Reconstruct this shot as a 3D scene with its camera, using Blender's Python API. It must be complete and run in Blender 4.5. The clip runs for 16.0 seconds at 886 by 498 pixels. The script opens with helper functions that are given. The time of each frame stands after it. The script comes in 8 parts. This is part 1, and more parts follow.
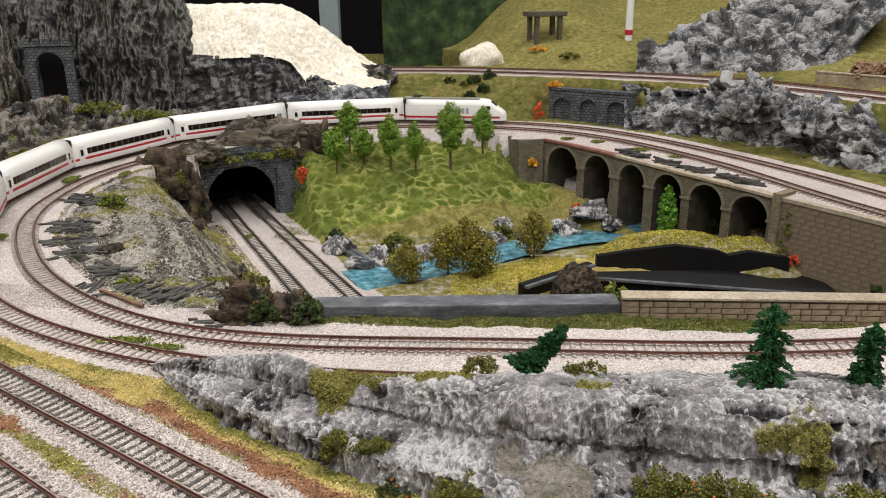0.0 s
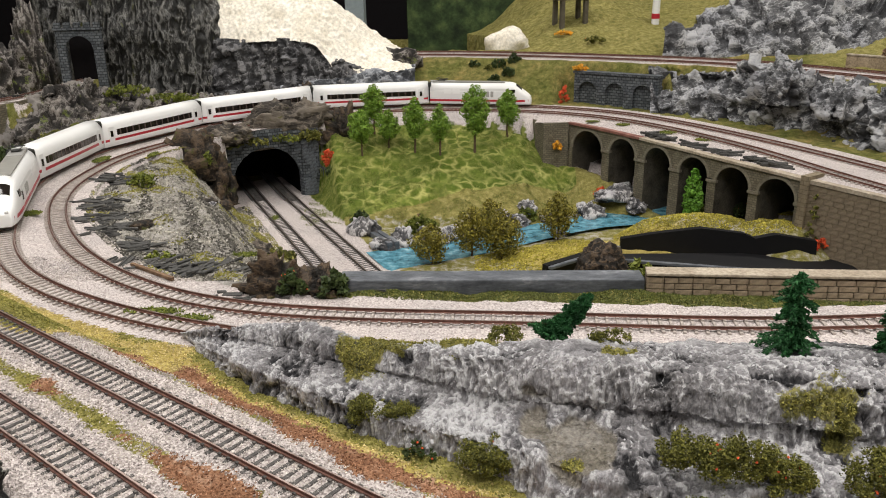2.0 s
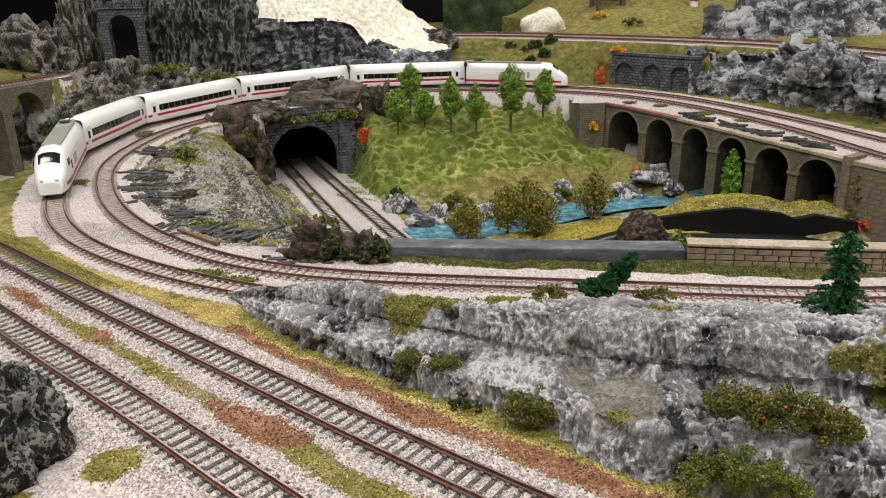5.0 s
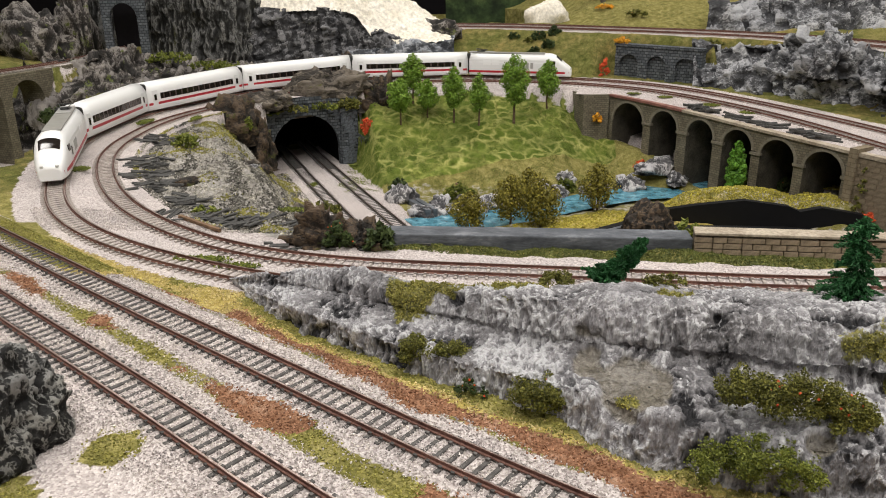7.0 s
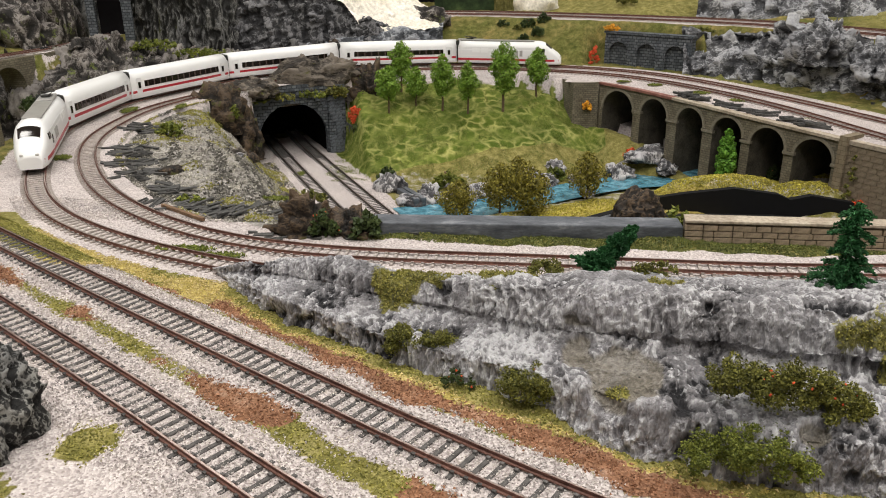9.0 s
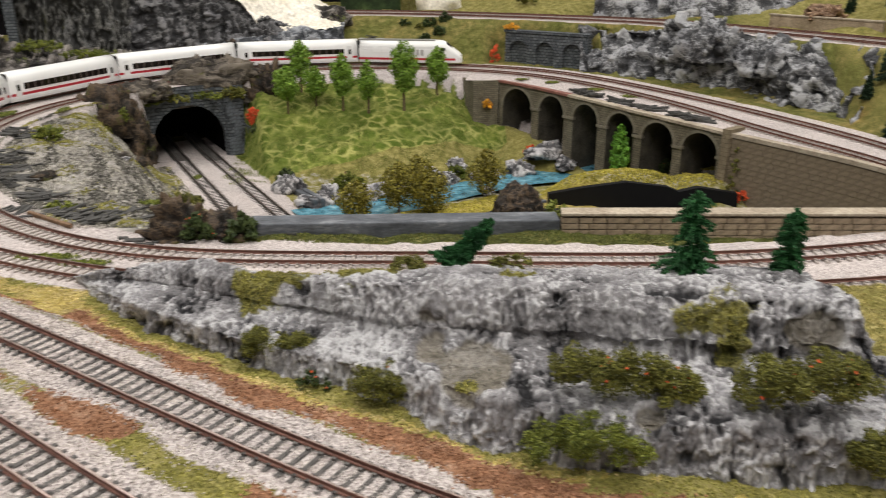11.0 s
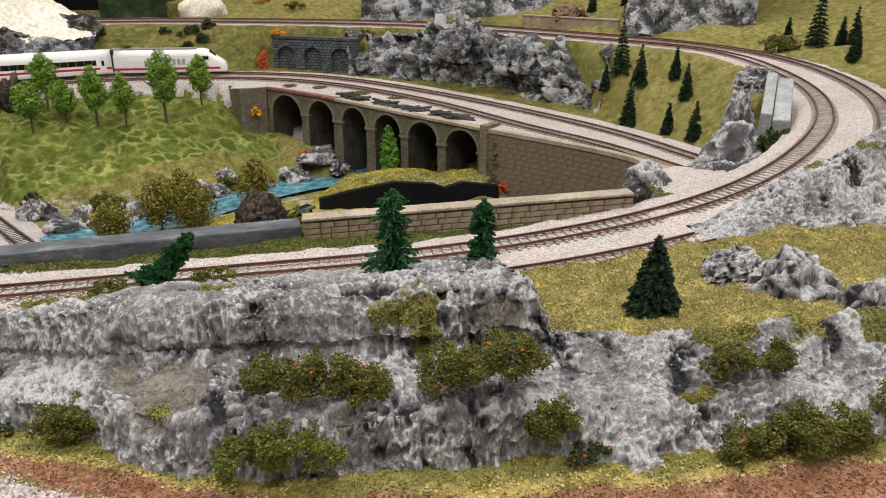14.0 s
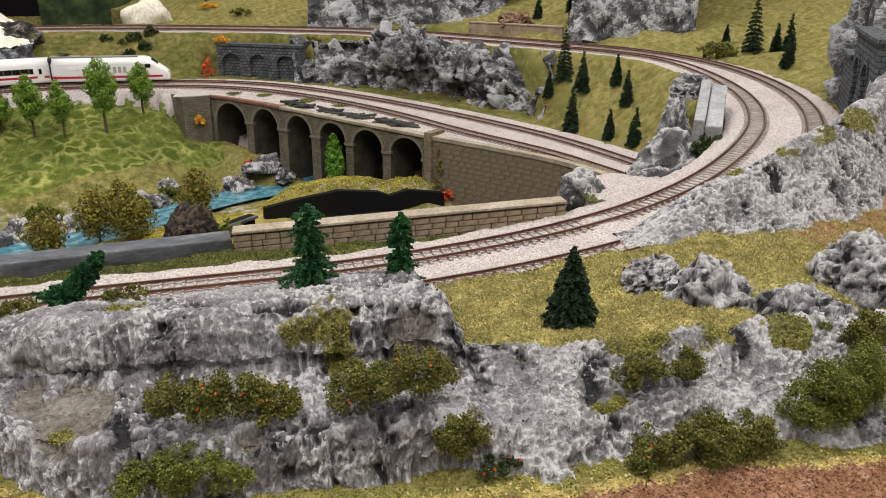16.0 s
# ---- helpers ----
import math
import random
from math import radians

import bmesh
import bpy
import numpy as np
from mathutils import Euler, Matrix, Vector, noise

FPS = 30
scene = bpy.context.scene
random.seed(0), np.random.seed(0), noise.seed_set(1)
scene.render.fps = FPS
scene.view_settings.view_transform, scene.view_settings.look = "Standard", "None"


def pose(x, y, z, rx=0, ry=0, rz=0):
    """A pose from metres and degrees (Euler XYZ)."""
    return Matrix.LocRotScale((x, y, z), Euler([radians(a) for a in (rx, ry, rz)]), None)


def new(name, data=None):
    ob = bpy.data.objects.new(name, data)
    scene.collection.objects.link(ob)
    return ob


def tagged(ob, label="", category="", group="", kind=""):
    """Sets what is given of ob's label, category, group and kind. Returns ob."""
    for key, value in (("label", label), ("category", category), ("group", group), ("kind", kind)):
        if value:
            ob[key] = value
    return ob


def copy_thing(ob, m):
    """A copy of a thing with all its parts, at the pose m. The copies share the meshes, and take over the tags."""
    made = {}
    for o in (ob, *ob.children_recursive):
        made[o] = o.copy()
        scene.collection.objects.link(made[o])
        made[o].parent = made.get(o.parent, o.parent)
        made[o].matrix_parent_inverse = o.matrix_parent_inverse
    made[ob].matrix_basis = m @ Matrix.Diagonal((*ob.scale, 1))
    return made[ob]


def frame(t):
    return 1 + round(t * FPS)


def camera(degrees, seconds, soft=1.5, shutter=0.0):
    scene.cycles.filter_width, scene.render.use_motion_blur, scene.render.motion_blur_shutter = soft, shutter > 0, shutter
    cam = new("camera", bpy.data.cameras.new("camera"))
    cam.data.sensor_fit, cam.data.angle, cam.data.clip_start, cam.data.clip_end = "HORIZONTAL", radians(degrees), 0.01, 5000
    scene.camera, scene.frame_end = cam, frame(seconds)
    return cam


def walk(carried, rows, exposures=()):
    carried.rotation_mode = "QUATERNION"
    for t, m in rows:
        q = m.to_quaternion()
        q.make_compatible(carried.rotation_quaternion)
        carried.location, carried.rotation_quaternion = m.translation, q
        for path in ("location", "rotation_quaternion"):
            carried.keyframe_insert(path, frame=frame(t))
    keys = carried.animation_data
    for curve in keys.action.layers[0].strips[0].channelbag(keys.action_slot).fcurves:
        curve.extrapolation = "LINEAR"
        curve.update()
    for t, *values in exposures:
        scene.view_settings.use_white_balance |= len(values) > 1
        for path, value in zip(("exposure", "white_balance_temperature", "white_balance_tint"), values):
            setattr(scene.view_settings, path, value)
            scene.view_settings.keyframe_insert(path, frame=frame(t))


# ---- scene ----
cam = camera(59.6, 16.0, soft=1.0, shutter=0.4)
METRES, EYE, TILT, LEAN, TURN = 0.176, 0.252, -3.0, 0.0, 0.0
ROWS = [
    (0.0, 0.0, 0.0, 0.0, -0.18, -15.71, 0.65),
    (0.5, 0.0013, -0.0019, -0.0121, 0.02, -15.92, 0.67),
    (1.0, 0.0012, -0.0139, -0.0188, 0.27, -16.25, 0.67),
    (1.5, -0.0005, -0.0357, -0.0294, 0.91, -16.46, 0.76),
    (2.0, -0.0113, -0.0432, -0.0553, 1.54, -16.49, 0.76),
    (2.5, -0.0142, -0.047, -0.0678, 2.1, -16.53, 0.87),
    (3.0, -0.029, -0.0585, -0.0822, 2.55, -16.57, 0.83),
    (3.5, -0.0384, -0.0737, -0.098, 3.0, -16.62, 0.86),
    (4.0, -0.0559, -0.086, -0.1141, 3.31, -16.87, 0.75),
    (4.5, -0.0559, -0.1035, -0.121, 3.62, -17.16, 0.73),
    (5.0, -0.0672, -0.1119, -0.1364, 3.8, -17.31, 0.57),
    (7.5, -0.0867, -0.0587, -0.1853, 3.85, -18.08, 0.14),
    (8.0, -0.0844, -0.0363, -0.1923, 3.56, -18.45, 0.15),
    (10.5, -0.0205, -0.032, -0.2069, 1.4, -18.47, -0.0),
    (11.0, 0.1253, -0.0129, -0.2175, -2.59, -18.44, 0.12),
    (11.5, 0.2371, -0.0108, -0.2374, -6.97, -18.83, 0.26),
    (12.0, 0.3056, -0.012, -0.2327, -10.17, -19.16, 0.19),
    (12.5, 0.3625, -0.0231, -0.2245, -12.75, -18.95, 0.33),
    (13.0, 0.4025, -0.0311, -0.2224, -14.88, -18.63, 0.48),
    (13.5, 0.4191, -0.0393, -0.2175, -16.25, -18.31, 0.68),
    (14.0, 0.4414, -0.0483, -0.2221, -17.17, -18.23, 0.77),
    (14.5, 0.4848, -0.0629, -0.22, -18.09, -18.13, 0.85),
    (15.0, 0.5295, -0.0725, -0.2202, -19.15, -18.1, 0.69),
    (15.5, 0.5617, -0.0771, -0.2105, -19.87, -18.12, 0.74),
    (16.0, 0.5652, -0.0778, -0.1993, -20.18, -17.96, 0.74),
]
walk(cam, [(t, pose(0, 0, EYE, TILT, LEAN, TURN) @ pose(METRES * x, METRES * y, METRES * z, 90 + pitch, roll, yaw)) for t, x, y, z, yaw, pitch, roll in ROWS])

# ================= world and light =================
world = bpy.data.worlds.new("hall_air")
scene.world = world
world.use_nodes = True
world.node_tree.nodes["Background"].inputs[0].default_value = (1.0, 0.96, 0.9, 1)
world.node_tree.nodes["Background"].inputs[1].default_value = 0.02


def ceiling_lamp(x, y, z, sx, sy, watts, colour):
    data = bpy.data.lights.new("ceiling_lamp", "AREA")
    data.shape, data.size, data.size_y, data.energy, data.color = "RECTANGLE", sx, sy, watts, colour
    ob = new("ceiling_lamp", data)
    ob.matrix_world = pose(x, y, z)
    return ob


for lx, ly, w in ((-0.9, 0.4, 22), (0.9, 0.4, 22), (-0.9, 1.9, 18), (0.9, 1.9, 18), (0.0, -0.7, 26)):
    ceiling_lamp(lx, ly, 1.78, 1.2, 0.3, w, (1.0, 0.96, 0.90))

# ================= materials =================


def nodes(name, rough=0.8, metal=0.0, spec=0.5):
    m = bpy.data.materials.new(name)
    m.use_nodes = True
    b = m.node_tree.nodes["Principled BSDF"]
    b.inputs["Roughness"].default_value = rough
    b.inputs["Metallic"].default_value = metal
    b.inputs["Specular IOR Level"].default_value = spec
    return m, m.node_tree, b


def add(nt, kind, **values):
    n = nt.nodes.new(kind)
    for k, v in values.items():
        if k in n.inputs:
            n.inputs[k].default_value = v
    return n


def coords(nt, scale=(1, 1, 1)):
    tc = nt.nodes.new("ShaderNodeTexCoord")
    mp = nt.nodes.new("ShaderNodeMapping")
    mp.inputs["Scale"].default_value = scale
    nt.links.new(tc.outputs["Object"], mp.inputs["Vector"])
    return mp.outputs["Vector"]


def noise_tex(nt, vec, scale, detail=6, rough=0.6):
    n = add(nt, "ShaderNodeTexNoise", Scale=scale, Detail=detail, Roughness=rough)
    nt.links.new(vec, n.inputs["Vector"])
    return n.outputs["Fac"]


def ramp(nt, fac, stops):
    r = nt.nodes.new("ShaderNodeValToRGB")
    e = r.color_ramp.elements
    while len(e) < len(stops):
        e.new(0.5)
    for el, (p, c) in zip(e, stops):
        el.position = p
        el.color = (*c, 1)
    nt.links.new(fac, r.inputs["Fac"])
    return r.outputs["Color"]


def mix(nt, fac, a, b, blend="MIX"):
    m = nt.nodes.new("ShaderNodeMix")
    m.data_type, m.blend_type = "RGBA", blend
    for sock, v in ((m.inputs[0], fac), (m.inputs[6], a), (m.inputs[7], b)):
        if isinstance(v, (int, float)):
            sock.default_value = v
        elif isinstance(v, tuple):
            sock.default_value = (*v, 1)
        else:
            nt.links.new(v, sock)
    return m.outputs[2]


def bump(nt, bsdf, height, strength=0.5, dist=0.001):
    b = add(nt, "ShaderNodeBump", Strength=strength, Distance=dist)
    nt.links.new(height, b.inputs["Height"])
    nt.links.new(b.outputs["Normal"], bsdf.inputs["Normal"])


def mat_mottled(name, stops, scale, rough=0.8, fine=None, bump_s=0.4, bump_d=0.0008, metal=0.0, spec=0.4, stretch=(1, 1, 1), detail=6):
    """Colour from two scales of noise, with relief from the finer one."""
    m, nt, b = nodes(name, rough, metal, spec)
    v = coords(nt, stretch)
    big = noise_tex(nt, v, scale, detail)
    small = noise_tex(nt, v, fine or scale * 8, 4)
    col = ramp(nt, big, stops)
    tint = ramp(nt, small, [(0.3, (0.6, 0.6, 0.6)), (0.7, (1.25, 1.25, 1.25))])
    nt.links.new(mix(nt, 0.8, col, tint, "MULTIPLY"), b.inputs["Base Color"])
    bump(nt, b, small, bump_s, bump_d)
    return m


def ridged(nt, vec, scale, detail=5):
    n = add(nt, "ShaderNodeTexNoise", Scale=scale, Detail=detail, Roughness=0.55, Lacunarity=2.1)
    n.noise_type = "RIDGED_MULTIFRACTAL"
    n.normalize = True
    nt.links.new(vec, n.inputs["Vector"])
    return n.outputs["Fac"]


def vein(nt, vec, scale, width, detail=3):
    """Thin winding lines, 1 on the line and 0 away from it."""
    n = noise_tex(nt, vec, scale, detail, 0.55)
    a = nt.nodes.new("ShaderNodeMath")
    a.operation = "SUBTRACT"
    nt.links.new(n, a.inputs[0])
    a.inputs[1].default_value = 0.5
    m = nt.nodes.new("ShaderNodeMath")
    m.operation = "ABSOLUTE"
    nt.links.new(a.outputs[0], m.inputs[0])
    o = nt.nodes.new("ShaderNodeMath")
    o.operation = "MULTIPLY_ADD"
    o.use_clamp = True
    nt.links.new(m.outputs[0], o.inputs[0])
    o.inputs[1].default_value, o.inputs[2].default_value = -1.0 / width, 1.0
    return o.outputs[0]


def mat_rock(name, dark, mid, light, scale=45.0, streak=(1, 1, 0.45), brush_amt=1.0, moss=0.0, moss_col=(0.16, 0.15, 0.03)):
    """Painted plaster rock: dark stain with shade painted into the hollows, grey body colour, pale paint dry-brushed on
    the ribs, optional moss flock.
    """
    m, nt, b = nodes(name, 0.72, 0, 0.35)
    v = coords(nt, streak)
    n1 = noise_tex(nt, v, scale, 8, 0.7)
    n2 = noise_tex(nt, v, scale * 7, 6, 0.7)
    n3 = noise_tex(nt, v, scale * 0.3, 3)
    vn = vein(nt, v, scale * 1.7, 0.085, 4)
    rd_ = nt.nodes.new("ShaderNodeMath")
    rd_.operation = "MULTIPLY"
    nt.links.new(vn, rd_.inputs[0])
    rd_.inputs[1].default_value = 0.42
    rd = rd_.outputs[0]
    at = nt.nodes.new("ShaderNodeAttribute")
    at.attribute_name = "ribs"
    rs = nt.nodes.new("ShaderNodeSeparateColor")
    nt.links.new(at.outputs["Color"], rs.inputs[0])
    # low relief turns darker: crevice shade is put into the base colour
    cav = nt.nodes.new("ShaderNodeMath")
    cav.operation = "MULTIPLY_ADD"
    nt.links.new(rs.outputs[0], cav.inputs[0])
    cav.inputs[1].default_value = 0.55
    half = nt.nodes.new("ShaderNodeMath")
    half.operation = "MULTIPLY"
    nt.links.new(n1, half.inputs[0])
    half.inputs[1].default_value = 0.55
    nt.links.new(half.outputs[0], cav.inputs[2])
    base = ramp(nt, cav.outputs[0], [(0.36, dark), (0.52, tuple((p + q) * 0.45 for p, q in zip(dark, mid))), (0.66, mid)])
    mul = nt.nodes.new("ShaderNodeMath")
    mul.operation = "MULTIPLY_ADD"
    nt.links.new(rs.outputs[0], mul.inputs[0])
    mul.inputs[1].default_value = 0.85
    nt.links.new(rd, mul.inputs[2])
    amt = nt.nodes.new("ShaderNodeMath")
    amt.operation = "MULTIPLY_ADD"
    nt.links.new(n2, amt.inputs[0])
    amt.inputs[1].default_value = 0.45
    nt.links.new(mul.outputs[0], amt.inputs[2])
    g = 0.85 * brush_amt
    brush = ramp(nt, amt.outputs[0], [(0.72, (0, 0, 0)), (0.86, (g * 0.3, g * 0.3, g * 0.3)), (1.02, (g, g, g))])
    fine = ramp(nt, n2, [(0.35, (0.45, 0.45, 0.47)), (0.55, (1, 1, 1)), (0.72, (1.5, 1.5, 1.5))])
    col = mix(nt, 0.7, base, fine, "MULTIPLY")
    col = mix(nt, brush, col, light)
    tone = ramp(nt, n3, [(0.35, (0.68, 0.68, 0.72)), (0.65, (1.15, 1.13, 1.1))])
    col = mix(nt, 0.7, col, tone, "MULTIPLY")
    if moss == "painted":
        am = nt.nodes.new("ShaderNodeAttribute")
        am.attribute_name = "moss"
        sm = nt.nodes.new("ShaderNodeMath")
        sm.operation = "MULTIPLY_ADD"
        nt.links.new(n2, sm.inputs[0])
        sm.inputs[1].default_value = 0.9
        nt.links.new(am.outputs["Fac"], sm.inputs[2])
        f = ramp(nt, sm.outputs[0], [(0.80, (0, 0, 0)), (0.95, (1, 1, 1))])
        mo = mix(nt, 0.9, ramp(nt, n1, [(0.35, (0.10, 0.095, 0.02)), (0.65, (0.28, 0.24, 0.06))]), fine, "MULTIPLY")
        col = mix(nt, f, col, mo)
    elif moss:
        n4 = noise_tex(nt, v, scale * 0.55, 6, 0.7)
        f = ramp(nt, n4, [(0.66 - moss * 0.2, (0, 0, 0)), (0.70 - moss * 0.2, (1, 1, 1))])
        mo = mix(nt, 0.8, moss_col, fine, "MULTIPLY")
        col = mix(nt, f, col, mo)
    nt.links.new(col, b.inputs["Base Color"])
    hsum = nt.nodes.new("ShaderNodeMath")
    hsum.operation = "MULTIPLY_ADD"
    nt.links.new(n2, hsum.inputs[0])
    hsum.inputs[1].default_value = 0.4
    nt.links.new(rd, hsum.inputs[2])
    bump(nt, b, hsum.outputs[0], 1.0, 0.09 / scale)
    return m


def mat_crag(name):
    """Painted plaster: grey wash, pale paint dragged over the ribs in patches, shade painted dark into the hollows,
    brown bare spots, moss flock.
    """
    m, nt, b = nodes(name, 0.75, 0, 0.3)
    v = coords(nt, (1, 1, 0.55))
    fine = noise_tex(nt, v, 650, 5, 0.65)
    mid = noise_tex(nt, v, 130, 6, 0.65)
    big = noise_tex(nt, v, 26, 4, 0.6)
    at = nt.nodes.new("ShaderNodeAttribute")
    at.attribute_name = "ribs"
    sp = nt.nodes.new("ShaderNodeSeparateColor")
    nt.links.new(at.outputs["Color"], sp.inputs[0])

    def plus(a, amount, c):
        s = nt.nodes.new("ShaderNodeMath")
        s.operation = "MULTIPLY_ADD"
        nt.links.new(a, s.inputs[0])
        s.inputs[1].default_value = amount
        nt.links.new(c, s.inputs[2])
        return s.outputs[0]
    vr = coords(nt, (1, 1, 0.3))
    v1, v2 = vein(nt, vr, 120, 0.075, 2), vein(nt, vr, 270, 0.10, 2)
    zone = ramp(nt, noise_tex(nt, v, 34, 3, 0.6), [(0.40, (0.0, 0.0, 0.0)), (0.60, (1, 1, 1))])
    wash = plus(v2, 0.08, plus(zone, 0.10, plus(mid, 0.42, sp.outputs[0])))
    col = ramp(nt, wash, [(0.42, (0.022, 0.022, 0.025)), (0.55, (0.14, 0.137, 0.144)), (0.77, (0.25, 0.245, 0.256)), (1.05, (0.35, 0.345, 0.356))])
    col = mix(nt, 0.55, col, ramp(nt, big, [(0.35, (0.72, 0.70, 0.70)), (0.65, (1.3, 1.3, 1.33))]), "MULTIPLY")
    grain = noise_tex(nt, v, 1400, 3, 0.6)
    col = mix(nt, 0.6, col, ramp(nt, fine, [(0.32, (0.66, 0.66, 0.67)), (0.68, (1.34, 1.34, 1.34))]), "MULTIPLY")
    col = mix(nt, 0.5, col, ramp(nt, grain, [(0.35, (0.72, 0.72, 0.72)), (0.65, (1.28, 1.28, 1.28))]), "MULTIPLY")
    gated = nt.nodes.new("ShaderNodeMath")
    gated.operation = "MULTIPLY_ADD"
    nt.links.new(zone, gated.inputs[0])
    gated.inputs[1].default_value, gated.inputs[2].default_value = 0.75, 0.25
    lines = nt.nodes.new("ShaderNodeMath")
    lines.operation = "MULTIPLY"
    nt.links.new(plus(v2, 0.45, v1), lines.inputs[0])
    nt.links.new(gated.outputs[0], lines.inputs[1])
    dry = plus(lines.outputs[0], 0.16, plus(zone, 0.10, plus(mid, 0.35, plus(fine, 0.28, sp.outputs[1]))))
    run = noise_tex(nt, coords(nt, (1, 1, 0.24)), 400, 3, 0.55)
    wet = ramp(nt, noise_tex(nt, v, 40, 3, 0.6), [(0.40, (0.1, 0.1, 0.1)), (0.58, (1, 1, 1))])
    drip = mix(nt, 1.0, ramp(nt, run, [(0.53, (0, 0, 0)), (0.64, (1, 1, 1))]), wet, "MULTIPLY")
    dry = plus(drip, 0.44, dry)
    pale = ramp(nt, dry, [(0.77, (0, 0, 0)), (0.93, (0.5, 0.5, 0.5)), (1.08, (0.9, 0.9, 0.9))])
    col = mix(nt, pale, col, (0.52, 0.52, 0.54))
    brown = mix(nt, 0.8, ramp(nt, mid, [(0.35, (0.13, 0.115, 0.09)), (0.65, (0.26, 0.235, 0.195))]), ramp(nt, fine, [(0.35, (0.6, 0.6, 0.6)), (0.65, (1.35, 1.35, 1.35))]), "MULTIPLY")
    col = mix(nt, ramp(nt, sp.outputs[2], [(0.3, (0, 0, 0)), (0.7, (0.8, 0.8, 0.8))]), col, brown)
    # small pits are only dark dots in the colour, with no dent
    pit = add(nt, "ShaderNodeTexVoronoi", Scale=150.0)
    nt.links.new(coords(nt), pit.inputs["Vector"])
    hole = mix(nt, ramp(nt, pit.outputs["Color"], [(0.70, (0, 0, 0)), (0.72, (1, 1, 1))]), (0.0, 0.0, 0.0), ramp(nt, pit.outputs["Distance"], [(0.07, (1, 1, 1)), (0.12, (0, 0, 0))]))
    col = mix(nt, hole, col, (0.012, 0.012, 0.013))
    am = nt.nodes.new("ShaderNodeAttribute")
    am.attribute_name = "moss"
    f = ramp(nt, plus(fine, 0.6, plus(mid, 0.5, am.outputs["Fac"])), [(0.92, (0, 0, 0)), (1.08, (0.9, 0.9, 0.9))])
    mo = mix(nt, 0.9, ramp(nt, mid, [(0.32, (0.06, 0.062, 0.012)), (0.5, (0.14, 0.135, 0.03)), (0.7, (0.27, 0.24, 0.06))]), ramp(nt, fine, [(0.32, (0.4, 0.4, 0.4)), (0.68, (1.6, 1.6, 1.6))]), "MULTIPLY")
    col = mix(nt, f, col, mo)
    nt.links.new(col, b.inputs["Base Color"])
    bump(nt, b, plus(run, 1.3, plus(v1, 0.45, plus(v2, 0.35, plus(fine, 0.4, mid)))), 0.95, 0.0018)
    return m


def mat_leaf(name, a, b_, trans=0.15, rough=0.6):
    m, nt, b = nodes(name, rough, 0, 0.25)
    g = nt.nodes.new("ShaderNodeNewGeometry")
    col = ramp(nt, g.outputs["Random Per Island"], [(0.0, a), (1.0, b_)])
    v = coords(nt)
    n = noise_tex(nt, v, 60, 3)
    tint = ramp(nt, n, [(0.3, (0.6, 0.6, 0.6)), (0.7, (1.3, 1.3, 1.2))])
    nt.links.new(mix(nt, 0.8, col, tint, "MULTIPLY"), b.inputs["Base Color"])
    return m


def mat_plain(name, col, rough=0.5, metal=0.0, spec=0.5, vary=0.12, scale=120.0):
    m, nt, b = nodes(name, rough, metal, spec)
    n = noise_tex(nt, coords(nt), scale, 4)
    lo = tuple(c * (1 - vary) for c in col)
    hi = tuple(min(1, c * (1 + vary)) for c in col)
    nt.links.new(ramp(nt, n, [(0.3, lo), (0.7, hi)]), b.inputs["Base Color"])
    return m


def mat_stone_courses(name, c1, c2, mortar, w, h, gap=0.0007, rough=0.85):
    """Coursed stone mapped along the wall by its UV map, in metres."""
    m, nt, b = nodes(name, rough, 0, 0.3)
    uv = nt.nodes.new("ShaderNodeUVMap")
    br = nt.nodes.new("ShaderNodeTexBrick")
    br.inputs["Color1"].default_value, br.inputs["Color2"].default_value, br.inputs["Mortar"].default_value = (*c1, 1), (*c2, 1), (*mortar, 1)
    br.inputs["Scale"].default_value = 1.0
    br.inputs["Mortar Size"].default_value = gap
    br.inputs["Brick Width"].default_value, br.inputs["Row Height"].default_value = w, h
    nt.links.new(uv.outputs["UV"], br.inputs["Vector"])
    n = noise_tex(nt, coords(nt), 60, 6, 0.7)
    tint = ramp(nt, n, [(0.3, (0.6, 0.58, 0.55)), (0.7, (1.3, 1.3, 1.25))])
    nt.links.new(mix(nt, 0.75, br.outputs["Color"], tint, "MULTIPLY"), b.inputs["Base Color"])
    inv = nt.nodes.new("ShaderNodeMath")
    inv.operation = "SUBTRACT"
    nt.links.new(n, inv.inputs[0])
    nt.links.new(br.outputs["Fac"], inv.inputs[1])
    bump(nt, b, inv.outputs[0], 0.6, 0.0012)
    return m


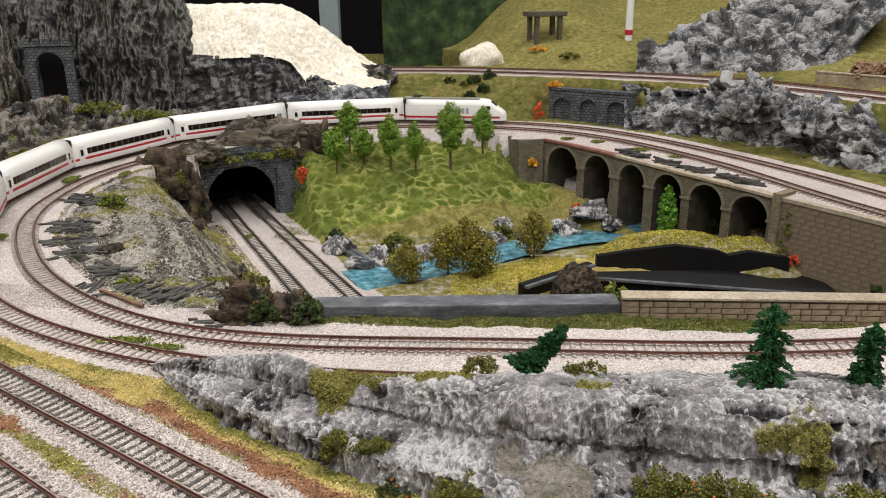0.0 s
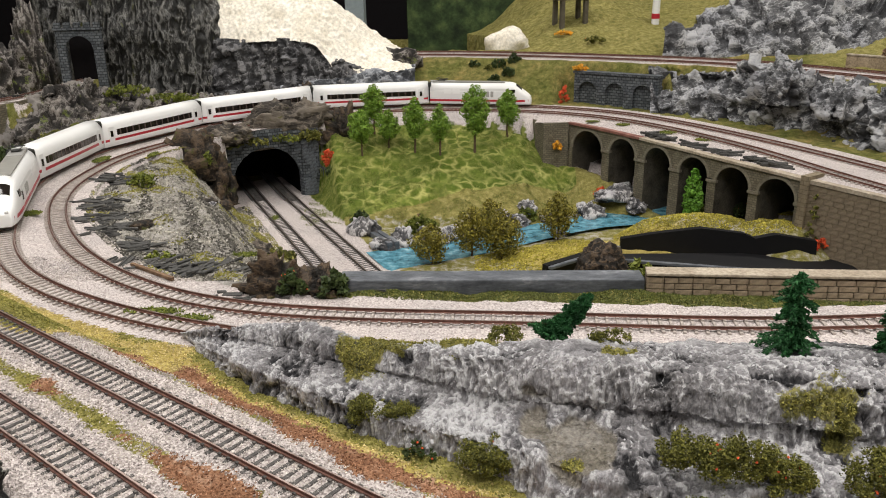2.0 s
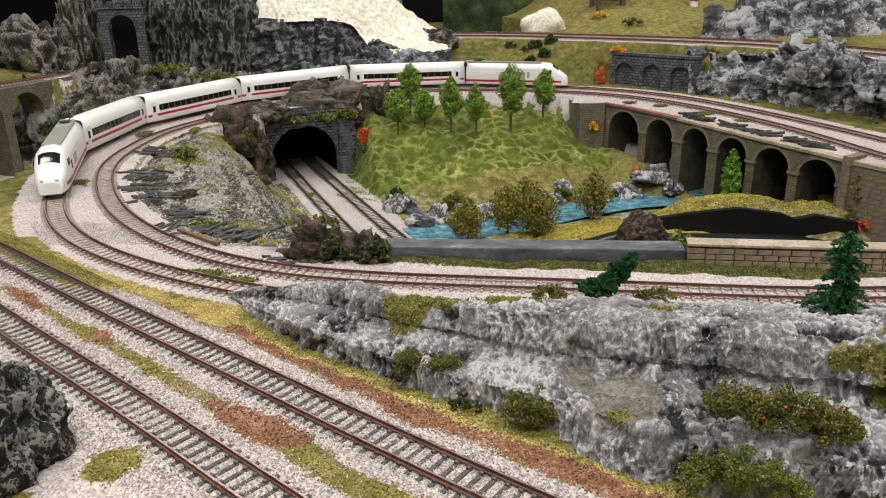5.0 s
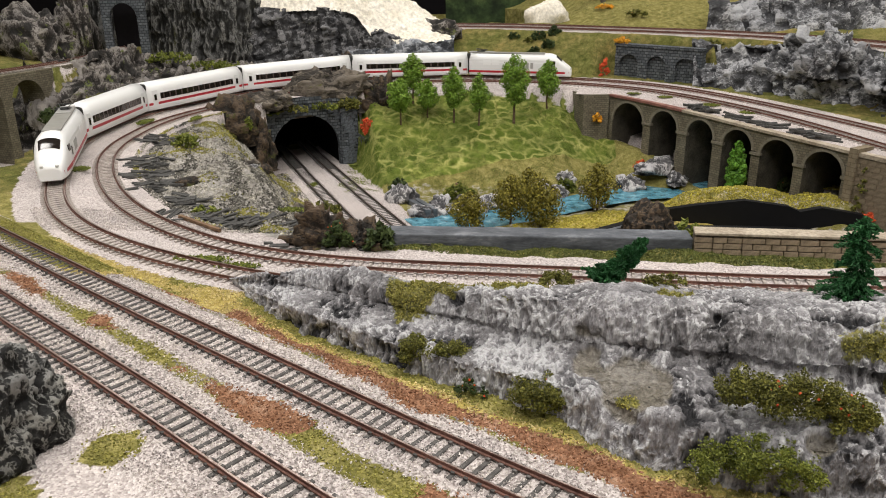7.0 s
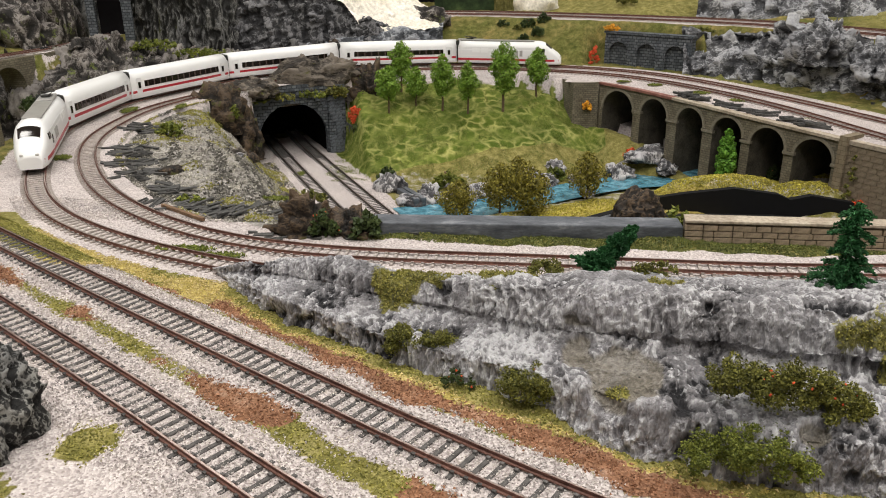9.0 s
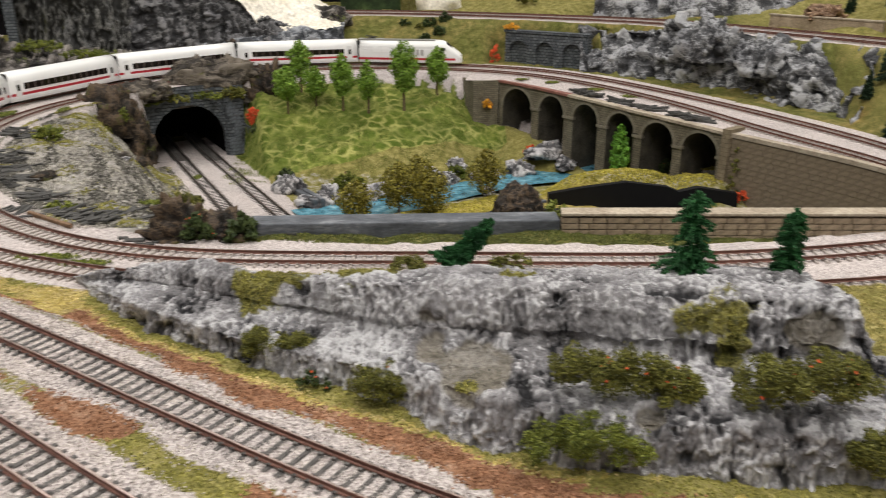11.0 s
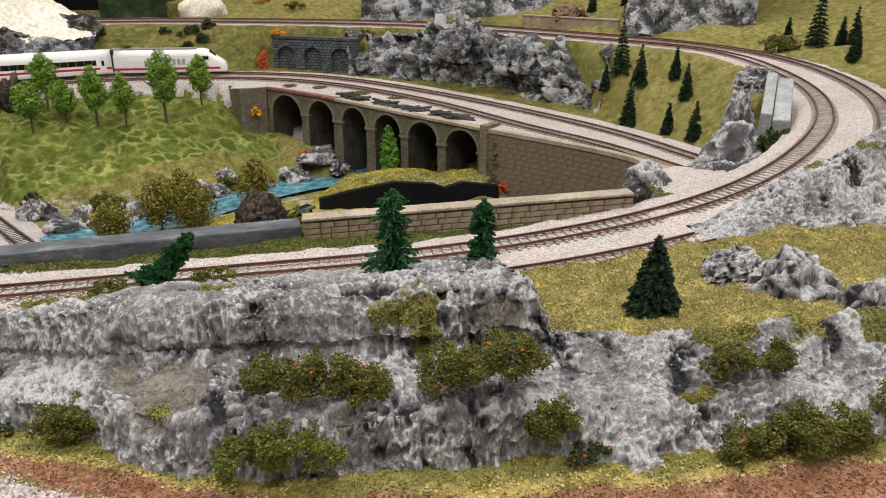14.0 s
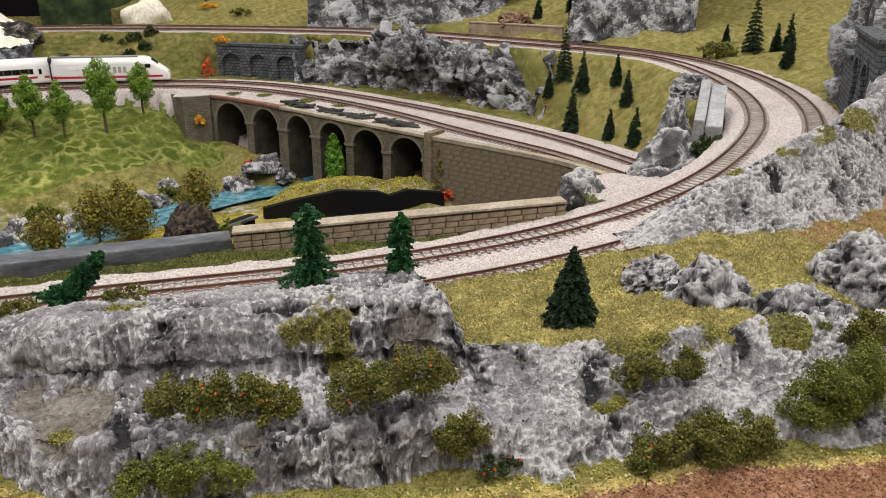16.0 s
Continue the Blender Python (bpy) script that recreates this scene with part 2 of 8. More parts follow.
def mat_ground(name):
    """Scatter on the base boards: grit, grass flock, yellow straw flock and red earth, by painted masks."""
    m, nt, b = nodes(name, 0.95, 0, 0.15)
    v = coords(nt)
    at = nt.nodes.new("ShaderNodeAttribute")
    at.attribute_name = "cover"
    sp = nt.nodes.new("ShaderNodeSeparateColor")
    nt.links.new(at.outputs["Color"], sp.inputs[0])
    at2 = nt.nodes.new("ShaderNodeAttribute")
    at2.attribute_name = "cover_b"
    sp2 = nt.nodes.new("ShaderNodeSeparateColor")
    nt.links.new(at2.outputs["Color"], sp2.inputs[0])
    vo = add(nt, "ShaderNodeTexVoronoi", Scale=850.0)
    nt.links.new(v, vo.inputs["Vector"])
    grit = ramp(nt, vo.outputs["Color"], [(0.1, (0.30, 0.262, 0.258)), (0.45, (0.48, 0.432, 0.425)), (0.9, (0.66, 0.61, 0.60))])
    fine = noise_tex(nt, v, 600, 3, 0.7)
    mid = noise_tex(nt, v, 90, 5)
    big = noise_tex(nt, v, 16, 4)
    grass = ramp(nt, mid, [(0.3, (0.12, 0.115, 0.03)), (0.5, (0.22, 0.2, 0.065)), (0.72, (0.34, 0.3, 0.12))])
    straw = ramp(nt, mid, [(0.3, (0.24, 0.19, 0.045)), (0.55, (0.42, 0.34, 0.11)), (0.75, (0.56, 0.47, 0.2))])
    earth = ramp(nt, mid, [(0.3, (0.16, 0.075, 0.04)), (0.55, (0.28, 0.15, 0.09)), (0.75, (0.42, 0.28, 0.2))])
    rock = ramp(nt, mid, [(0.3, (0.16, 0.15, 0.14)), (0.52, (0.31, 0.295, 0.275)), (0.75, (0.48, 0.46, 0.435))])
    mv = nt.nodes.new("ShaderNodeTexVoronoi")
    mv.feature = "DISTANCE_TO_EDGE"
    mv.inputs["Scale"].default_value = 44.0
    wob = nt.nodes.new("ShaderNodeVectorMath")
    wob.operation = "MULTIPLY_ADD"
    wn = add(nt, "ShaderNodeTexNoise", Scale=35.0, Detail=2.0)
    nt.links.new(v, wn.inputs["Vector"])
    nt.links.new(wn.outputs["Color"], wob.inputs[0])
    wob.inputs[1].default_value = (0.035, 0.035, 0.02)
    nt.links.new(v, wob.inputs[2])
    nt.links.new(wob.outputs[0], mv.inputs["Vector"])
    meadow = ramp(nt, mv.outputs["Distance"], [(0.03, (0.36, 0.36, 0.13)), (0.11, (0.20, 0.225, 0.06)), (0.22, (0.075, 0.115, 0.016))])
    plain = ramp(nt, mid, [(0.3, (0.075, 0.11, 0.016)), (0.55, (0.13, 0.165, 0.032)), (0.75, (0.26, 0.275, 0.085))])
    soft = noise_tex(nt, v, 24, 3)
    meadow = mix(nt, ramp(nt, soft, [(0.42, (0.15, 0.15, 0.15)), (0.6, (0.85, 0.85, 0.85))]), plain, meadow)
    meadow = mix(nt, 0.6, meadow, ramp(nt, big, [(0.35, (0.6, 0.65, 0.5)), (0.65, (1.3, 1.25, 1.2))]), "MULTIPLY")
    turf = ramp(nt, mid, [(0.3, (0.085, 0.088, 0.022)), (0.55, (0.185, 0.165, 0.055)), (0.75, (0.31, 0.255, 0.11))])
    turf = mix(nt, 0.75, turf, ramp(nt, big, [(0.38, (0.62, 0.78, 0.55)), (0.55, (1.0, 1.0, 1.0)), (0.68, (1.25, 1.05, 1.05))]), "MULTIPLY")
    tint = ramp(nt, fine, [(0.3, (0.5, 0.5, 0.5)), (0.7, (1.45, 1.45, 1.45))])

    def edge(mask):
        a = nt.nodes.new("ShaderNodeMath")
        a.operation = "ADD"
        nt.links.new(mask, a.inputs[0])
        s = nt.nodes.new("ShaderNodeMath")
        s.operation = "MULTIPLY_ADD"
        nt.links.new(mid, s.inputs[0])
        s.inputs[1].default_value, s.inputs[2].default_value = 0.9, -0.45
        nt.links.new(s.outputs[0], a.inputs[1])
        return ramp(nt, a.outputs[0], [(0.42, (0, 0, 0)), (0.58, (1, 1, 1))])
    col = mix(nt, 0.85, grass, tint, "MULTIPLY")
    col = mix(nt, edge(sp2.outputs[2]), col, mix(nt, 0.8, turf, tint, "MULTIPLY"))
    col = mix(nt, edge(sp2.outputs[0]), col, mix(nt, 0.6, rock, tint, "MULTIPLY"))
    col = mix(nt, edge(sp2.outputs[1]), col, mix(nt, 0.5, meadow, tint, "MULTIPLY"))
    col = mix(nt, edge(sp.outputs[1]), col, mix(nt, 0.7, straw, tint, "MULTIPLY"))
    col = mix(nt, edge(sp.outputs[2]), col, mix(nt, 0.8, earth, tint, "MULTIPLY"))
    col = mix(nt, edge(sp.outputs[0]), col, grit)
    tone = ramp(nt, big, [(0.3, (0.85, 0.85, 0.85)), (0.7, (1.12, 1.1, 1.08))])
    nt.links.new(mix(nt, 0.8, col, tone, "MULTIPLY"), b.inputs["Base Color"])
    bump(nt, b, vo.outputs["Distance"], 0.7, 0.0012)
    return m


M_GROUND = mat_ground("scatter_ground")
M_SLEEPER = mat_mottled("grey_sleeper", [(0.3, (0.045, 0.042, 0.041)), (0.7, (0.12, 0.112, 0.108))], 120, 0.85)
M_SLEEPER_PALE = mat_mottled("dusty_sleeper", [(0.3, (0.27, 0.235, 0.215)), (0.7, (0.50, 0.45, 0.42))], 120, 0.9)
M_RAIL = mat_mottled("rusty_rail", [(0.3, (0.10, 0.045, 0.035)), (0.7, (0.22, 0.11, 0.085))], 90, 0.55, metal=0.3)
M_RAIL_DARK = mat_mottled("dark_rail", [(0.3, (0.05, 0.04, 0.035)), (0.7, (0.11, 0.09, 0.08))], 90, 0.5, metal=0.4)
M_RAIL_TOP = mat_plain("worn_rail_head", (0.42, 0.34, 0.31), 0.38, 1.0)
M_ROCK = mat_rock("grey_plaster_rock", (0.05, 0.05, 0.055), (0.2, 0.195, 0.205), (0.58, 0.57, 0.58), 75)
M_CRAG = mat_crag("mossy_crag_plaster")
M_ROCK_FAR = mat_rock("blue_grey_rock", (0.032, 0.033, 0.037), (0.20, 0.204, 0.215), (0.50, 0.51, 0.53), 60, (0.8, 0.8, 1.2), 0.75)
M_ROCK_BOULDER = mat_rock("pale_boulder", (0.07, 0.07, 0.073), (0.23, 0.23, 0.24), (0.52, 0.52, 0.53), 60, (1, 1, 0.8))
M_ROCK_SLAB = mat_rock("dark_slab_rock", (0.018, 0.018, 0.02), (0.085, 0.085, 0.09), (0.28, 0.28, 0.29), 50, (1, 1, 0.8), 0.7)
M_ROCK_LEDGE = mat_rock("blue_grey_ledge", (0.05, 0.055, 0.065), (0.16, 0.175, 0.20), (0.42, 0.44, 0.47), 50, (0.7, 0.7, 1.4), 0.8)
M_ROCK_BARK = mat_rock("dark_bark_rock", (0.010, 0.010, 0.0095), (0.055, 0.055, 0.053), (0.26, 0.26, 0.25), 150, (1, 1, 0.42), 0.7, moss=0.15, moss_col=(0.07, 0.075, 0.025))
M_ROCK_BARK.node_tree.nodes["Principled BSDF"].inputs["Roughness"].default_value = 0.42
M_ROCK_BROWN = mat_rock("brown_grey_rock", (0.008, 0.0065, 0.005), (0.088, 0.074, 0.066), (0.30, 0.28, 0.26), 75, (1, 1, 0.8), 0.8, moss=0.3, moss_col=(0.10, 0.12, 0.025))
M_EARTHROCK = mat_rock("orange_earth_rock", (0.10, 0.05, 0.025), (0.26, 0.15, 0.085), (0.5, 0.36, 0.24), 60, (1, 1, 0.8), 0.6)
M_CORK = mat_rock("cork_bark", (0.009, 0.007, 0.005), (0.044, 0.031, 0.021), (0.15, 0.10, 0.058), 70, (0.8, 0.8, 1.3), 0.6, moss=0.42, moss_col=(0.075, 0.078, 0.018))
M_BLACKROCK = mat_rock("black_white_rock", (0.005, 0.005, 0.005), (0.018, 0.018, 0.018), (0.38, 0.38, 0.36), 150, (1, 1, 0.8), 0.65)
M_PLASTER = mat_mottled("bare_white_plaster", [(0.3, (0.72, 0.66, 0.55)), (0.7, (0.9, 0.86, 0.78))], 25, 0.85, fine=160, bump_d=0.002)
M_CONCRETE = mat_mottled("pale_concrete", [(0.3, (0.26, 0.27, 0.285)), (0.7, (0.46, 0.47, 0.49))], 40, 0.7, fine=300)
M_GREYWALL = mat_mottled("dark_grey_painted_stone", [(0.35, (0.050, 0.056, 0.067)), (0.58, (0.125, 0.135, 0.155)), (0.75, (0.32, 0.33, 0.35))], 60, 0.6, fine=420, stretch=(0.5, 1, 1.6))
M_BRICK = mat_mottled("tan_stone_block", [(0.3, (0.2, 0.15, 0.1)), (0.7, (0.4, 0.32, 0.23))], 40, 0.85)
M_COPING = mat_mottled("pale_coping", [(0.3, (0.27, 0.22, 0.165)), (0.7, (0.46, 0.40, 0.32))], 40, 0.85)
M_MORTAR = mat_mottled("mortar", [(0.3, (0.13, 0.10, 0.075)), (0.7, (0.23, 0.185, 0.135))], 80, 0.95)
M_VIADUCT = mat_stone_courses("viaduct_stone", (0.135, 0.12, 0.09), (0.20, 0.178, 0.135), (0.105, 0.094, 0.072), 0.0065, 0.0036, 0.0005)
M_RING = mat_mottled("pale_arch_stone", [(0.3, (0.15, 0.135, 0.10)), (0.7, (0.235, 0.21, 0.165))], 60, 0.9, fine=400)
# darker stone colour that paints the shade inside arches
M_ARCH_SHADE = mat_mottled("shade_painted_arch_inside", [(0.3, (0.04, 0.036, 0.029)), (0.7, (0.105, 0.095, 0.075))], 50, 0.95)
M_MOUND = mat_rock("grey_brown_mound", (0.014, 0.011, 0.008), (0.085, 0.070, 0.054), (0.24, 0.205, 0.165), 60, (0.6, 0.6, 1.4), 0.7, moss=0.25, moss_col=(0.10, 0.10, 0.02))
M_WALLR = mat_stone_courses("ochre_block_wall", (0.2, 0.165, 0.115), (0.26, 0.215, 0.155), (0.155, 0.125, 0.085), 0.013, 0.0062, 0.0005)
M_PORTAL = mat_stone_courses("blue_grey_stone", (0.07, 0.08, 0.095), (0.15, 0.165, 0.185), (0.035, 0.04, 0.048), 0.009, 0.0055)
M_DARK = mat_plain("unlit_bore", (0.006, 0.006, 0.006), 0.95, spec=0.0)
M_BLACK = mat_plain("black_board", (0.007, 0.007, 0.008), 0.6, spec=0.2)
M_RUSTRED = mat_mottled("rust_red_edge", [(0.3, (0.16, 0.06, 0.05)), (0.7, (0.3, 0.14, 0.11))], 60, 0.8)
M_SLATE = mat_mottled("dark_slate_sticks", [(0.3, (0.03, 0.03, 0.03)), (0.6, (0.09, 0.088, 0.085)), (0.8, (0.25, 0.24, 0.23))], 90, 0.85)
M_WOOD = mat_mottled("brown_timber", [(0.3, (0.1, 0.055, 0.03)), (0.7, (0.24, 0.15, 0.09))], 80, 0.8)
M_TRUNK = mat_mottled("bark", [(0.3, (0.07, 0.045, 0.025)), (0.7, (0.17, 0.12, 0.075))], 200, 0.9)
M_LEAF = mat_leaf("fresh_green_leaf", (0.085, 0.17, 0.015), (0.24, 0.38, 0.055))
M_LEAF_POPLAR = mat_leaf("poplar_leaf", (0.06, 0.17, 0.015), (0.17, 0.36, 0.05))
M_LEAF_AUTUMN = mat_leaf("olive_autumn_leaf", (0.07, 0.066, 0.010), (0.30, 0.26, 0.045))
M_NEEDLE = mat_leaf("dark_fir_needle", (0.012, 0.028, 0.016), (0.04, 0.075, 0.038))
M_NEEDLE_GREEN = mat_leaf("bright_conifer_needle", (0.01, 0.055, 0.018), (0.035, 0.14, 0.045))
M_BUSH = mat_leaf("olive_foam_bush", (0.035, 0.040, 0.008), (0.215, 0.21, 0.045))
M_BUSH_GREEN = mat_leaf("green_foam_bush", (0.045, 0.062, 0.008), (0.21, 0.235, 0.042))
M_BUSH_DARK = mat_leaf("dark_foam_bush", (0.02, 0.035, 0.01), (0.06, 0.085, 0.025))
M_FLOWER = mat_leaf("red_flower", (0.5, 0.05, 0.02), (0.75, 0.14, 0.05))
M_FLOWER_Y = mat_leaf("orange_flower", (0.6, 0.25, 0.02), (0.8, 0.42, 0.04))
M_BLADE = mat_leaf("meadow_blade", (0.08, 0.11, 0.016), (0.26, 0.29, 0.075))
M_BLADE_T = mat_leaf("terrace_flock", (0.22, 0.19, 0.06), (0.52, 0.45, 0.20))
M_BLADE_G = mat_leaf("green_flock", (0.045, 0.062, 0.014), (0.17, 0.18, 0.05))
M_EARTHBIT = mat_leaf("red_earth_crumb", (0.13, 0.055, 0.028), (0.40, 0.21, 0.13))


def mat_water():
    m, nt, b = nodes("blue_resin_water", 0.12, 0, 0.6)
    v = coords(nt)
    n = noise_tex(nt, v, 70, 5)
    nt.links.new(ramp(nt, n, [(0.32, (0.03, 0.10, 0.14)), (0.5, (0.085, 0.24, 0.32)), (0.62, (0.16, 0.36, 0.45)), (0.75, (0.42, 0.55, 0.6))]), b.inputs["Base Color"])
    bump(nt, b, noise_tex(nt, v, 160, 4), 0.7, 0.0014)
    return m


M_WATER = mat_water()

# ================= mesh helpers =================


def mesh_np(name, verts, quads, mat=None, smooth=True, tris=None):
    """A mesh from arrays of vertices and faces."""
    me = bpy.data.meshes.new(name)
    verts = np.asarray(verts, float).reshape(-1, 3)
    me.vertices.add(len(verts))
    me.vertices.foreach_set("co", verts.ravel())
    q = np.asarray(quads if quads is not None else [], int).reshape(-1, 4)
    t = np.asarray(tris if tris is not None else [], int).reshape(-1, 3)
    loops = np.concatenate([q.ravel(), t.ravel()])
    me.loops.add(len(loops))
    me.loops.foreach_set("vertex_index", loops)
    n = len(q) + len(t)
    me.polygons.add(n)
    starts = np.concatenate([np.arange(len(q)) * 4, len(q) * 4 + np.arange(len(t)) * 3])
    me.polygons.foreach_set("loop_start", starts)
    me.update(calc_edges=True)
    me.polygons.foreach_set("use_smooth", np.full(n, smooth))
    if mat:
        me.materials.append(mat)
    return me


def grid_quads(nu, nv, wrap=False):
    """Faces of a grid whose vertex index is v * nu + u."""
    u, v = np.meshgrid(np.arange(nu if wrap else nu - 1), np.arange(nv - 1))
    u, v = u.ravel(), v.ravel()
    u1 = (u + 1) % nu
    return np.stack([v * nu + u, v * nu + u1, (v + 1) * nu + u1, (v + 1) * nu + u], 1)


def hash3(i, j, k, seed):
    h = (i * 374761393 + j * 668265263 + k * 2147483647 + seed * 974711) & 0xFFFFFFFF
    h = ((h ^ (h >> 13)) * 1274126177) & 0xFFFFFFFF
    return ((h ^ (h >> 16)) & 0xFFFF) / 65535.0


def vnoise(p, seed=0):
    """Smooth value noise, 0 to 1, at the rows of p."""
    p = np.asarray(p, float)
    f = np.floor(p)
    i = f.astype(np.int64)
    w = p - f
    w = w * w * (3 - 2 * w)
    out = 0
    for dx in (0, 1):
        for dy in (0, 1):
            for dz in (0, 1):
                wt = np.abs(1 - dx - w[:, 0]) * np.abs(1 - dy - w[:, 1]) * np.abs(1 - dz - w[:, 2])
                out = out + wt * hash3(i[:, 0] + dx, i[:, 1] + dy, i[:, 2] + dz, seed)
    return out


def fbm(p, octaves=4, seed=0, gain=0.5, ridged=False):
    p = np.asarray(p, float)
    s, a, tot = 0, 1.0, 0
    for o in range(octaves):
        n = vnoise(p * 2.0 ** o + 17.3 * o, seed + o)
        s = s + a * (1 - np.abs(2 * n - 1) if ridged else n)
        tot += a
        a *= gain
    return s / tot


def drips(p, octaves=4, seed=0, sharp=1.6):
    """Sharp-ribbed noise, 0 to 1: thin raised ribs between rounded hollows."""
    s, a, tot, w = 0, 1.0, 0, 1.0
    for o in range(octaves):
        n = (1 - np.abs(2 * vnoise(np.asarray(p) * 2.03 ** o + 9.1 * o, seed + o) - 1)) ** sharp
        s = s + a * n * w
        w = 0.35 + 0.65 * n
        tot += a
        a *= 0.55
    return s / tot


def crumple(p, seed=0):
    """Facets like a crumpled foil mould: the upper hull of tilted cones round jittered cells."""
    p = np.asarray(p, float)
    i0 = np.floor(p).astype(np.int64)
    best = np.full(len(p), -9.0)
    for dx in (-1, 0, 1):
        for dy in (-1, 0, 1):
            for dz in (-1, 0, 1):
                i, j, k = i0[:, 0] + dx, i0[:, 1] + dy, i0[:, 2] + dz
                r = [hash3(i, j, k, seed + q) for q in (1, 2, 3, 4, 5, 6, 7)]
                w = p - np.stack([i + r[0], j + r[1], k + r[2]], 1)
                tilt = (r[3] - 0.5) * w[:, 0] + (r[4] - 0.5) * w[:, 1] + (r[5] - 0.5) * w[:, 2]
                best = np.maximum(best, 0.5 * r[6] + 2.3 * tilt - 0.95 * np.linalg.norm(w, axis=1))
    return 0.30 * (best - best.mean()) / (best.std() + 1e-9)


def sstep(x, a, b):
    t = np.clip((x - a) / (b - a), 0, 1)
    return t * t * (3 - 2 * t)


def thing(name, label, category, place=(0, 0, 0), turn=0.0, group="", kind=""):
    ob = new(name)
    ob.matrix_world = pose(*place, 0, 0, turn)
    ob.empty_display_size = 0.01
    return tagged(ob, label, category, group, kind)


def part(name, me, mat, parent, label=""):
    """Links a bmesh or mesh as one mesh object under a thing."""
    if isinstance(me, bmesh.types.BMesh):
        bm = me
        me = bpy.data.meshes.new(name)
        bm.to_mesh(me)
        bm.free()
    if mat and not me.materials:
        me.materials.append(mat)
    ob = new(name, me)
    ob.parent = parent
    if label:
        ob["label"] = label
    return ob


def solo(name, me, label, category, group="", kind="", place=(0, 0, 0), turn=0.0):
    ob = new(name, me)
    ob.matrix_world = pose(*place, 0, 0, turn)
    return tagged(ob, label, category, group, kind)


def box_bm(sx, sy, sz, at=(0, 0, 0), bevel=0.0, seg=2):
    bm = bmesh.new()
    bmesh.ops.create_cube(bm, size=1)
    bmesh.ops.scale(bm, vec=(sx, sy, sz), verts=bm.verts)
    bmesh.ops.translate(bm, vec=at, verts=bm.verts)
    if bevel:
        bmesh.ops.bevel(bm, geom=bm.edges[:], offset=bevel, segments=seg, affect="EDGES", profile=0.6)
    return bm


def spline(ctrl, step=0.004):
    """Catmull-Rom curve through the control points, resampled at even steps."""
    c = np.asarray(ctrl, float)
    c = np.vstack([2 * c[0] - c[1], c, 2 * c[-1] - c[-2]])
    out = []
    for i in range(1, len(c) - 2):
        p0, p1, p2, p3 = c[i - 1:i + 3]
        d0, d1, d2 = (max(1e-6, np.linalg.norm(b - a) ** 0.5) for a, b in ((p0, p1), (p1, p2), (p2, p3)))
        m1 = (p1 - p0) / d0 - (p2 - p0) / (d0 + d1) + (p2 - p1) / d1
        m2 = (p2 - p1) / d1 - (p3 - p1) / (d1 + d2) + (p3 - p2) / d2
        m1, m2 = m1 * d1, m2 * d1
        for t in np.linspace(0, 1, 60, endpoint=False):
            out.append((2 * t**3 - 3 * t**2 + 1) * p1 + (t**3 - 2 * t**2 + t) * m1 + (-2 * t**3 + 3 * t**2) * p2 + (t**3 - t**2) * m2)
    out.append(c[-2])
    out = np.array(out)
    for _ in range(6):
        out[20:-20] = (np.roll(out, 15, 0) + out + np.roll(out, -15, 0))[20:-20] / 3
    s = np.concatenate([[0], np.cumsum(np.linalg.norm(np.diff(out, axis=0), axis=1))])
    n = max(2, int(s[-1] / step))
    g = np.linspace(0, s[-1], n)
    return np.stack([np.interp(g, s, out[:, k]) for k in range(3)], 1)


def frames_of(p):
    t = np.gradient(p, axis=0)
    t /= np.linalg.norm(t, axis=1)[:, None]
    side = np.stack([-t[:, 1], t[:, 0], 0 * t[:, 0]], 1)
    side /= np.linalg.norm(side, axis=1)[:, None]
    return t, side


def at_s(p, s):
    g = np.concatenate([[0], np.cumsum(np.linalg.norm(np.diff(p, axis=0), axis=1))])
    return np.array([np.interp(s, g, p[:, k]) for k in range(3)])


def way_at(p, s):
    """Direction of a path at a length along it."""
    n = np.linalg.norm(np.diff(p, axis=0), axis=1).sum()
    s = min(max(s, 0.003), n - 0.003)
    d = at_s(p, s + 0.002) - at_s(p, s - 0.002)
    return d / np.linalg.norm(d)


def sweep(p, profile, closed=True):
    """Sweeps a profile (side, up) along a path."""
    _, side = frames_of(p)
    prof = np.asarray(profile, float)
    v = p[:, None, :] + side[:, None, :] * prof[None, :, :1] + np.array([0, 0, 1.0])[None, None, :] * prof[None, :, 1:]
    return v.reshape(-1, 3), grid_quads(len(prof), len(p), wrap=closed)


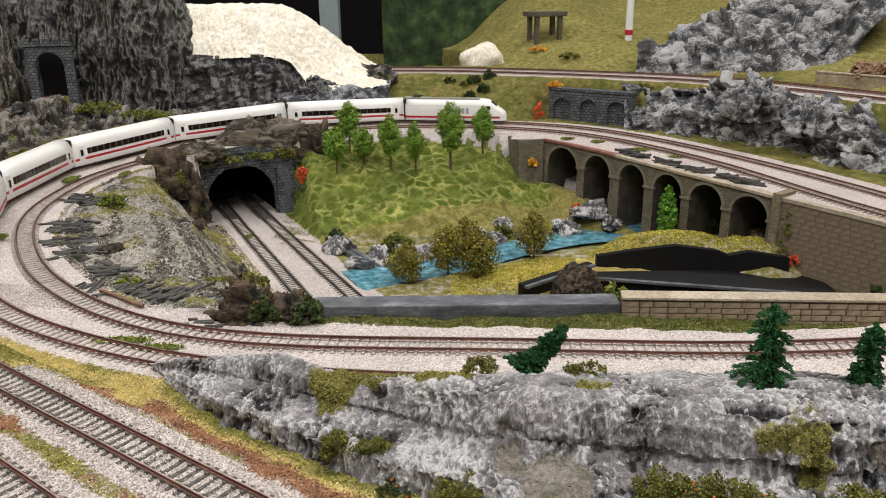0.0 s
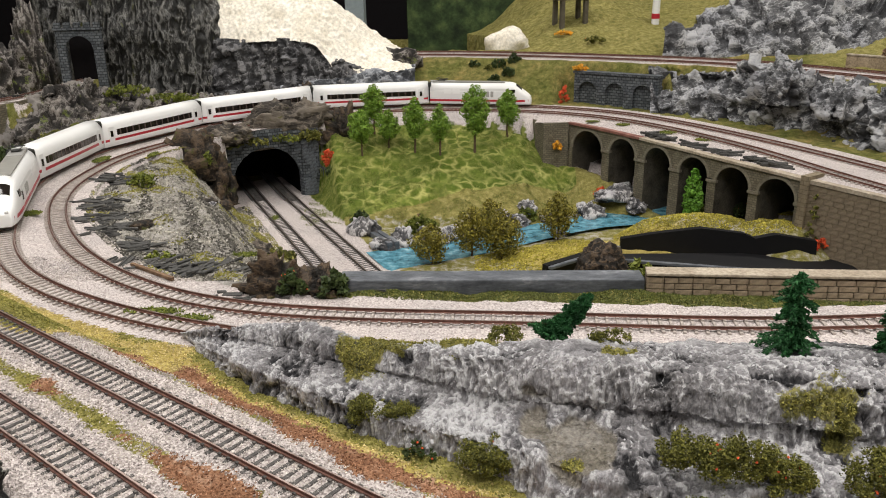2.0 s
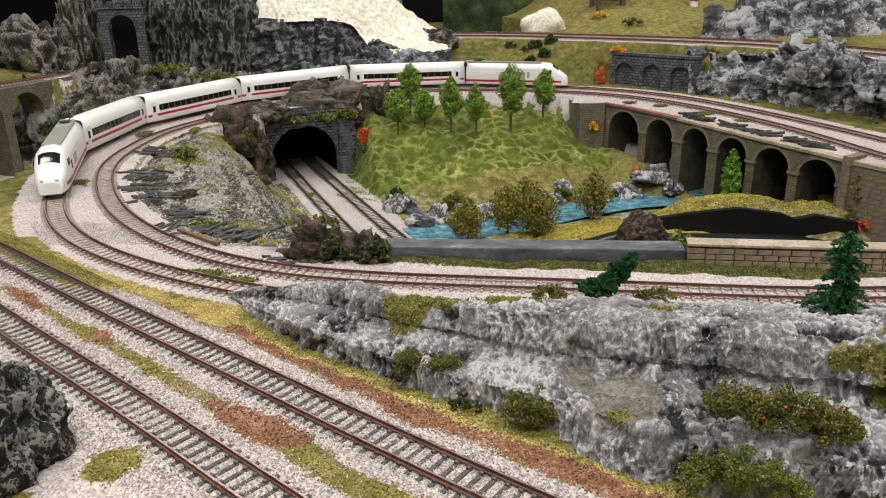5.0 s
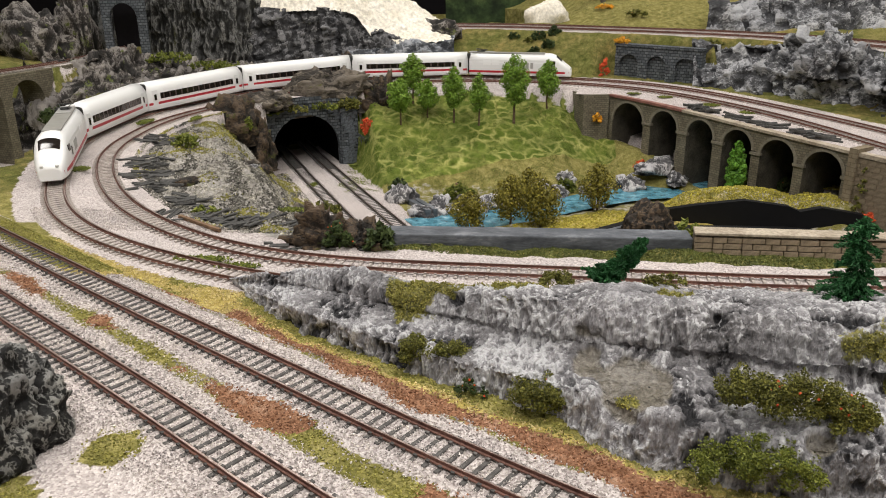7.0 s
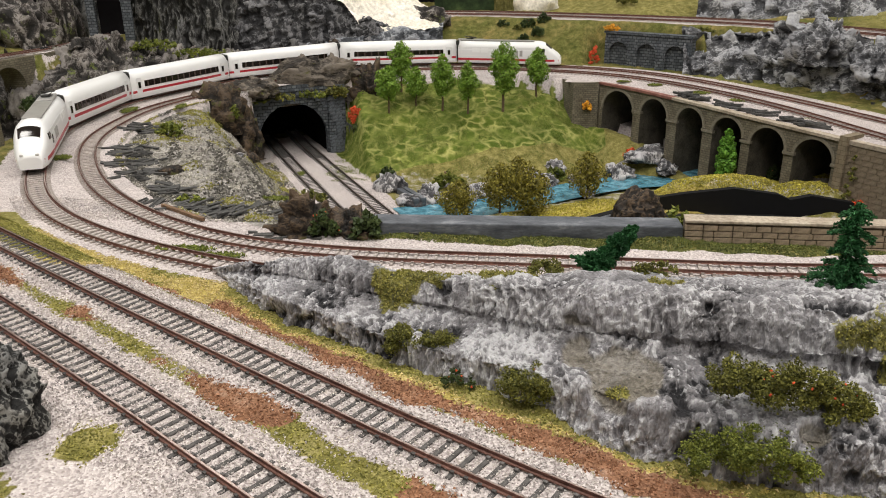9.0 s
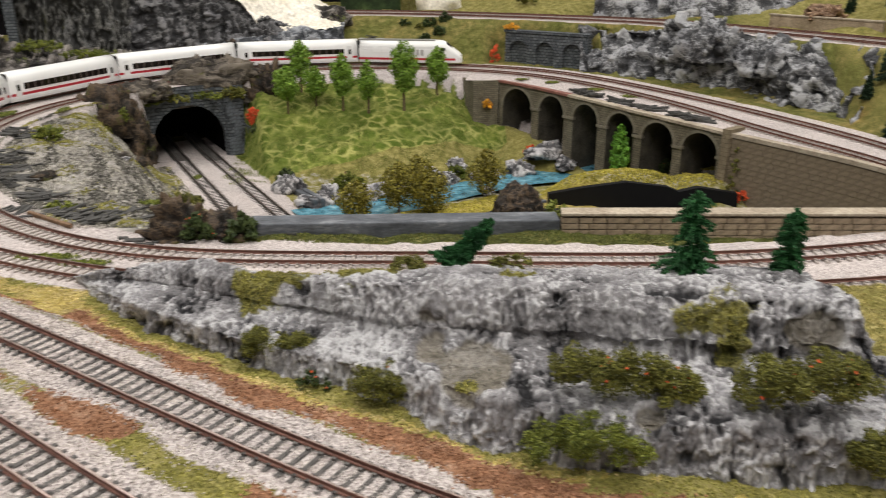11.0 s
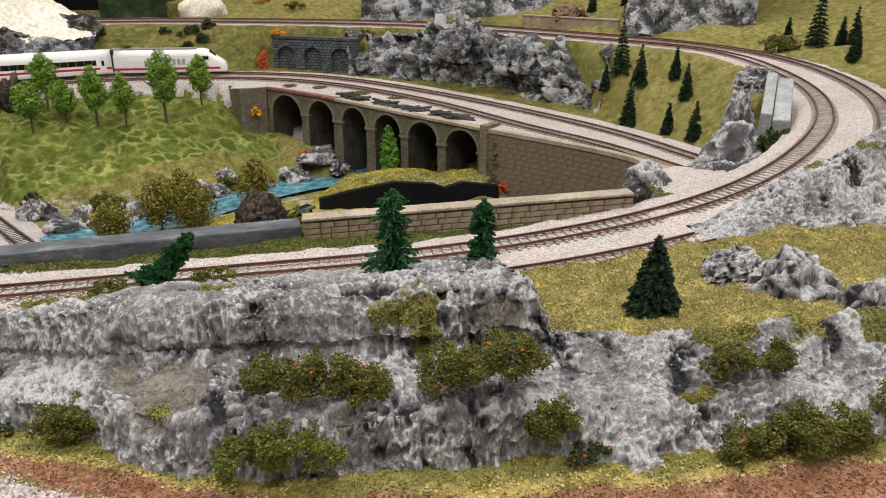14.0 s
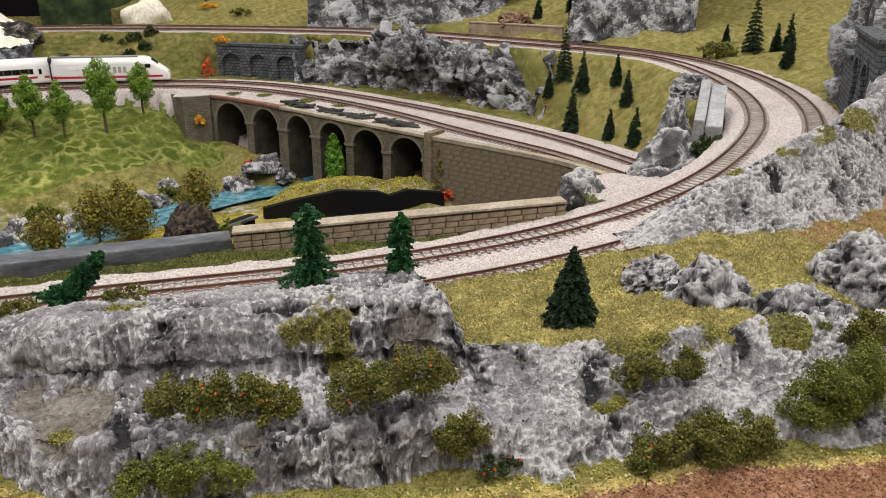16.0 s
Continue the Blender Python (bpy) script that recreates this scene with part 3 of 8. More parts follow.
# ================= the railway lines =================
INNER = spline([(0.64, 0.70, -0.037), (0.613, 0.832, -0.036), (0.592, 0.908, -0.034), (0.545, 0.992, -0.031), (0.505, 1.075, -0.028), (0.460, 1.165, -0.022),
                (0.397, 1.258, -0.016), (0.328, 1.346, -0.012), (0.243, 1.426, -0.009), (0.119, 1.478, -0.007), (-0.107, 1.512, -0.007), (-0.300, 1.450, -0.009),
                (-0.445, 1.300, -0.010), (-0.517, 1.138, -0.010), (-0.518, 1.046, -0.009), (-0.511, 0.958, -0.007), (-0.490, 0.876, -0.005), (-0.455, 0.800, -0.004),
                (-0.395, 0.700, -0.002), (-0.323, 0.620, 0), (-0.250, 0.566, 0), (-0.179, 0.536, 0), (-0.087, 0.521, 0), (0.041, 0.516, 0), (0.150, 0.505, 0.001),
                (0.237, 0.497, 0.003), (0.40, 0.495, 0.012), (0.55, 0.535, 0.024), (0.687, 0.631, 0.036), (0.747, 0.690, 0.040), (0.795, 0.755, 0.045), (0.828, 0.824, 0.050),
                (0.852, 0.907, 0.056), (0.862, 0.995, 0.062), (0.848, 1.055, 0.066), (0.80, 1.130, 0.069), (0.70, 1.275, 0.070), (0.604, 1.417, 0.070), (0.542, 1.50, 0.070),
                (0.455, 1.577, 0.070), (0.252, 1.687, 0.070), (0.015, 1.785, 0.070), (-0.113, 1.797, 0.070), (-0.40, 1.82, 0.070)])
OUTER = spline([(0.70, 0.70, -0.037), (0.672, 0.829, -0.036), (0.664, 0.905, -0.036), (0.635, 0.997, -0.033), (0.593, 1.085, -0.030), (0.540, 1.180, -0.026),
                (0.470, 1.275, -0.020), (0.346, 1.420, -0.011), (0.250, 1.490, -0.009), (0.124, 1.537, -0.007), (-0.110, 1.570, -0.007), (-0.310, 1.525, -0.008),
                (-0.440, 1.430, -0.010), (-0.525, 1.295, -0.010), (-0.558, 1.190, -0.009), (-0.571, 1.095, -0.006), (-0.565, 1.010, -0.003), (-0.552, 0.935, -0.001),
                (-0.528, 0.856, 0), (-0.489, 0.764, 0), (-0.448, 0.682, 0), (-0.383, 0.600, 0), (-0.290, 0.538, 0), (-0.203, 0.499, 0), (-0.10, 0.470, 0), (0.041, 0.457, 0), (0.150, 0.447, 0.001), (0.237, 0.441, 0.003),
                (0.40, 0.436, 0.012), (0.57, 0.478, 0.024), (0.73, 0.585, 0.038), (0.805, 0.665, 0.044), (0.85, 0.733, 0.050), (0.885, 0.82, 0.056), (0.905, 0.92, 0.062),
                (0.90, 1.03, 0.066), (0.86, 1.14, 0.069), (0.76, 1.31, 0.070), (0.66, 1.46, 0.070), (0.59, 1.56, 0.070), (0.50, 1.64, 0.070), (0.27, 1.76, 0.070),
                (0.017, 1.86, 0.070), (-0.113, 1.872, 0.070), (-0.40, 1.88, 0.070)])
NEAR_A = spline([(-0.75, 0.80, 0.012), (-0.55, 0.64, 0.014), (-0.405, 0.532, 0.015), (-0.264, 0.430, 0.015), (-0.164, 0.361, 0.015), (-0.088, 0.307, 0.015), (-0.018, 0.259, 0.015),
                 (0.06, 0.210, 0.015), (0.16, 0.165, 0.015), (0.30, 0.13, 0.015), (0.5, 0.10, 0.015)])
NEAR_B = spline([(-0.75, 0.73, 0.012), (-0.52, 0.56, 0.014), (-0.328, 0.408, 0.015), (-0.214, 0.327, 0.015), (-0.130, 0.262, 0.015), (-0.04, 0.195, 0.015), (0.06, 0.13, 0.015), (0.2, 0.07, 0.015), (0.5, 0.03, 0.015)])
FLOOR = -0.138
TUN_A = spline([(-0.50, 1.60, FLOOR), (-0.408, 1.401, FLOOR), (-0.338, 1.258, FLOOR), (-0.268, 1.117, FLOOR), (-0.20, 0.98, FLOOR), (-0.11, 0.80, FLOOR), (-0.04, 0.66, FLOOR)])
TUN_B = spline([(-0.45, 1.62, FLOOR), (-0.372, 1.446, FLOOR), (-0.27, 1.245, FLOOR), (-0.164, 1.039, FLOOR), (-0.06, 0.84, FLOOR), (0.04, 0.66, FLOOR)])
LEFT_UP = spline([(-0.80, 1.63, 0.045), (-0.795, 1.50, 0.045), (-0.80, 1.36, 0.046), (-0.83, 1.22, 0.048), (-0.90, 1.05, 0.05), (-1.1, 0.8, 0.05)])

RAIL = [(-0.0013, 0), (0.0013, 0), (0.0011, 0.0004), (0.0004, 0.0007), (0.0004, 0.0017), (0.0006, 0.0019), (0.0006, 0.0024), (-0.0006, 0.0024), (-0.0006, 0.0019), (-0.0004, 0.0017), (-0.0004, 0.0007), (-0.0011, 0.0004)]


def sleeper_mesh(mat):
    bm = box_bm(0.0024, 0.0275, 0.0020, (0, 0, 0.0006), 0.0003, 1)
    for sy in (-1, 1):
        for dy in (-0.0019, 0.0019):
            b2 = box_bm(0.0019, 0.0015, 0.0010, (0, sy * 0.00825 + dy, 0.0022))
            tmp = bpy.data.meshes.new("chair")
            b2.to_mesh(tmp)
            b2.free()
            bm.from_mesh(tmp)
    me = bpy.data.meshes.new("sleeper")
    bm.to_mesh(me)
    bm.free()
    me.materials.append(mat)
    return me


def near_stretch(q, box):
    return box[0] <= q[0] <= box[1] and box[2] <= q[1] <= box[3]


def track(label, p, sleeper_mat, rail_mat, stretch=None, lift=0.0, pitch=0.0076, seed=0):
    """A line: two rails with worn heads, and sleepers; those in the stretch are parts of their own, the rest one part."""
    ob = thing("railway_track", label, "railway track", kind="structure")
    rng = random.Random(seed)
    q = p + np.array([0, 0, 0.002 + lift])
    _, side = frames_of(q)
    for sgn in (-1, 1):
        line = q + side * (0.00825 + 0.0006) * sgn
        line = line[np.r_[0:len(line) - 1:3, len(line) - 1]]
        v, f = sweep(line, RAIL)
        r = part("rail", mesh_np("rail", v, f, rail_mat, False), rail_mat, ob)
        head = [(-0.00045, 0.00242), (0.00045, 0.00242), (0.00045, 0.00250), (-0.00045, 0.00250)]
        v, f = sweep(line, head)
        part("rail_head", mesh_np("rail_head", v, f, M_RAIL_TOP, False), M_RAIL_TOP, r, "rubbed bright running surface")
    base = sleeper_mesh(sleeper_mat)
    co = np.array([v.co for v in base.vertices])
    tris, quads = [], []
    for poly in base.polygons:
        (quads if len(poly.vertices) == 4 else tris).append(list(poly.vertices))
    length = np.linalg.norm(np.diff(q, axis=0), axis=1).sum()
    rest_v, rest_q, rest_t, n = [], [], [], 0
    made = 0
    for k in range(int(length / pitch)):
        c = at_s(q, (k + 0.5) * pitch)
        d = at_s(q, (k + 0.5) * pitch + 0.002) - at_s(q, (k + 0.5) * pitch - 0.002)
        yaw = math.atan2(d[1], d[0]) + rng.gauss(0, 0.012)
        zz = c[2] - 0.0022 + rng.uniform(-0.0001, 0.0002)
        if stretch and near_stretch(c, stretch) and made < 300:
            o = new("sleeper", base)
            o.parent = ob
            o.matrix_world = Matrix.Translation((c[0], c[1], zz)) @ Matrix.Rotation(yaw, 4, "Z")
            made += 1
        else:
            R = np.array([[math.cos(yaw), -math.sin(yaw), 0], [math.sin(yaw), math.cos(yaw), 0], [0, 0, 1]])
            rest_v.append(co @ R.T + [c[0], c[1], zz])
            rest_q += [[i + n for i in f] for f in quads]
            rest_t += [[i + n for i in f] for f in tris]
            n += len(co)
    if rest_v:
        o = part("sleepers", mesh_np("sleepers", np.vstack(rest_v), rest_q, sleeper_mat, False, rest_t), sleeper_mat, ob)
        o["kind"] = "stuff"
    return ob


track("rust-railed double-line inner track on dusty sleepers", INNER, M_SLEEPER_PALE, M_RAIL, (-0.36, 0.3, 0.4, 0.66), seed=1)
track("rust-railed outer track round the curve, grey sleepers", OUTER, M_SLEEPER_PALE, M_RAIL, (-0.45, 0.0, 0.4, 0.75), seed=2)
track("rust-railed track on dark grey sleepers in pale ballast", NEAR_A, M_SLEEPER, M_RAIL, (-0.5, 0.1, 0.1, 0.62), pitch=0.0068, seed=3)
track("dark-railed track on dark grey sleepers beside the verge", NEAR_B, M_SLEEPER, M_RAIL, (-0.5, 0.0, 0.1, 0.62), pitch=0.0072, seed=4)
track("dark track leading into the tunnel mouth", TUN_A, M_SLEEPER, M_RAIL_DARK, seed=5)
track("second dark track leading into the tunnel mouth", TUN_B, M_SLEEPER, M_RAIL_DARK, seed=6)
track("high track leaving the castle-topped tunnel", LEFT_UP, M_SLEEPER_PALE, M_RAIL, seed=7)

# ================= the ground =================


def dist_to(P, line):
    """Distance from each point to a line's samples, and the line's height there."""
    l = line[::2]
    best = np.full(len(P), 9.0)
    z = np.zeros(len(P))
    for i in range(0, len(P), 20000):
        d = np.hypot(P[i:i + 20000, None, 0] - l[None, :, 0], P[i:i + 20000, None, 1] - l[None, :, 1])
        k = d.argmin(1)
        best[i:i + 20000] = d[np.arange(len(k)), k]
        z[i:i + 20000] = l[k, 2]
    return best, z


def inside(P, poly):
    x, y = P[:, 0], P[:, 1]
    c = np.zeros(len(P), bool)
    for (x1, y1), (x2, y2) in zip(poly, np.roll(poly, -1, 0)):
        hit = ((y1 > y) != (y2 > y)) & (x < (x2 - x1) * (y - y1) / (y2 - y1 + 1e-12) + x1)
        c ^= hit
    return c


# split of the two main lines: viaduct stretch, lower bench, front and climb
i_front = int(np.argmin(np.hypot(INNER[:, 0] - 0.45, INNER[:, 1] - 0.505)))
LOOP = INNER[:i_front + 1]
o_front = int(np.argmin(np.hypot(OUTER[:, 0] - 0.45, OUTER[:, 1] - 0.447)))
OLOOP = OUTER[:o_front + 1]
i_via = int(np.argmin(np.hypot(INNER[:, 0] - 0.16, INNER[:, 1] - 1.465)))
o_via = int(np.argmin(np.hypot(OUTER[:, 0] - 0.16, OUTER[:, 1] - 1.525)))
HIGH_IN, HIGH_OUT = INNER[i_front:], OUTER[o_front:]


VIA = spline([(0.187, 1.404, 0), (0.253, 1.330, 0), (0.322, 1.223, 0), (0.414, 1.107, 0), (0.465, 1.045, 0)], 0.006)
RIVER = spline([(-0.13, 1.03, -0.1435), (-0.07, 1.06, -0.1435), (0.0, 1.085, -0.1435), (0.06, 1.125, -0.1435), (0.12, 1.17, -0.1435), (0.20, 1.215, -0.1435), (0.30, 1.25, -0.1435), (0.42, 1.30, -0.1435), (0.55, 1.40, -0.1435)], 0.01)


def RIVER_HALF(x):
    return np.interp(x, [-0.13, 0.0, 0.12, 0.25, 0.4], [0.030, 0.022, 0.024, 0.040, 0.045])


def wall_y(x):
    return np.where(x < 0.14, 0.573, 0.573 - (x - 0.14) * 0.15)


def ground_height(P):
    x, y = P[:, 0], P[:, 1]
    p3 = np.stack([x, y, 0 * x], 1)
    rough = fbm(p3 * 60, 4, 3) - 0.5
    lumps = fbm(p3 * 14, 3, 5) - 0.5
    # outside: near plain
    h = np.full(len(P), 0.0135)
    d_lo, z_lo = dist_to(P, OLOOP)
    d_li, z_li = dist_to(P, LOOP)
    d_hi, z_hi = dist_to(P, HIGH_IN)
    d_ho, z_ho = dist_to(P, HIGH_OUT)
    front = sstep(y, 0.33, 0.46)
    h = 0.0135 * (1 - sstep(d_lo, 0.14, 0.05))
    # terrace behind the crag and rise to the right
    terr = 0.044 * sstep(x, 0.2, 0.24) * sstep(y, 0.235, 0.27) * sstep(0.40 - y + 0.35 * np.maximum(x - 0.4, 0), 0.0, 0.03)
    h = np.maximum(h, terr + 0.012 * lumps * (terr > 0.01))
    # back: benches
    ring = inside(P, OUTER[:o_front + 1, :2])
    outside_back = (~ring) & (y > 0.62) & (x > -1.2)
    bench = np.where(outside_back, z_lo, h)
    wl = sstep(y, 0.62, 0.75)
    h = np.where(outside_back, bench * wl + h * (1 - wl), h)
    # rise from the lower bench to the upper line
    hz_ = np.where(d_hi < d_ho, z_hi, z_ho)
    dh = np.minimum(d_hi, d_ho)
    up_in = inside(P, np.vstack([HIGH_IN[:, :2], [(-0.40, 2.7), (1.6, 2.7), (1.6, 0.2), (0.45, 0.2)]]))
    start = 0.055 + 0.062 * sstep(x, 0.17, 0.21) * sstep(-x, -0.42, -0.37)
    tr = np.clip((d_lo - start) / np.maximum(d_lo + d_hi - start - 0.045, 0.02), 0, 1)
    tr = np.where((x > 0.19) & (x < 0.42), np.clip(tr, 0, 1) ** 0.35, tr)
    tr = np.where((x > 0.40) & (x < 0.69) & (y > 1.08), tr ** 5, tr)
    rise = z_lo + (hz_ - z_lo) * tr
    h = np.where(outside_back & (x > -0.3), rise, h)
    h = np.where(up_in & (y > 0.45), hz_, h)
    # hill behind the upper line
    far = sstep(x, 0.0, 0.3)
    hill = hz_ + np.clip(dh - 0.05, 0, 2) * (0.30 - 0.12 * sstep(x, 0.3, 0.5)) * far + 0.03 * lumps * far
    hill = np.where(x < 0.12 - (y - 1.9) * 0.2, np.where(dh > 0.07, -0.4, hill), hill)
    h = np.where(up_in & (y > 0.62) & (dh > 0.05), hill, h)
    # left of the loop
    hl = z_lo + np.clip(d_lo - 0.05, 0, 0.5) * 0.1
    h = np.where(outside_back & (x <= -0.3), hl, h)
    # under the left viaduct
    h = np.where((x < -0.70) & (y > 0.85) & (y < 1.4) & (~ring), -0.06, h)
    # inside the loop: basin
    basin = inside(P, np.vstack([LOOP[:, :2], [(0.45, 0.6)]]))
    dl = (x + 0.408) * -0.897 + (y - 1.401) * -0.442
    left = FLOOR - 0.002 + (z_li - 0.004 - FLOOR) * sstep(dl, 0.03, 0.165)
    left = left + (0.026 * lumps + 0.008 * rough) * sstep(dl, 0.03, 0.08) * sstep(d_li, 0.035, 0.09)
    meadow = -0.153 + 0.42 * np.clip(y - 1.145 - 0.35 * np.clip(x, 0, 0.2) + 0.2 * np.clip(-x - 0.16, 0, 1), 0, 0.305) - 0.35 * np.clip(x - 0.10, 0, 0.3) + 0.012 * lumps
    meadow = np.minimum(meadow, FLOOR - 0.001 + 0.16 * np.clip((-dl - 0.092) / 0.08, 0, 1))
    meadow = np.where(x > 0.19, np.minimum(meadow, FLOOR - 0.002), meadow)
    wall = np.where(y < wall_y(x) + 0.012, 0.0, -1.0)
    wall = np.where(x < -0.105, np.where((dl > 0.03) & (y < 0.67), -0.02, -1), wall)
    wall = np.where((x < -0.105) & (y < 0.60), 0.0, wall)
    bank = -0.15 + 0.046 * np.exp(-(((x - 0.34) / 0.11) ** 2 + ((y - 1.112) / 0.040) ** 2) ** 2) + 0.03 * np.exp(-(((x - 0.10) / 0.06) ** 2 + ((y - 1.0) / 0.05) ** 2))
    inn = np.maximum.reduce([left, meadow, wall, np.full(len(P), FLOOR - 0.009) + 0.006 * lumps, bank])
    inn = np.maximum(inn, np.where(dl < 0.035, np.where(x * 0.897 + y * 0.442 < 0.36, FLOOR - 0.0005, -1), -1))
    rim = np.where(y < 0.8, z_li, z_li)
    keep = sstep(d_li, 0.05, 0.036)
    free = (x > 0.15) & (y > 0.66)
    inn = np.where(free, inn, np.maximum(inn, rim * 1.0 - 4 * (1 - keep)))
    h = np.where(basin, inn, h)
    # the ring between the lines: level bed, cut away where the viaduct stands
    between = ring & (~basin)
    bed = np.where(d_li < d_lo, z_li, z_lo)
    h = np.where(between, bed, h)
    cut = (x > 0.17) & (y > 0.70) & ((d_lo < 0.06) | between | ((d_li < 0.065)))
    h = np.where(cut & ring, FLOOR - 0.01, h)
    # river bed
    dr, _ = dist_to(P, RIVER)
    h = np.where(basin | (ring & (x > 0.2)), np.where(dr < 0.06, np.minimum(h, -0.150 + 0.35 * np.clip(dr - RIVER_HALF(x), 0, 1)), h), h)
    # banks round the viaduct's feet
    kv = np.hypot(x[:, None] - VIA[None, :, 0], y[:, None] - VIA[None, :, 1]) if len(P) < 30000 else None
    if kv is None:
        near_v = (x > 0.1) & (x < 0.75) & (y > 0.9) & (y < 1.6)
        dv, sv = np.full(len(P), 9.0), np.zeros(len(P))
        q = P[near_v]
        k2 = np.hypot(q[:, None, 0] - VIA[None, :, 0], q[:, None, 1] - VIA[None, :, 1])
        dv[near_v], sv[near_v] = k2.min(1), k2.argmin(1) / (len(VIA) - 1) * 0.454
    else:
        dv, sv = kv.min(1), kv.argmin(1) / (len(VIA) - 1) * 0.454
    foot = np.interp(sv, [0.0, 0.05, 0.13, 0.19, 0.23, 0.29, 0.35, 0.43], [-0.092, -0.097, -0.112, -0.138, -0.143, -0.136, -0.118, -0.100])
    foot = foot - 0.7 * np.clip(dv - np.where(ring & ~basin, 0.2, 0.012), 0, 1) + 0.012 * lumps
    h = np.where((x > 0.15) & (y > 0.95) & (dv < 0.14) & ring, np.maximum(h, foot), h)
    # pit under the left viaduct
    pit = (~ring) & (d_lo > 0.058) & (y > 0.80) & (y < 1.33) & (x < -0.52)
    h = np.where(pit, -0.10, h)
    # the tunnel's mouth and bore
    pa = (x + 0.36) * 0.88 + (y - 1.345) * 0.475
    pd = -(x + 0.36) * 0.475 + (y - 1.345) * 0.88
    h = np.where((np.abs(pa - 0.001) < np.where(pd > 0.0, 0.080, 0.060)) & (pd > -0.10) & (pd < 0.235), FLOOR - 0.002, h)
    h = np.where((pa > -0.075) & (pa < 0.095) & (pd > -0.06) & (pd < 0.0005), np.minimum(h, FLOOR - 0.001), h)
    # level beds under the lines
    near_d = np.full(len(P), 9.0)
    for line in (NEAR_A, NEAR_B):
        d, z = dist_to(P, line)
        near_d = np.minimum(near_d, d)
        k = sstep(d, 0.045, 0.022)
        h = h * (1 - k) + (z + 0.0008) * k
    for d, z, ok in ((d_hi, z_hi, True), (d_ho, z_ho, True)):
        k = sstep(d, 0.045, 0.03)
        h = h * (1 - k) + z * k
    d, z = dist_to(P, LEFT_UP)
    k = sstep(d, 0.04, 0.028) * (y > 1.3)
    h = h * (1 - k) + z * k
    nt_ = np.minimum(d_li, d_lo)
    for line in (TUN_A, TUN_B):
        d, z = dist_to(P, line)
        k = sstep(d, 0.030, 0.018) * (y < 1.33) * (y > 0.66)
        h = h * (1 - k) + (z + 0.0009) * k
        near_d = np.minimum(near_d, np.where(y < 1.4, d, 9.0))
    quiet = sstep(np.minimum.reduce([nt_, dh, near_d]), 0.02, 0.05) * (1 - ((np.abs(pa - 0.001) < 0.080) & (pd > -0.1) & (pd < 0.235)))
    h = h + quiet * (rough * 0.006 + lumps * 0.006) + rough * 0.0012
    return h, d_li, d_lo, dh, basin, dl


# foot line of the long crag
CR_X = np.array([-0.205, -0.18, -0.139, -0.104, -0.056, 0.011, 0.052, 0.103, 0.147, 0.19, 0.212, 0.222, 0.26, 0.32, 0.40, 0.50, 0.62])
FOOT_Y = np.array([0.487, 0.46, 0.417, 0.388, 0.347, 0.309, 0.279, 0.254, 0.243, 0.233, 0.228, 0.225, 0.217, 0.206, 0.198, 0.188, 0.18])
FOOT_Y = FOOT_Y + np.interp(CR_X, [0.08, 0.14, 0.32, 0.4], [0, 0.006, 0.006, 0])


def verge_kind(P):
    """What covers the strips beside the near tracks: 0 ballast or nothing, 1 red earth, 2 straw, 3 green flock."""
    x, y = P[:, 0], P[:, 1]
    q = np.column_stack([P[:, :2], 0 * x])
    a, c = fbm(q * 17, 4, 11) - 0.5, fbm(q * 30, 4, 12) - 0.5
    along = fbm(np.column_stack([(x * 0.81 - y * 0.585) * 13, 0 * x, 0 * x + 3]), 2, 14) - 0.5
    da, db = dist_to(P, NEAR_A)[0], dist_to(P, NEAR_B)[0]
    up = inside(P, np.vstack([NEAR_A[:, :2], [(0.5, 0.7), (-0.75, 0.9)]]))
    side_b = (x + 0.328) * 0.58 + (y - 0.408) * 0.81
    kind = np.zeros(len(P), int)
    o = da + a * 0.030 + c * 0.012
    left = sstep(-x, 0.10, 0.22)
    v = up & (y < 0.60)
    kind[v & (o > 0.0245)] = 1
    fd = (np.interp(x, CR_X, FOOT_Y) - y) * 0.85 + a * 0.016 + c * 0.014
    kind[v & (fd < 0.0125 + along * 0.018)] = 2
    kind[v & (fd < 0.0075 + along * 0.012)] = 3
    kind[v & (c > 0.10) & (fd < 0.02)] = 3
    lft = v & (x < -0.19) & (o > 0.034 + along * 0.03)
    kind[lft] = np.where(c[lft] + a[lft] > -0.10, 3, 2)
    mid = (~up) & (side_b > 0) & (da > 0.017) & (db > 0.017) & (y < 0.7)
    m2 = mid & (np.minimum(da, db) + c * 0.020 + a * 0.008 > 0.0238)
    turns = fbm(np.column_stack([(x * 0.81 - y * 0.585) * 24, 0 * x, 0 * x + 8]), 2, 15) - 0.5
    kind[m2] = np.where(turns[m2] + c[m2] * 0.55 > -0.055, 1, 3)
    far = (~up) & (side_b < 0) & (db > 0.032) & (a + c * 0.6 > 0.10) & (y < 0.7)
    kind[far] = 3
    kind[((x + 0.179) / 0.014) ** 2 + ((y - 0.267) / 0.011) ** 2 + c * 5 < 1] = 3
    return kind


def verge_cover(P):
    k = np.zeros(len(P), int)
    sel = (P[:, 1] < 0.72) & (P[:, 0] > -0.9)
    k[sel] = verge_kind(P[sel])
    return (k == 1) * 1.0, (k == 2) * 1.0, (k == 3) * 1.0


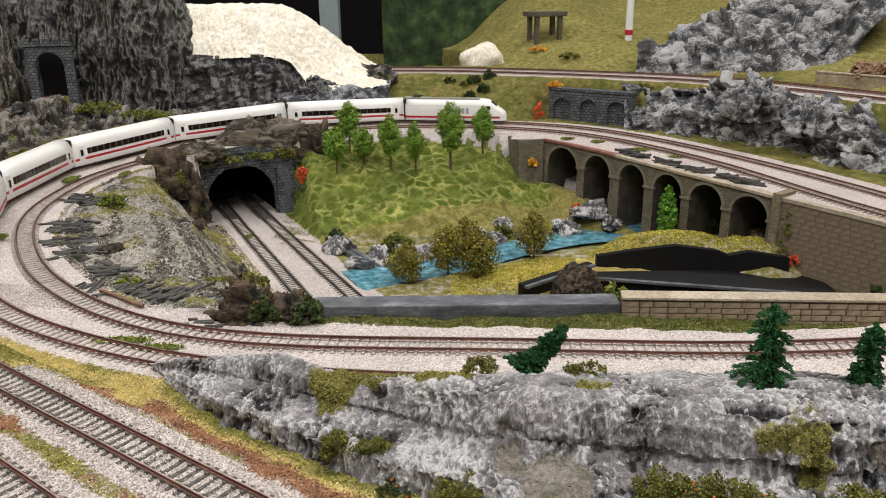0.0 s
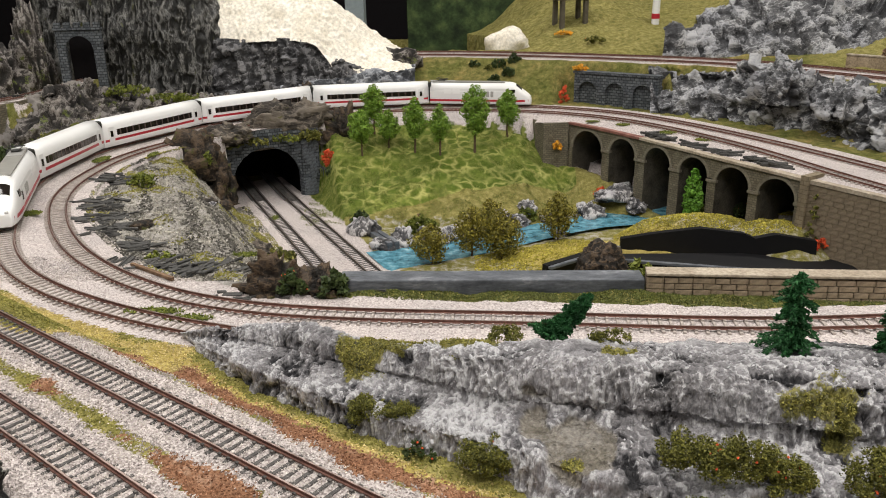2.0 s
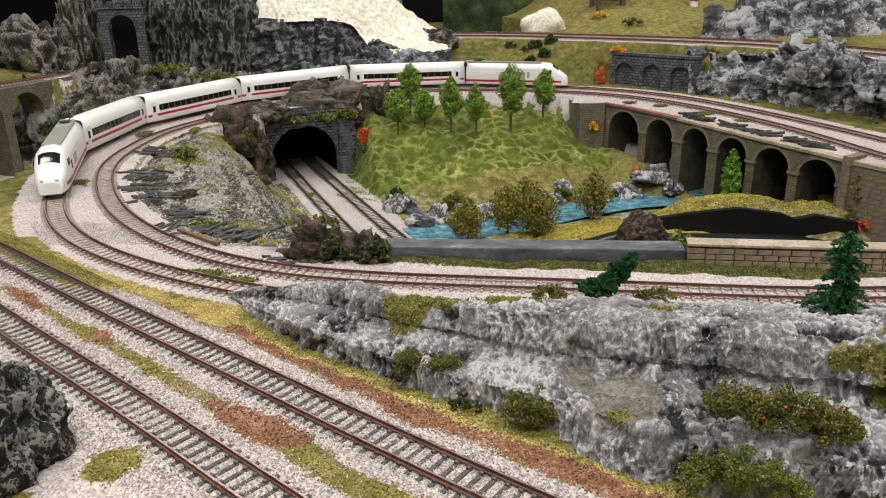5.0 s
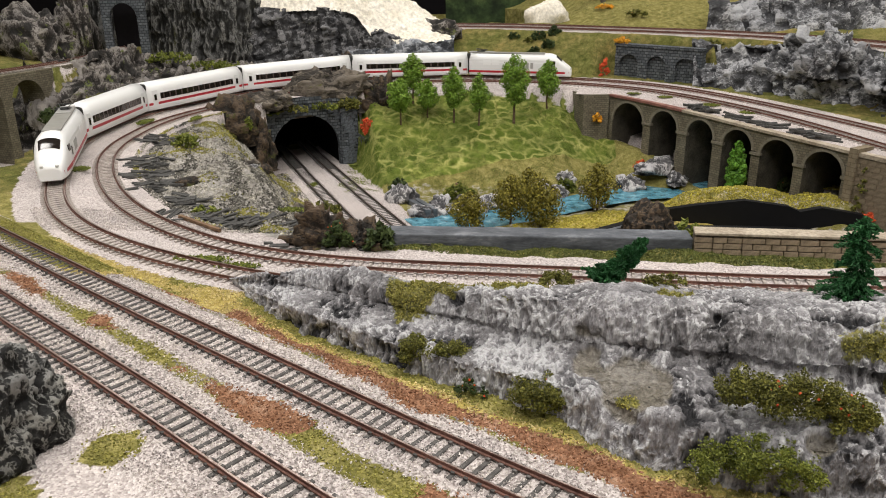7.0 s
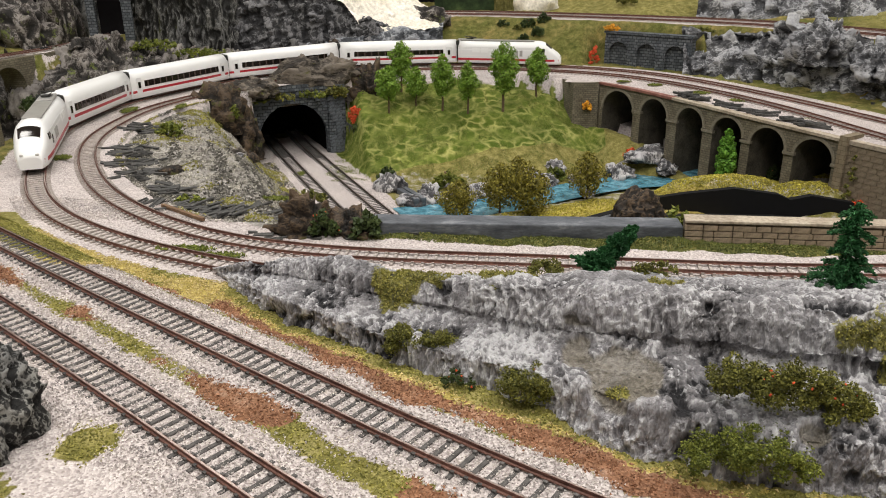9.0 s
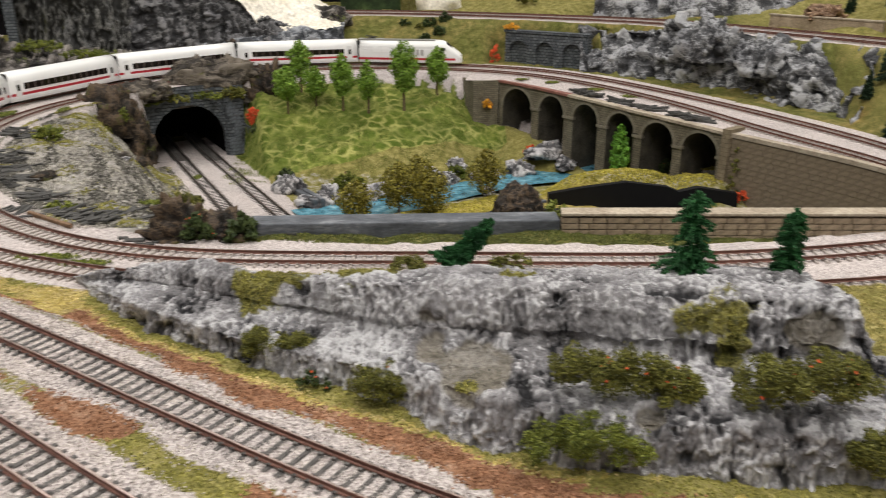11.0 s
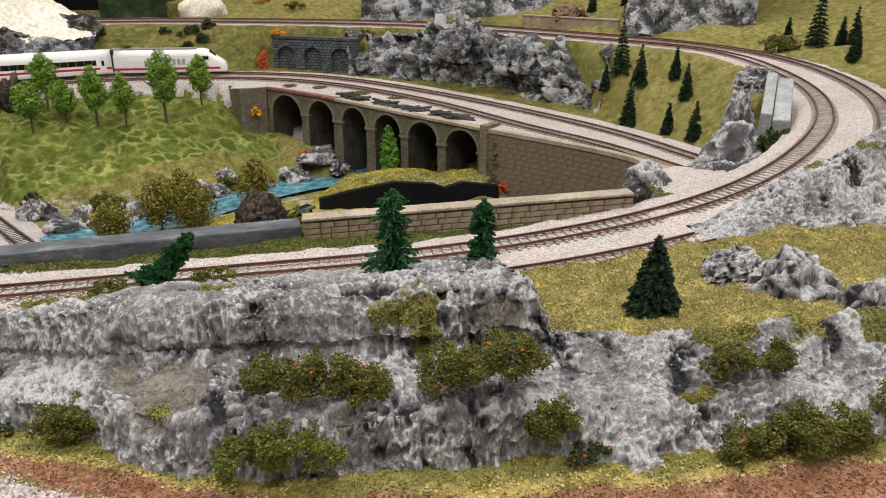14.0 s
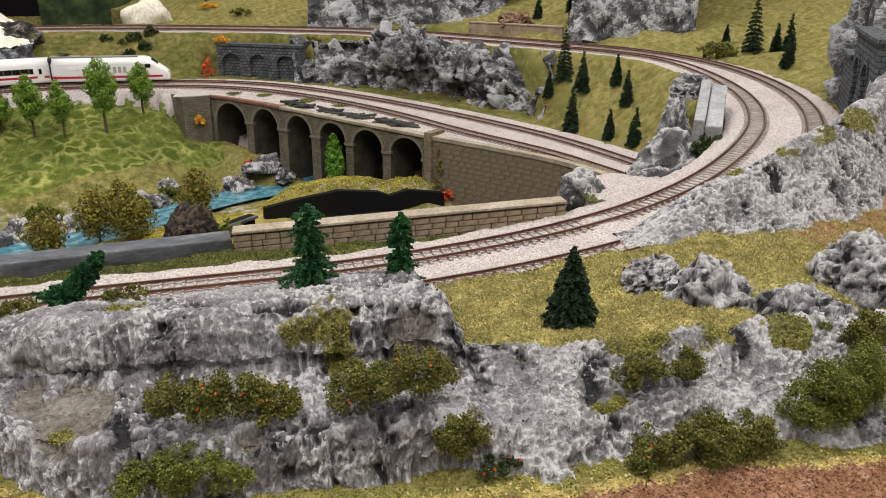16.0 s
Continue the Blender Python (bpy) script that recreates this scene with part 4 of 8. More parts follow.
xs = np.concatenate([np.arange(-1.6, -0.55, 0.012), np.arange(-0.55, 0.62, 0.005), np.arange(0.62, 1.7, 0.010)])
ys = np.concatenate([np.arange(-0.35, 0.12, 0.012), np.arange(0.12, 0.64, 0.004), np.arange(0.64, 1.75, 0.0065), np.arange(1.75, 2.75, 0.014)])
GX, GY = np.meshgrid(xs, ys)
GP = np.stack([GX.ravel(), GY.ravel()], 1)
gh, g_li, g_lo, g_h, g_basin, g_dl = ground_height(GP)
g_me = mesh_np("ground", np.column_stack([GP, gh]), grid_quads(len(xs), len(ys)), M_GROUND)
# where grit, straw, earth, bare rock and meadow lie
px, py = GP[:, 0], GP[:, 1]
d_a, _ = dist_to(GP, NEAR_A)
d_b, _ = dist_to(GP, NEAR_B)
d_ta, _ = dist_to(GP, TUN_A)
d_tb, _ = dist_to(GP, TUN_B)
d_lu, _ = dist_to(GP, LEFT_UP)
out_f = (py < 0.62) & ~inside(GP, OUTER[:o_front + 1, :2])
grit = np.maximum.reduce([np.where(out_f, sstep(g_lo, 0.027, 0.021), sstep(np.minimum(g_li, g_lo), 0.046, 0.032)), sstep(g_h, 0.04, 0.026), sstep(np.minimum(d_a, d_b), 0.027, 0.021), sstep(d_lu, 0.03, 0.02),
                          np.where(g_basin, sstep(np.minimum(d_ta, d_tb), 0.045, 0.03), 0)])
ring_m = inside(GP, OUTER[:o_front + 1, :2]) & ~g_basin
grit = np.maximum(grit, ring_m * 1.0)
mouth = (np.abs(px + 0.415) < 0.06) & (np.abs(py - 1.265) < 0.09) & (gh < -0.014)
grit = np.where(mouth & (gh > -0.13), 0, grit)
side_b = (px + 0.328) * 0.58 + (py - 0.408) * 0.81
grit = np.maximum(grit, ((py < 0.5) & (side_b < 0.02) & (px < 0.3)) * 0.75)
earth, straw, flock = verge_cover(GP)
grit = np.where((earth + straw + flock > 0) & (py < 0.62) & (px < 0.5) & (g_lo > 0.023) & ~inside(GP, OUTER[:o_front + 1, :2]), 0, grit)
straw = np.maximum(straw, np.where(g_basin, np.exp(-(((px - 0.22) / 0.17) ** 2 + ((py - 1.02) / 0.09) ** 2) ** 2), 0))
terr_m = sstep(px, 0.2, 0.25) * (py > 0.22) * (py < 0.45)
straw = straw * (1 - terr_m) + terr_m * 0.42
rockm = np.where(g_basin & (px < -0.1), sstep(g_dl, 0.05, 0.09), 0)
rockm = np.maximum(rockm, np.where((np.abs(px + 0.42) < 0.07) & (np.abs(py - 1.27) < 0.08), 1.0, 0))
rockm = np.where(g_basin & (px > -0.15) & (py > 0.95) & (py < 1.2), np.maximum(rockm, 0.45), rockm)
mead = np.where(g_basin & (px > -0.3) & (px < 0.2), sstep(py - np.maximum(1.20, 1.212 + 0.40 * (px + 0.134)), -0.004, 0.004), 0)
for nm, a, b_, c in (("cover", grit, straw, earth), ("cover_b", rockm, mead, np.where((py > 0.7) & (py < 1.76) & ~g_basin, 0.9 * sstep(1.0 - px, 0.25, 0.4) + 0.3, 0))):
    lay = g_me.color_attributes.new(nm, "FLOAT_COLOR", "POINT")
    lay.data.foreach_set("color", np.column_stack([a, b_, c, np.ones(len(px))]).ravel())
solo("ground", g_me, "model scenery ground with pale ballast, flock grass and red earth", "ground", kind="structure")


def ground_z(x, y):
    return float(ground_height(np.array([[x, y]]))[0][0])


# hall: floor, walls and ceiling around the layout
M_HALL = mat_plain("dark_hall_wall", (0.009, 0.008, 0.009), 0.9, spec=0.1)
M_HALLFLOOR = mat_plain("hall_floor", (0.12, 0.11, 0.1), 0.6)
M_CEIL = mat_plain("ceiling_board", (0.55, 0.53, 0.5), 0.9)


def slab(name, sx, sy, sz, at, mat, label, cat):
    me = bpy.data.meshes.new(name)
    bm = box_bm(sx, sy, sz, at)
    bm.to_mesh(me)
    bm.free()
    me.materials.append(mat)
    return solo(name, me, label, cat, kind="structure")


slab("floor", 6.0, 6.4, 0.05, (0, 1.0, -0.95), M_HALLFLOOR, "grey hall floor under the layout", "floor")
slab("ceiling", 6.0, 6.4, 0.05, (0, 1.0, 1.9), M_CEIL, "pale hall ceiling", "ceiling")
slab("wall_north", 6.0, 0.05, 2.8, (0, 3.6, 0.475), M_HALL, "dark hall wall behind the layout", "wall")
slab("wall_south", 6.0, 0.05, 2.8, (0, -1.6, 0.475), M_CEIL, "pale hall wall", "wall")
slab("wall_west", 0.05, 5.2, 2.8, (-2.4, 1.0, 0.475), M_HALL, "dark hall wall", "wall")
slab("wall_east", 0.05, 5.2, 2.8, (2.4, 1.0, 0.475), M_CEIL, "pale hall wall", "wall")

# ================= rocks and cliffs =================


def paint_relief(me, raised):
    """Marks the raised ribs, which are dry-brushed with pale paint; the low parts take painted shade."""
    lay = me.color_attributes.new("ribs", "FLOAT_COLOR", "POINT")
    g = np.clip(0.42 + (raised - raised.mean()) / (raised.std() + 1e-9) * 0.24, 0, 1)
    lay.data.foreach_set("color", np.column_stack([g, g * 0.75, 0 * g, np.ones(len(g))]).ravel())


def rock_sheet(name, grid, amp, freq, seed, mat, label, category="rock", fine=3.2, squash=(1, 1, 1), octaves=5, macro=0.85, moss=(), style="ribbed"):
    """A cliff from a grid of places (rows, columns, 3), roughened along its normals by ridged noise."""
    nv, nu = grid.shape[:2]
    du, dv = np.gradient(grid, axis=1), np.gradient(grid, axis=0)
    n = np.cross(du, dv)
    n /= np.linalg.norm(n, axis=2)[:, :, None] + 1e-9
    p = grid.reshape(-1, 3)
    sq = np.array(squash)
    warp = (fbm(p * freq * 1.5, 2, seed + 30) - 0.5)[:, None] * 0.5
    a = fbm(p * freq * sq + warp, octaves, seed, 0.55, True) - 0.62
    b = fbm(p * freq * 0.35 * sq, 3, seed + 50) - 0.5
    c = drips(p * freq * fine * sq * np.array([1, 1, 0.42]) + warp * 2.5, 4, seed + 90) - 0.42
    if style == "crumpled":
        lean = p @ np.array([[1, 0, 0.25], [0, 1, 0.25], [-0.35, -0.35, 1.15]]).T * sq
        a = crumple(lean * freq + warp, seed + 60)
        c = 0.55 * crumple(lean * freq * 2.3 + warp * 2, seed + 61) + 0.45 * crumple(lean * freq * 4.6, seed + 62)
        d = amp * (0.95 * a + 1.1 * b + 0.62 * c)
    elif style == "bark":
        c = drips(p * freq * np.array([3.2, 3.2, 1.15]) + warp * 2.5, 3, seed + 70, 1.3) - 0.45
        a = fbm(p * freq * np.array([1.0, 1.0, 0.4]) + warp, 3, seed) - 0.5
        d = amp * (1.6 * b + 0.55 * a + 0.30 * c)
    else:
        d = amp * (a * macro + b * 1.3 * macro + c * 0.62)
    d = d.reshape(nv, nu, 1)
    out = grid + n * d
    me = mesh_np(name, out, grid_quads(nu, nv), mat)
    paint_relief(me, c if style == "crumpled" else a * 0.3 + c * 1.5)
    if moss:
        g = np.zeros(len(p))
        for mx, my, mz, mr in moss:
            dd = np.linalg.norm((p - np.array([mx, my, mz])) / mr, axis=1) + (fbm(p * 90, 4, seed + 5) - 0.5) * 1.6
            g = np.maximum(g, np.clip(1.15 - dd, 0, 1))
        g = np.clip(g * 1.2, 0, 0.75)
        lay = me.color_attributes.new("moss", "FLOAT_COLOR", "POINT")
        lay.data.foreach_set("color", np.column_stack([g, g, g, np.ones(len(g))]).ravel())
    return solo(name, me, label, category)


def lofted(lines, nu, nv):
    """Grid between poly-lines (each a list of places) laid one above the other."""
    rows = []
    for ln in lines:
        c = spline(ln, 0.002)
        g = np.linspace(0, len(c) - 1, nu)
        rows.append(np.stack([np.interp(g, np.arange(len(c)), c[:, k]) for k in range(3)], 1))
    rows = np.array(rows)
    seg = np.concatenate([[0], np.cumsum([np.linalg.norm(b - a, axis=1).mean() for a, b in zip(rows, rows[1:])])])
    t = np.linspace(0, seg[-1], nv)
    out = np.empty((nv, nu, 3))
    for k in range(3):
        for u in range(nu):
            out[:, u, k] = np.interp(t, seg, rows[:, u, k])
    return out


def boulder(name, at, size, seed, mat, label, turn=0.0, rough=0.35, freq=3.0, level=4, category="rock", sink=0.25, squash=(1, 1, 1), facets=0.0):
    bm = bmesh.new()
    bmesh.ops.create_icosphere(bm, subdivisions=level, radius=1)
    p = np.array([v.co for v in bm.verts])
    q = p + seed * 3.17
    sq = np.array(squash)
    ribs = drips(q * freq * 1.5 * sq + (fbm(q * freq, 2, seed + 4) - 0.5)[:, None], 4, seed + 9, 1.4) - 0.5
    d = 1 + rough * ((fbm(q * freq * 0.5 * sq, 3, seed) - 0.5) * 1.7 + (fbm(q * freq * 1.1 * sq, 4, seed + 19) - 0.5) * 1.0)
    if facets:
        ribs = 0.6 * crumple(q * facets, seed + 23) + 0.4 * crumple(q * facets * 2.2, seed + 24)
        d = d + rough * 0.9 * ribs
    p = p * (d + 0.55 * rough * ribs)[:, None]
    p[:, 2] = np.maximum(p[:, 2], -sink - 0.05)
    p = p * np.array(size)
    for v, c in zip(bm.verts, p):
        v.co = c
    for f in bm.faces:
        f.smooth = True
    me = bpy.data.meshes.new(name)
    bm.to_mesh(me)
    bm.free()
    me.materials.append(mat)
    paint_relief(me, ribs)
    return solo(name, me, label, category, place=(at[0], at[1], at[2] + size[2] * sink), turn=turn)


# the long crag in the foreground
CREST_Y = np.array([0.484, 0.474, 0.452, 0.434, 0.394, 0.348, 0.336, 0.322, 0.308, 0.299, 0.292, 0.282, 0.268, 0.258, 0.246, 0.236, 0.23])
CREST_Z = -0.0050 * np.interp(CR_X, [-0.2, -0.1, 0.0, 0.2, 0.23], [0, 0.75, 1, 1, 0.1]) + np.array([0.004, 0.012, 0.024, 0.031, 0.041, 0.059, 0.068, 0.072, 0.0755, 0.077, 0.0765, 0.050, 0.046, 0.046, 0.046, 0.046, 0.046])
CREST_Z = CREST_Z + np.interp(CR_X, [-0.205, -0.15, -0.02, 0.06], [0.002, 0.0065, 0.0080, 0.002])
CREST_Z = CREST_Z - np.interp(CR_X, [0.02, 0.1, 0.2, 0.22], [0, 0.002, 0.002, 0])
FOOT_Z = np.array([0.0, 0.002, 0.006, 0.009, 0.013, 0.017, 0.018, 0.018, 0.018, 0.018, 0.018, 0.018, 0.018, 0.018, 0.018, 0.018, 0.018])
u = np.linspace(-0.205, 0.50, 880)
fy, cy, cz, fz = (np.interp(u, CR_X, a) for a in (FOOT_Y, CREST_Y, CREST_Z, FOOT_Z))
rows = []
hgt = cz - fz
uu = np.column_stack([u * 1.0, 0 * u, 0 * u])
wv = (fbm(uu * 16, 3, 301) - 0.5) * np.interp(u, [-0.2, 0.0, 0.06], [0.9, 0.7, 0.35])
wd = (fbm(uu * 22, 3, 302) - 0.5) * 0.22
for w, q, k, g in ((-0.12, -0.35, 0, 0), (0.0, 0.0, 0, 0), (0.05, 0.33, 0.3, 0.2), (0.32, 0.42, 0.5, 0.7), (0.66, 0.46, 0.5, 1), (0.80, 0.54, 0.4, 0.6), (0.75, 0.62, 0.3, 0.6), (0.81, 0.86, 0.15, 0.4), (0.91, 0.99, 0.04, 0.2), (1.0, 1.0, 0, 0)):
    flat_u = sstep(u, 0.212, 0.24) * 0.8
    rows.append(np.stack([u, fy + (cy - fy) * ((w * (1 - flat_u) + q * flat_u) + g * wd), fz + hgt * (q + k * wv * 0.5)], 1))
gap = np.clip(0.425 - cy, 0.012, 0.2)
for w, q in ((0.12, 0.97), (0.35, 0.84), (0.6, 0.60), (1.0, -0.1)):
    zq = hgt * q + fz * np.where(w < 0.9, 1, 0)
    rows.append(np.stack([u, cy + gap * w * np.where(u < 0.216, 1, 0.25), np.where(u < 0.216, zq, 0.046 - 0.07 * w)], 1))
rows = np.array(rows)
NCV = 215
seg = np.concatenate([[0], np.cumsum([np.linalg.norm(b - a, axis=1).mean() for a, b in zip(rows, rows[1:])])])
tt = np.linspace(0, seg[-1], NCV)
crag = np.empty((NCV, len(u), 3))
for k in range(3):
    crag[:, :, k] = np.array([np.interp(tt, seg, rows[:, i, k]) for i in range(len(u))]).T
CRAG_MOSS = ((-0.055, 0.398, 0.036, 0.030), (-0.028, 0.393, 0.040, 0.032), (-0.002, 0.381, 0.045, 0.028), (0.155, 0.300, 0.062, 0.020), (0.163, 0.285, 0.050, 0.013), (0.045, 0.300, 0.045, 0.008), (0.046, 0.292, 0.033, 0.008), (0.035, 0.31, 0.055, 0.007),
             (0.255, 0.245, 0.040, 0.014), (0.275, 0.238, 0.034, 0.012), (0.30, 0.262, 0.046, 0.02), (0.34, 0.255, 0.046, 0.018), (0.375, 0.245, 0.044, 0.016), (0.075, 0.345, 0.06, 0.016), (0.10, 0.285, 0.052, 0.007))


def moulded(name, grid, seed, label, category, moss=(), bare=(), size=1.0, shelf=0.35):
    """A hand-moulded plaster face: bulges, hollows and run-down ribs, in patches, with paint laid on the raised parts
    and shade painted into the hollows.
    """
    nv, nu = grid.shape[:2]
    du, dv = np.gradient(grid, axis=1), np.gradient(grid, axis=0)
    n = np.cross(du, dv)
    n /= np.linalg.norm(n, axis=2)[:, :, None] + 1e-9
    p = grid.reshape(-1, 3) / size
    down = np.array([1, 1, 0.45])
    warp = np.stack([fbm(p * 45, 3, seed + 1), fbm(p * 45, 3, seed + 2), fbm(p * 45, 3, seed + 3)], 1) - 0.5
    bulge = fbm(p * 20 + warp * 0.3, 3, seed + 4) - 0.5
    hollow = fbm(p * 55 * np.array([1, 1, 0.75]) + warp * 0.8, 4, seed + 5, 0.55) - 0.5
    ribs = 0.45 * drips(p * 230 * down + warp * 3.2, 2, seed + 6, 1.5) + 0.55 * drips(p * 430 * down + warp * 4.5, 2, seed + 16, 1.7) - 0.48
    tiny = fbm(p * 420 * np.array([1, 1, 0.6]), 3, seed + 7) - 0.5
    patch = sstep(fbm(p * 24 + 5, 3, seed + 8), 0.38, 0.60)
    smear = sstep(fbm(p * 30 * np.array([1, 1, 0.7]) + warp * 0.6, 3, seed + 9), 0.50, 0.68)
    b = np.zeros(len(p))
    for mx, my, mz, mr in bare:
        dd = np.linalg.norm((p * size - np.array([mx, my, mz])) / mr, axis=1) + (fbm(p * 70, 3, seed + 11) - 0.5) * 0.9
        b = np.maximum(b, sstep(1.0 - dd, 0.0, 0.3))
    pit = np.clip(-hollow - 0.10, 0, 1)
    calm = 1 - 0.75 * b
    d = size * (0.011 * bulge + 0.008 * hollow * calm - 0.016 * pit * calm + 0.0056 * ribs * (0.45 + 0.55 * patch) * calm + 0.0012 * tiny - 0.004 * b)
    flat = 1 - 0.75 * np.clip((np.abs(n[:, :, 2]).ravel() - 0.75) / 0.25, 0, 1) * (n[:, :, 2].ravel() != 0)
    up_face = (np.arange(nv)[:, None] / nv > 0.62).repeat(nu, 1).ravel()
    d = d * np.where(up_face, flat, 1)
    me = mesh_np(name, grid + n * d.reshape(nv, nu, 1), grid_quads(nu, nv), M_CRAG)
    # body tone falls in hollows and pits, painting their shade
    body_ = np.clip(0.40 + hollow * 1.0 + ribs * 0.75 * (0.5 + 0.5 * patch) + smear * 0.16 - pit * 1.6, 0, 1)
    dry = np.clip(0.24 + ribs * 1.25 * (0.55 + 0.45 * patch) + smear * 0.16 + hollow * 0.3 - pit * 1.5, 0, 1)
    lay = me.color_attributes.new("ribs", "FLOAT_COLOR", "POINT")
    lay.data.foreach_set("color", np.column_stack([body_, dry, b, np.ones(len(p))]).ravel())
    g = np.zeros(len(p))
    for mx, my, mz, mr in moss:
        dd = np.linalg.norm((p * size - np.array([mx, my, mz])) / (mr * np.array([1.25, 1.0, 0.8])), axis=1) + (fbm(p * 80, 4, seed + 12) - 0.5) * 1.4
        g = np.maximum(g, np.clip(0.95 - dd, 0, 1))
    g = np.clip(g * 1.1, 0, 0.62)
    lay = me.color_attributes.new("moss", "FLOAT_COLOR", "POINT")
    lay.data.foreach_set("color", np.column_stack([g, g, g, np.ones(len(g))]).ravel())
    ob = solo(name, me, label, category)
    P = (grid + n * d.reshape(nv, nu, 1)).reshape(-1, 3)
    MOSS_SPOTS.append((P[g > 0.46], n.reshape(-1, 3)[g > 0.46]))
    return ob


MOSS_SPOTS = []
BARE = ((0.050, 0.300, 0.043, 0.022), (0.028, 0.318, 0.046, 0.014), (0.197, 0.285, 0.058, 0.014), (0.118, 0.258, 0.036, 0.008))
k_end = int(np.searchsorted(u, 0.222))
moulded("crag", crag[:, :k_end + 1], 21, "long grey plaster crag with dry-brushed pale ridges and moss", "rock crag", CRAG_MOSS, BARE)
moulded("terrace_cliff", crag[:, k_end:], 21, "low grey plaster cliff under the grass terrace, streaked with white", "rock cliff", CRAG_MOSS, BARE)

# ridge in front of the right-hand curve
rid = OUTER[[i for i in range(o_front - 18, o_front + 110)]]
_, rs = frames_of(rid)
nrm = np.linspace(0, 1, len(rid))
ctop = np.interp(nrm, [0, 0.07, 0.165, 0.25, 0.48, 0.7, 1], [0.038, 0.060, 0.073, 0.088, 0.098, 0.118, 0.135])
lines = []
for off, q in ((0.105, -0.1), (0.085, 0.25), (0.068, 0.62), (0.056, 0.93), (0.046, 1.0), (0.037, 0.8), (0.030, -0.1)):
    b = rid - rs * (0.024 + (off - 0.02) * np.interp(nrm, [0, 0.25, 0.5, 1], [0.5, 0.8, 1.0, 1.5]))[:, None]
    b = b.copy()
    b[:, 2] = 0.042 + (ctop - 0.042) * q
    lines.append(b[::12])
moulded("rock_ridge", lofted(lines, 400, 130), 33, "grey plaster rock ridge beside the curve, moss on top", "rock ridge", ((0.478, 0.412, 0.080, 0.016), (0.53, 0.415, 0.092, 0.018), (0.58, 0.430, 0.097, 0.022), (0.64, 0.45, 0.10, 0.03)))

for i, (x, y, z, sx, sy, sz, tn) in enumerate(((0.372, 0.300, 0.030, 0.026, 0.022, 0.026, 10), (0.405, 0.268, 0.018, 0.032, 0.018, 0.028, -10), (0.470, 0.285, 0.035, 0.034, 0.022, 0.026, 5), (0.355, 0.330, 0.042, 0.022, 0.012, 0.010, 25))):
    boulder("rock_outcrop", (x, y, z), (sx, sy, sz), 40 + i, M_CRAG, "pale-veined grey rock outcrop on the grass terrace", tn, 0.42, 4, 5)
boulder("rock", (-0.247, 0.266, 0.010), (0.036, 0.032, 0.044), 51, M_BLACKROCK, "black rock dry-brushed with white beside the near track", 20, 0.32, 5, 6)

# boulders at the right end of the viaduct wall
boulder("boulder", (0.462, 0.590, 0.0), (0.025, 0.021, 0.024), 61, M_ROCK_BOULDER, "pale grey boulder at the end of the brick wall", 0, 0.3, 2.5, 5, facets=1.8)
boulder("boulder", (0.630, 0.690, -0.012), (0.050, 0.034, 0.044), 62, M_ROCK_BOULDER, "large smooth pale grey boulder over the covered track", 20, 0.35, 2.0, 5)
boulder("boulder", (0.665, 0.735, 0.0), (0.018, 0.020, 0.050), 63, M_ROCK_BOULDER, "jagged pale rock beside the concrete block", 0, 0.5, 2.6, 5)
boulder("boulder", (0.742, 0.805, 0.052), (0.028, 0.020, 0.020), 64, M_ROCK_BOULDER, "knobbly pale rock above the concrete block", 0, 0.5, 2.6, 5)
boulder("rock_bank", (0.565, 0.630, -0.02), (0.10, 0.022, 0.026), 65, M_ROCK, "low dark rocky bank beside the front track", 22, 0.5, 3, 5)

# rock face behind the viaduct
fp = np.array([(0.35, 1.475, -0.02), (0.42, 1.452, -0.02), (0.50, 1.385, -0.025), (0.56, 1.315, -0.028), (0.62, 1.235, -0.03), (0.665, 1.155, -0.032), (0.69, 1.09, -0.032)])
tp = np.array([(0.36, 1.55, 0.058), (0.43, 1.51, 0.066), (0.50, 1.44, 0.080), (0.55, 1.385, 0.085), (0.615, 1.33, 0.072), (0.685, 1.24, 0.062), (0.735, 1.15, 0.05)])
m1 = fp * 0.75 + tp * 0.25 + np.array([0, 0, 0.02])
m2 = fp * 0.4 + tp * 0.6 + np.array([0, 0, 0.012])
bk = tp + np.array([0.03, 0.04, -0.03])
rock_sheet("rocky_cliff", lofted([fp + np.array([0, 0, -0.03]), fp, m1, m2, tp, bk], 340, 120), 0.026, 22, 71, M_ROCK_FAR, "craggy blue-grey rock face below the upper line", "rock face", style="crumpled")
boulder("rock_pinnacle", (0.545, 1.345, 0.03), (0.036, 0.036, 0.058), 72, M_ROCK_FAR, "upright craggy grey pinnacle", 0, 0.5, 3.5, 5, facets=2.6)
boulder("rock_pinnacle", (0.512, 1.440, 0.020), (0.026, 0.026, 0.040), 73, M_ROCK_FAR, "small craggy grey pinnacle on the rock face", 0, 0.5, 3.5, 5, facets=2.6)
boulder("rock_pinnacle", (0.606, 1.275, 0.015), (0.034, 0.030, 0.042), 74, M_ROCK_FAR, "broad craggy grey rock on the rock face", 30, 0.5, 3.5, 5, facets=2.6)

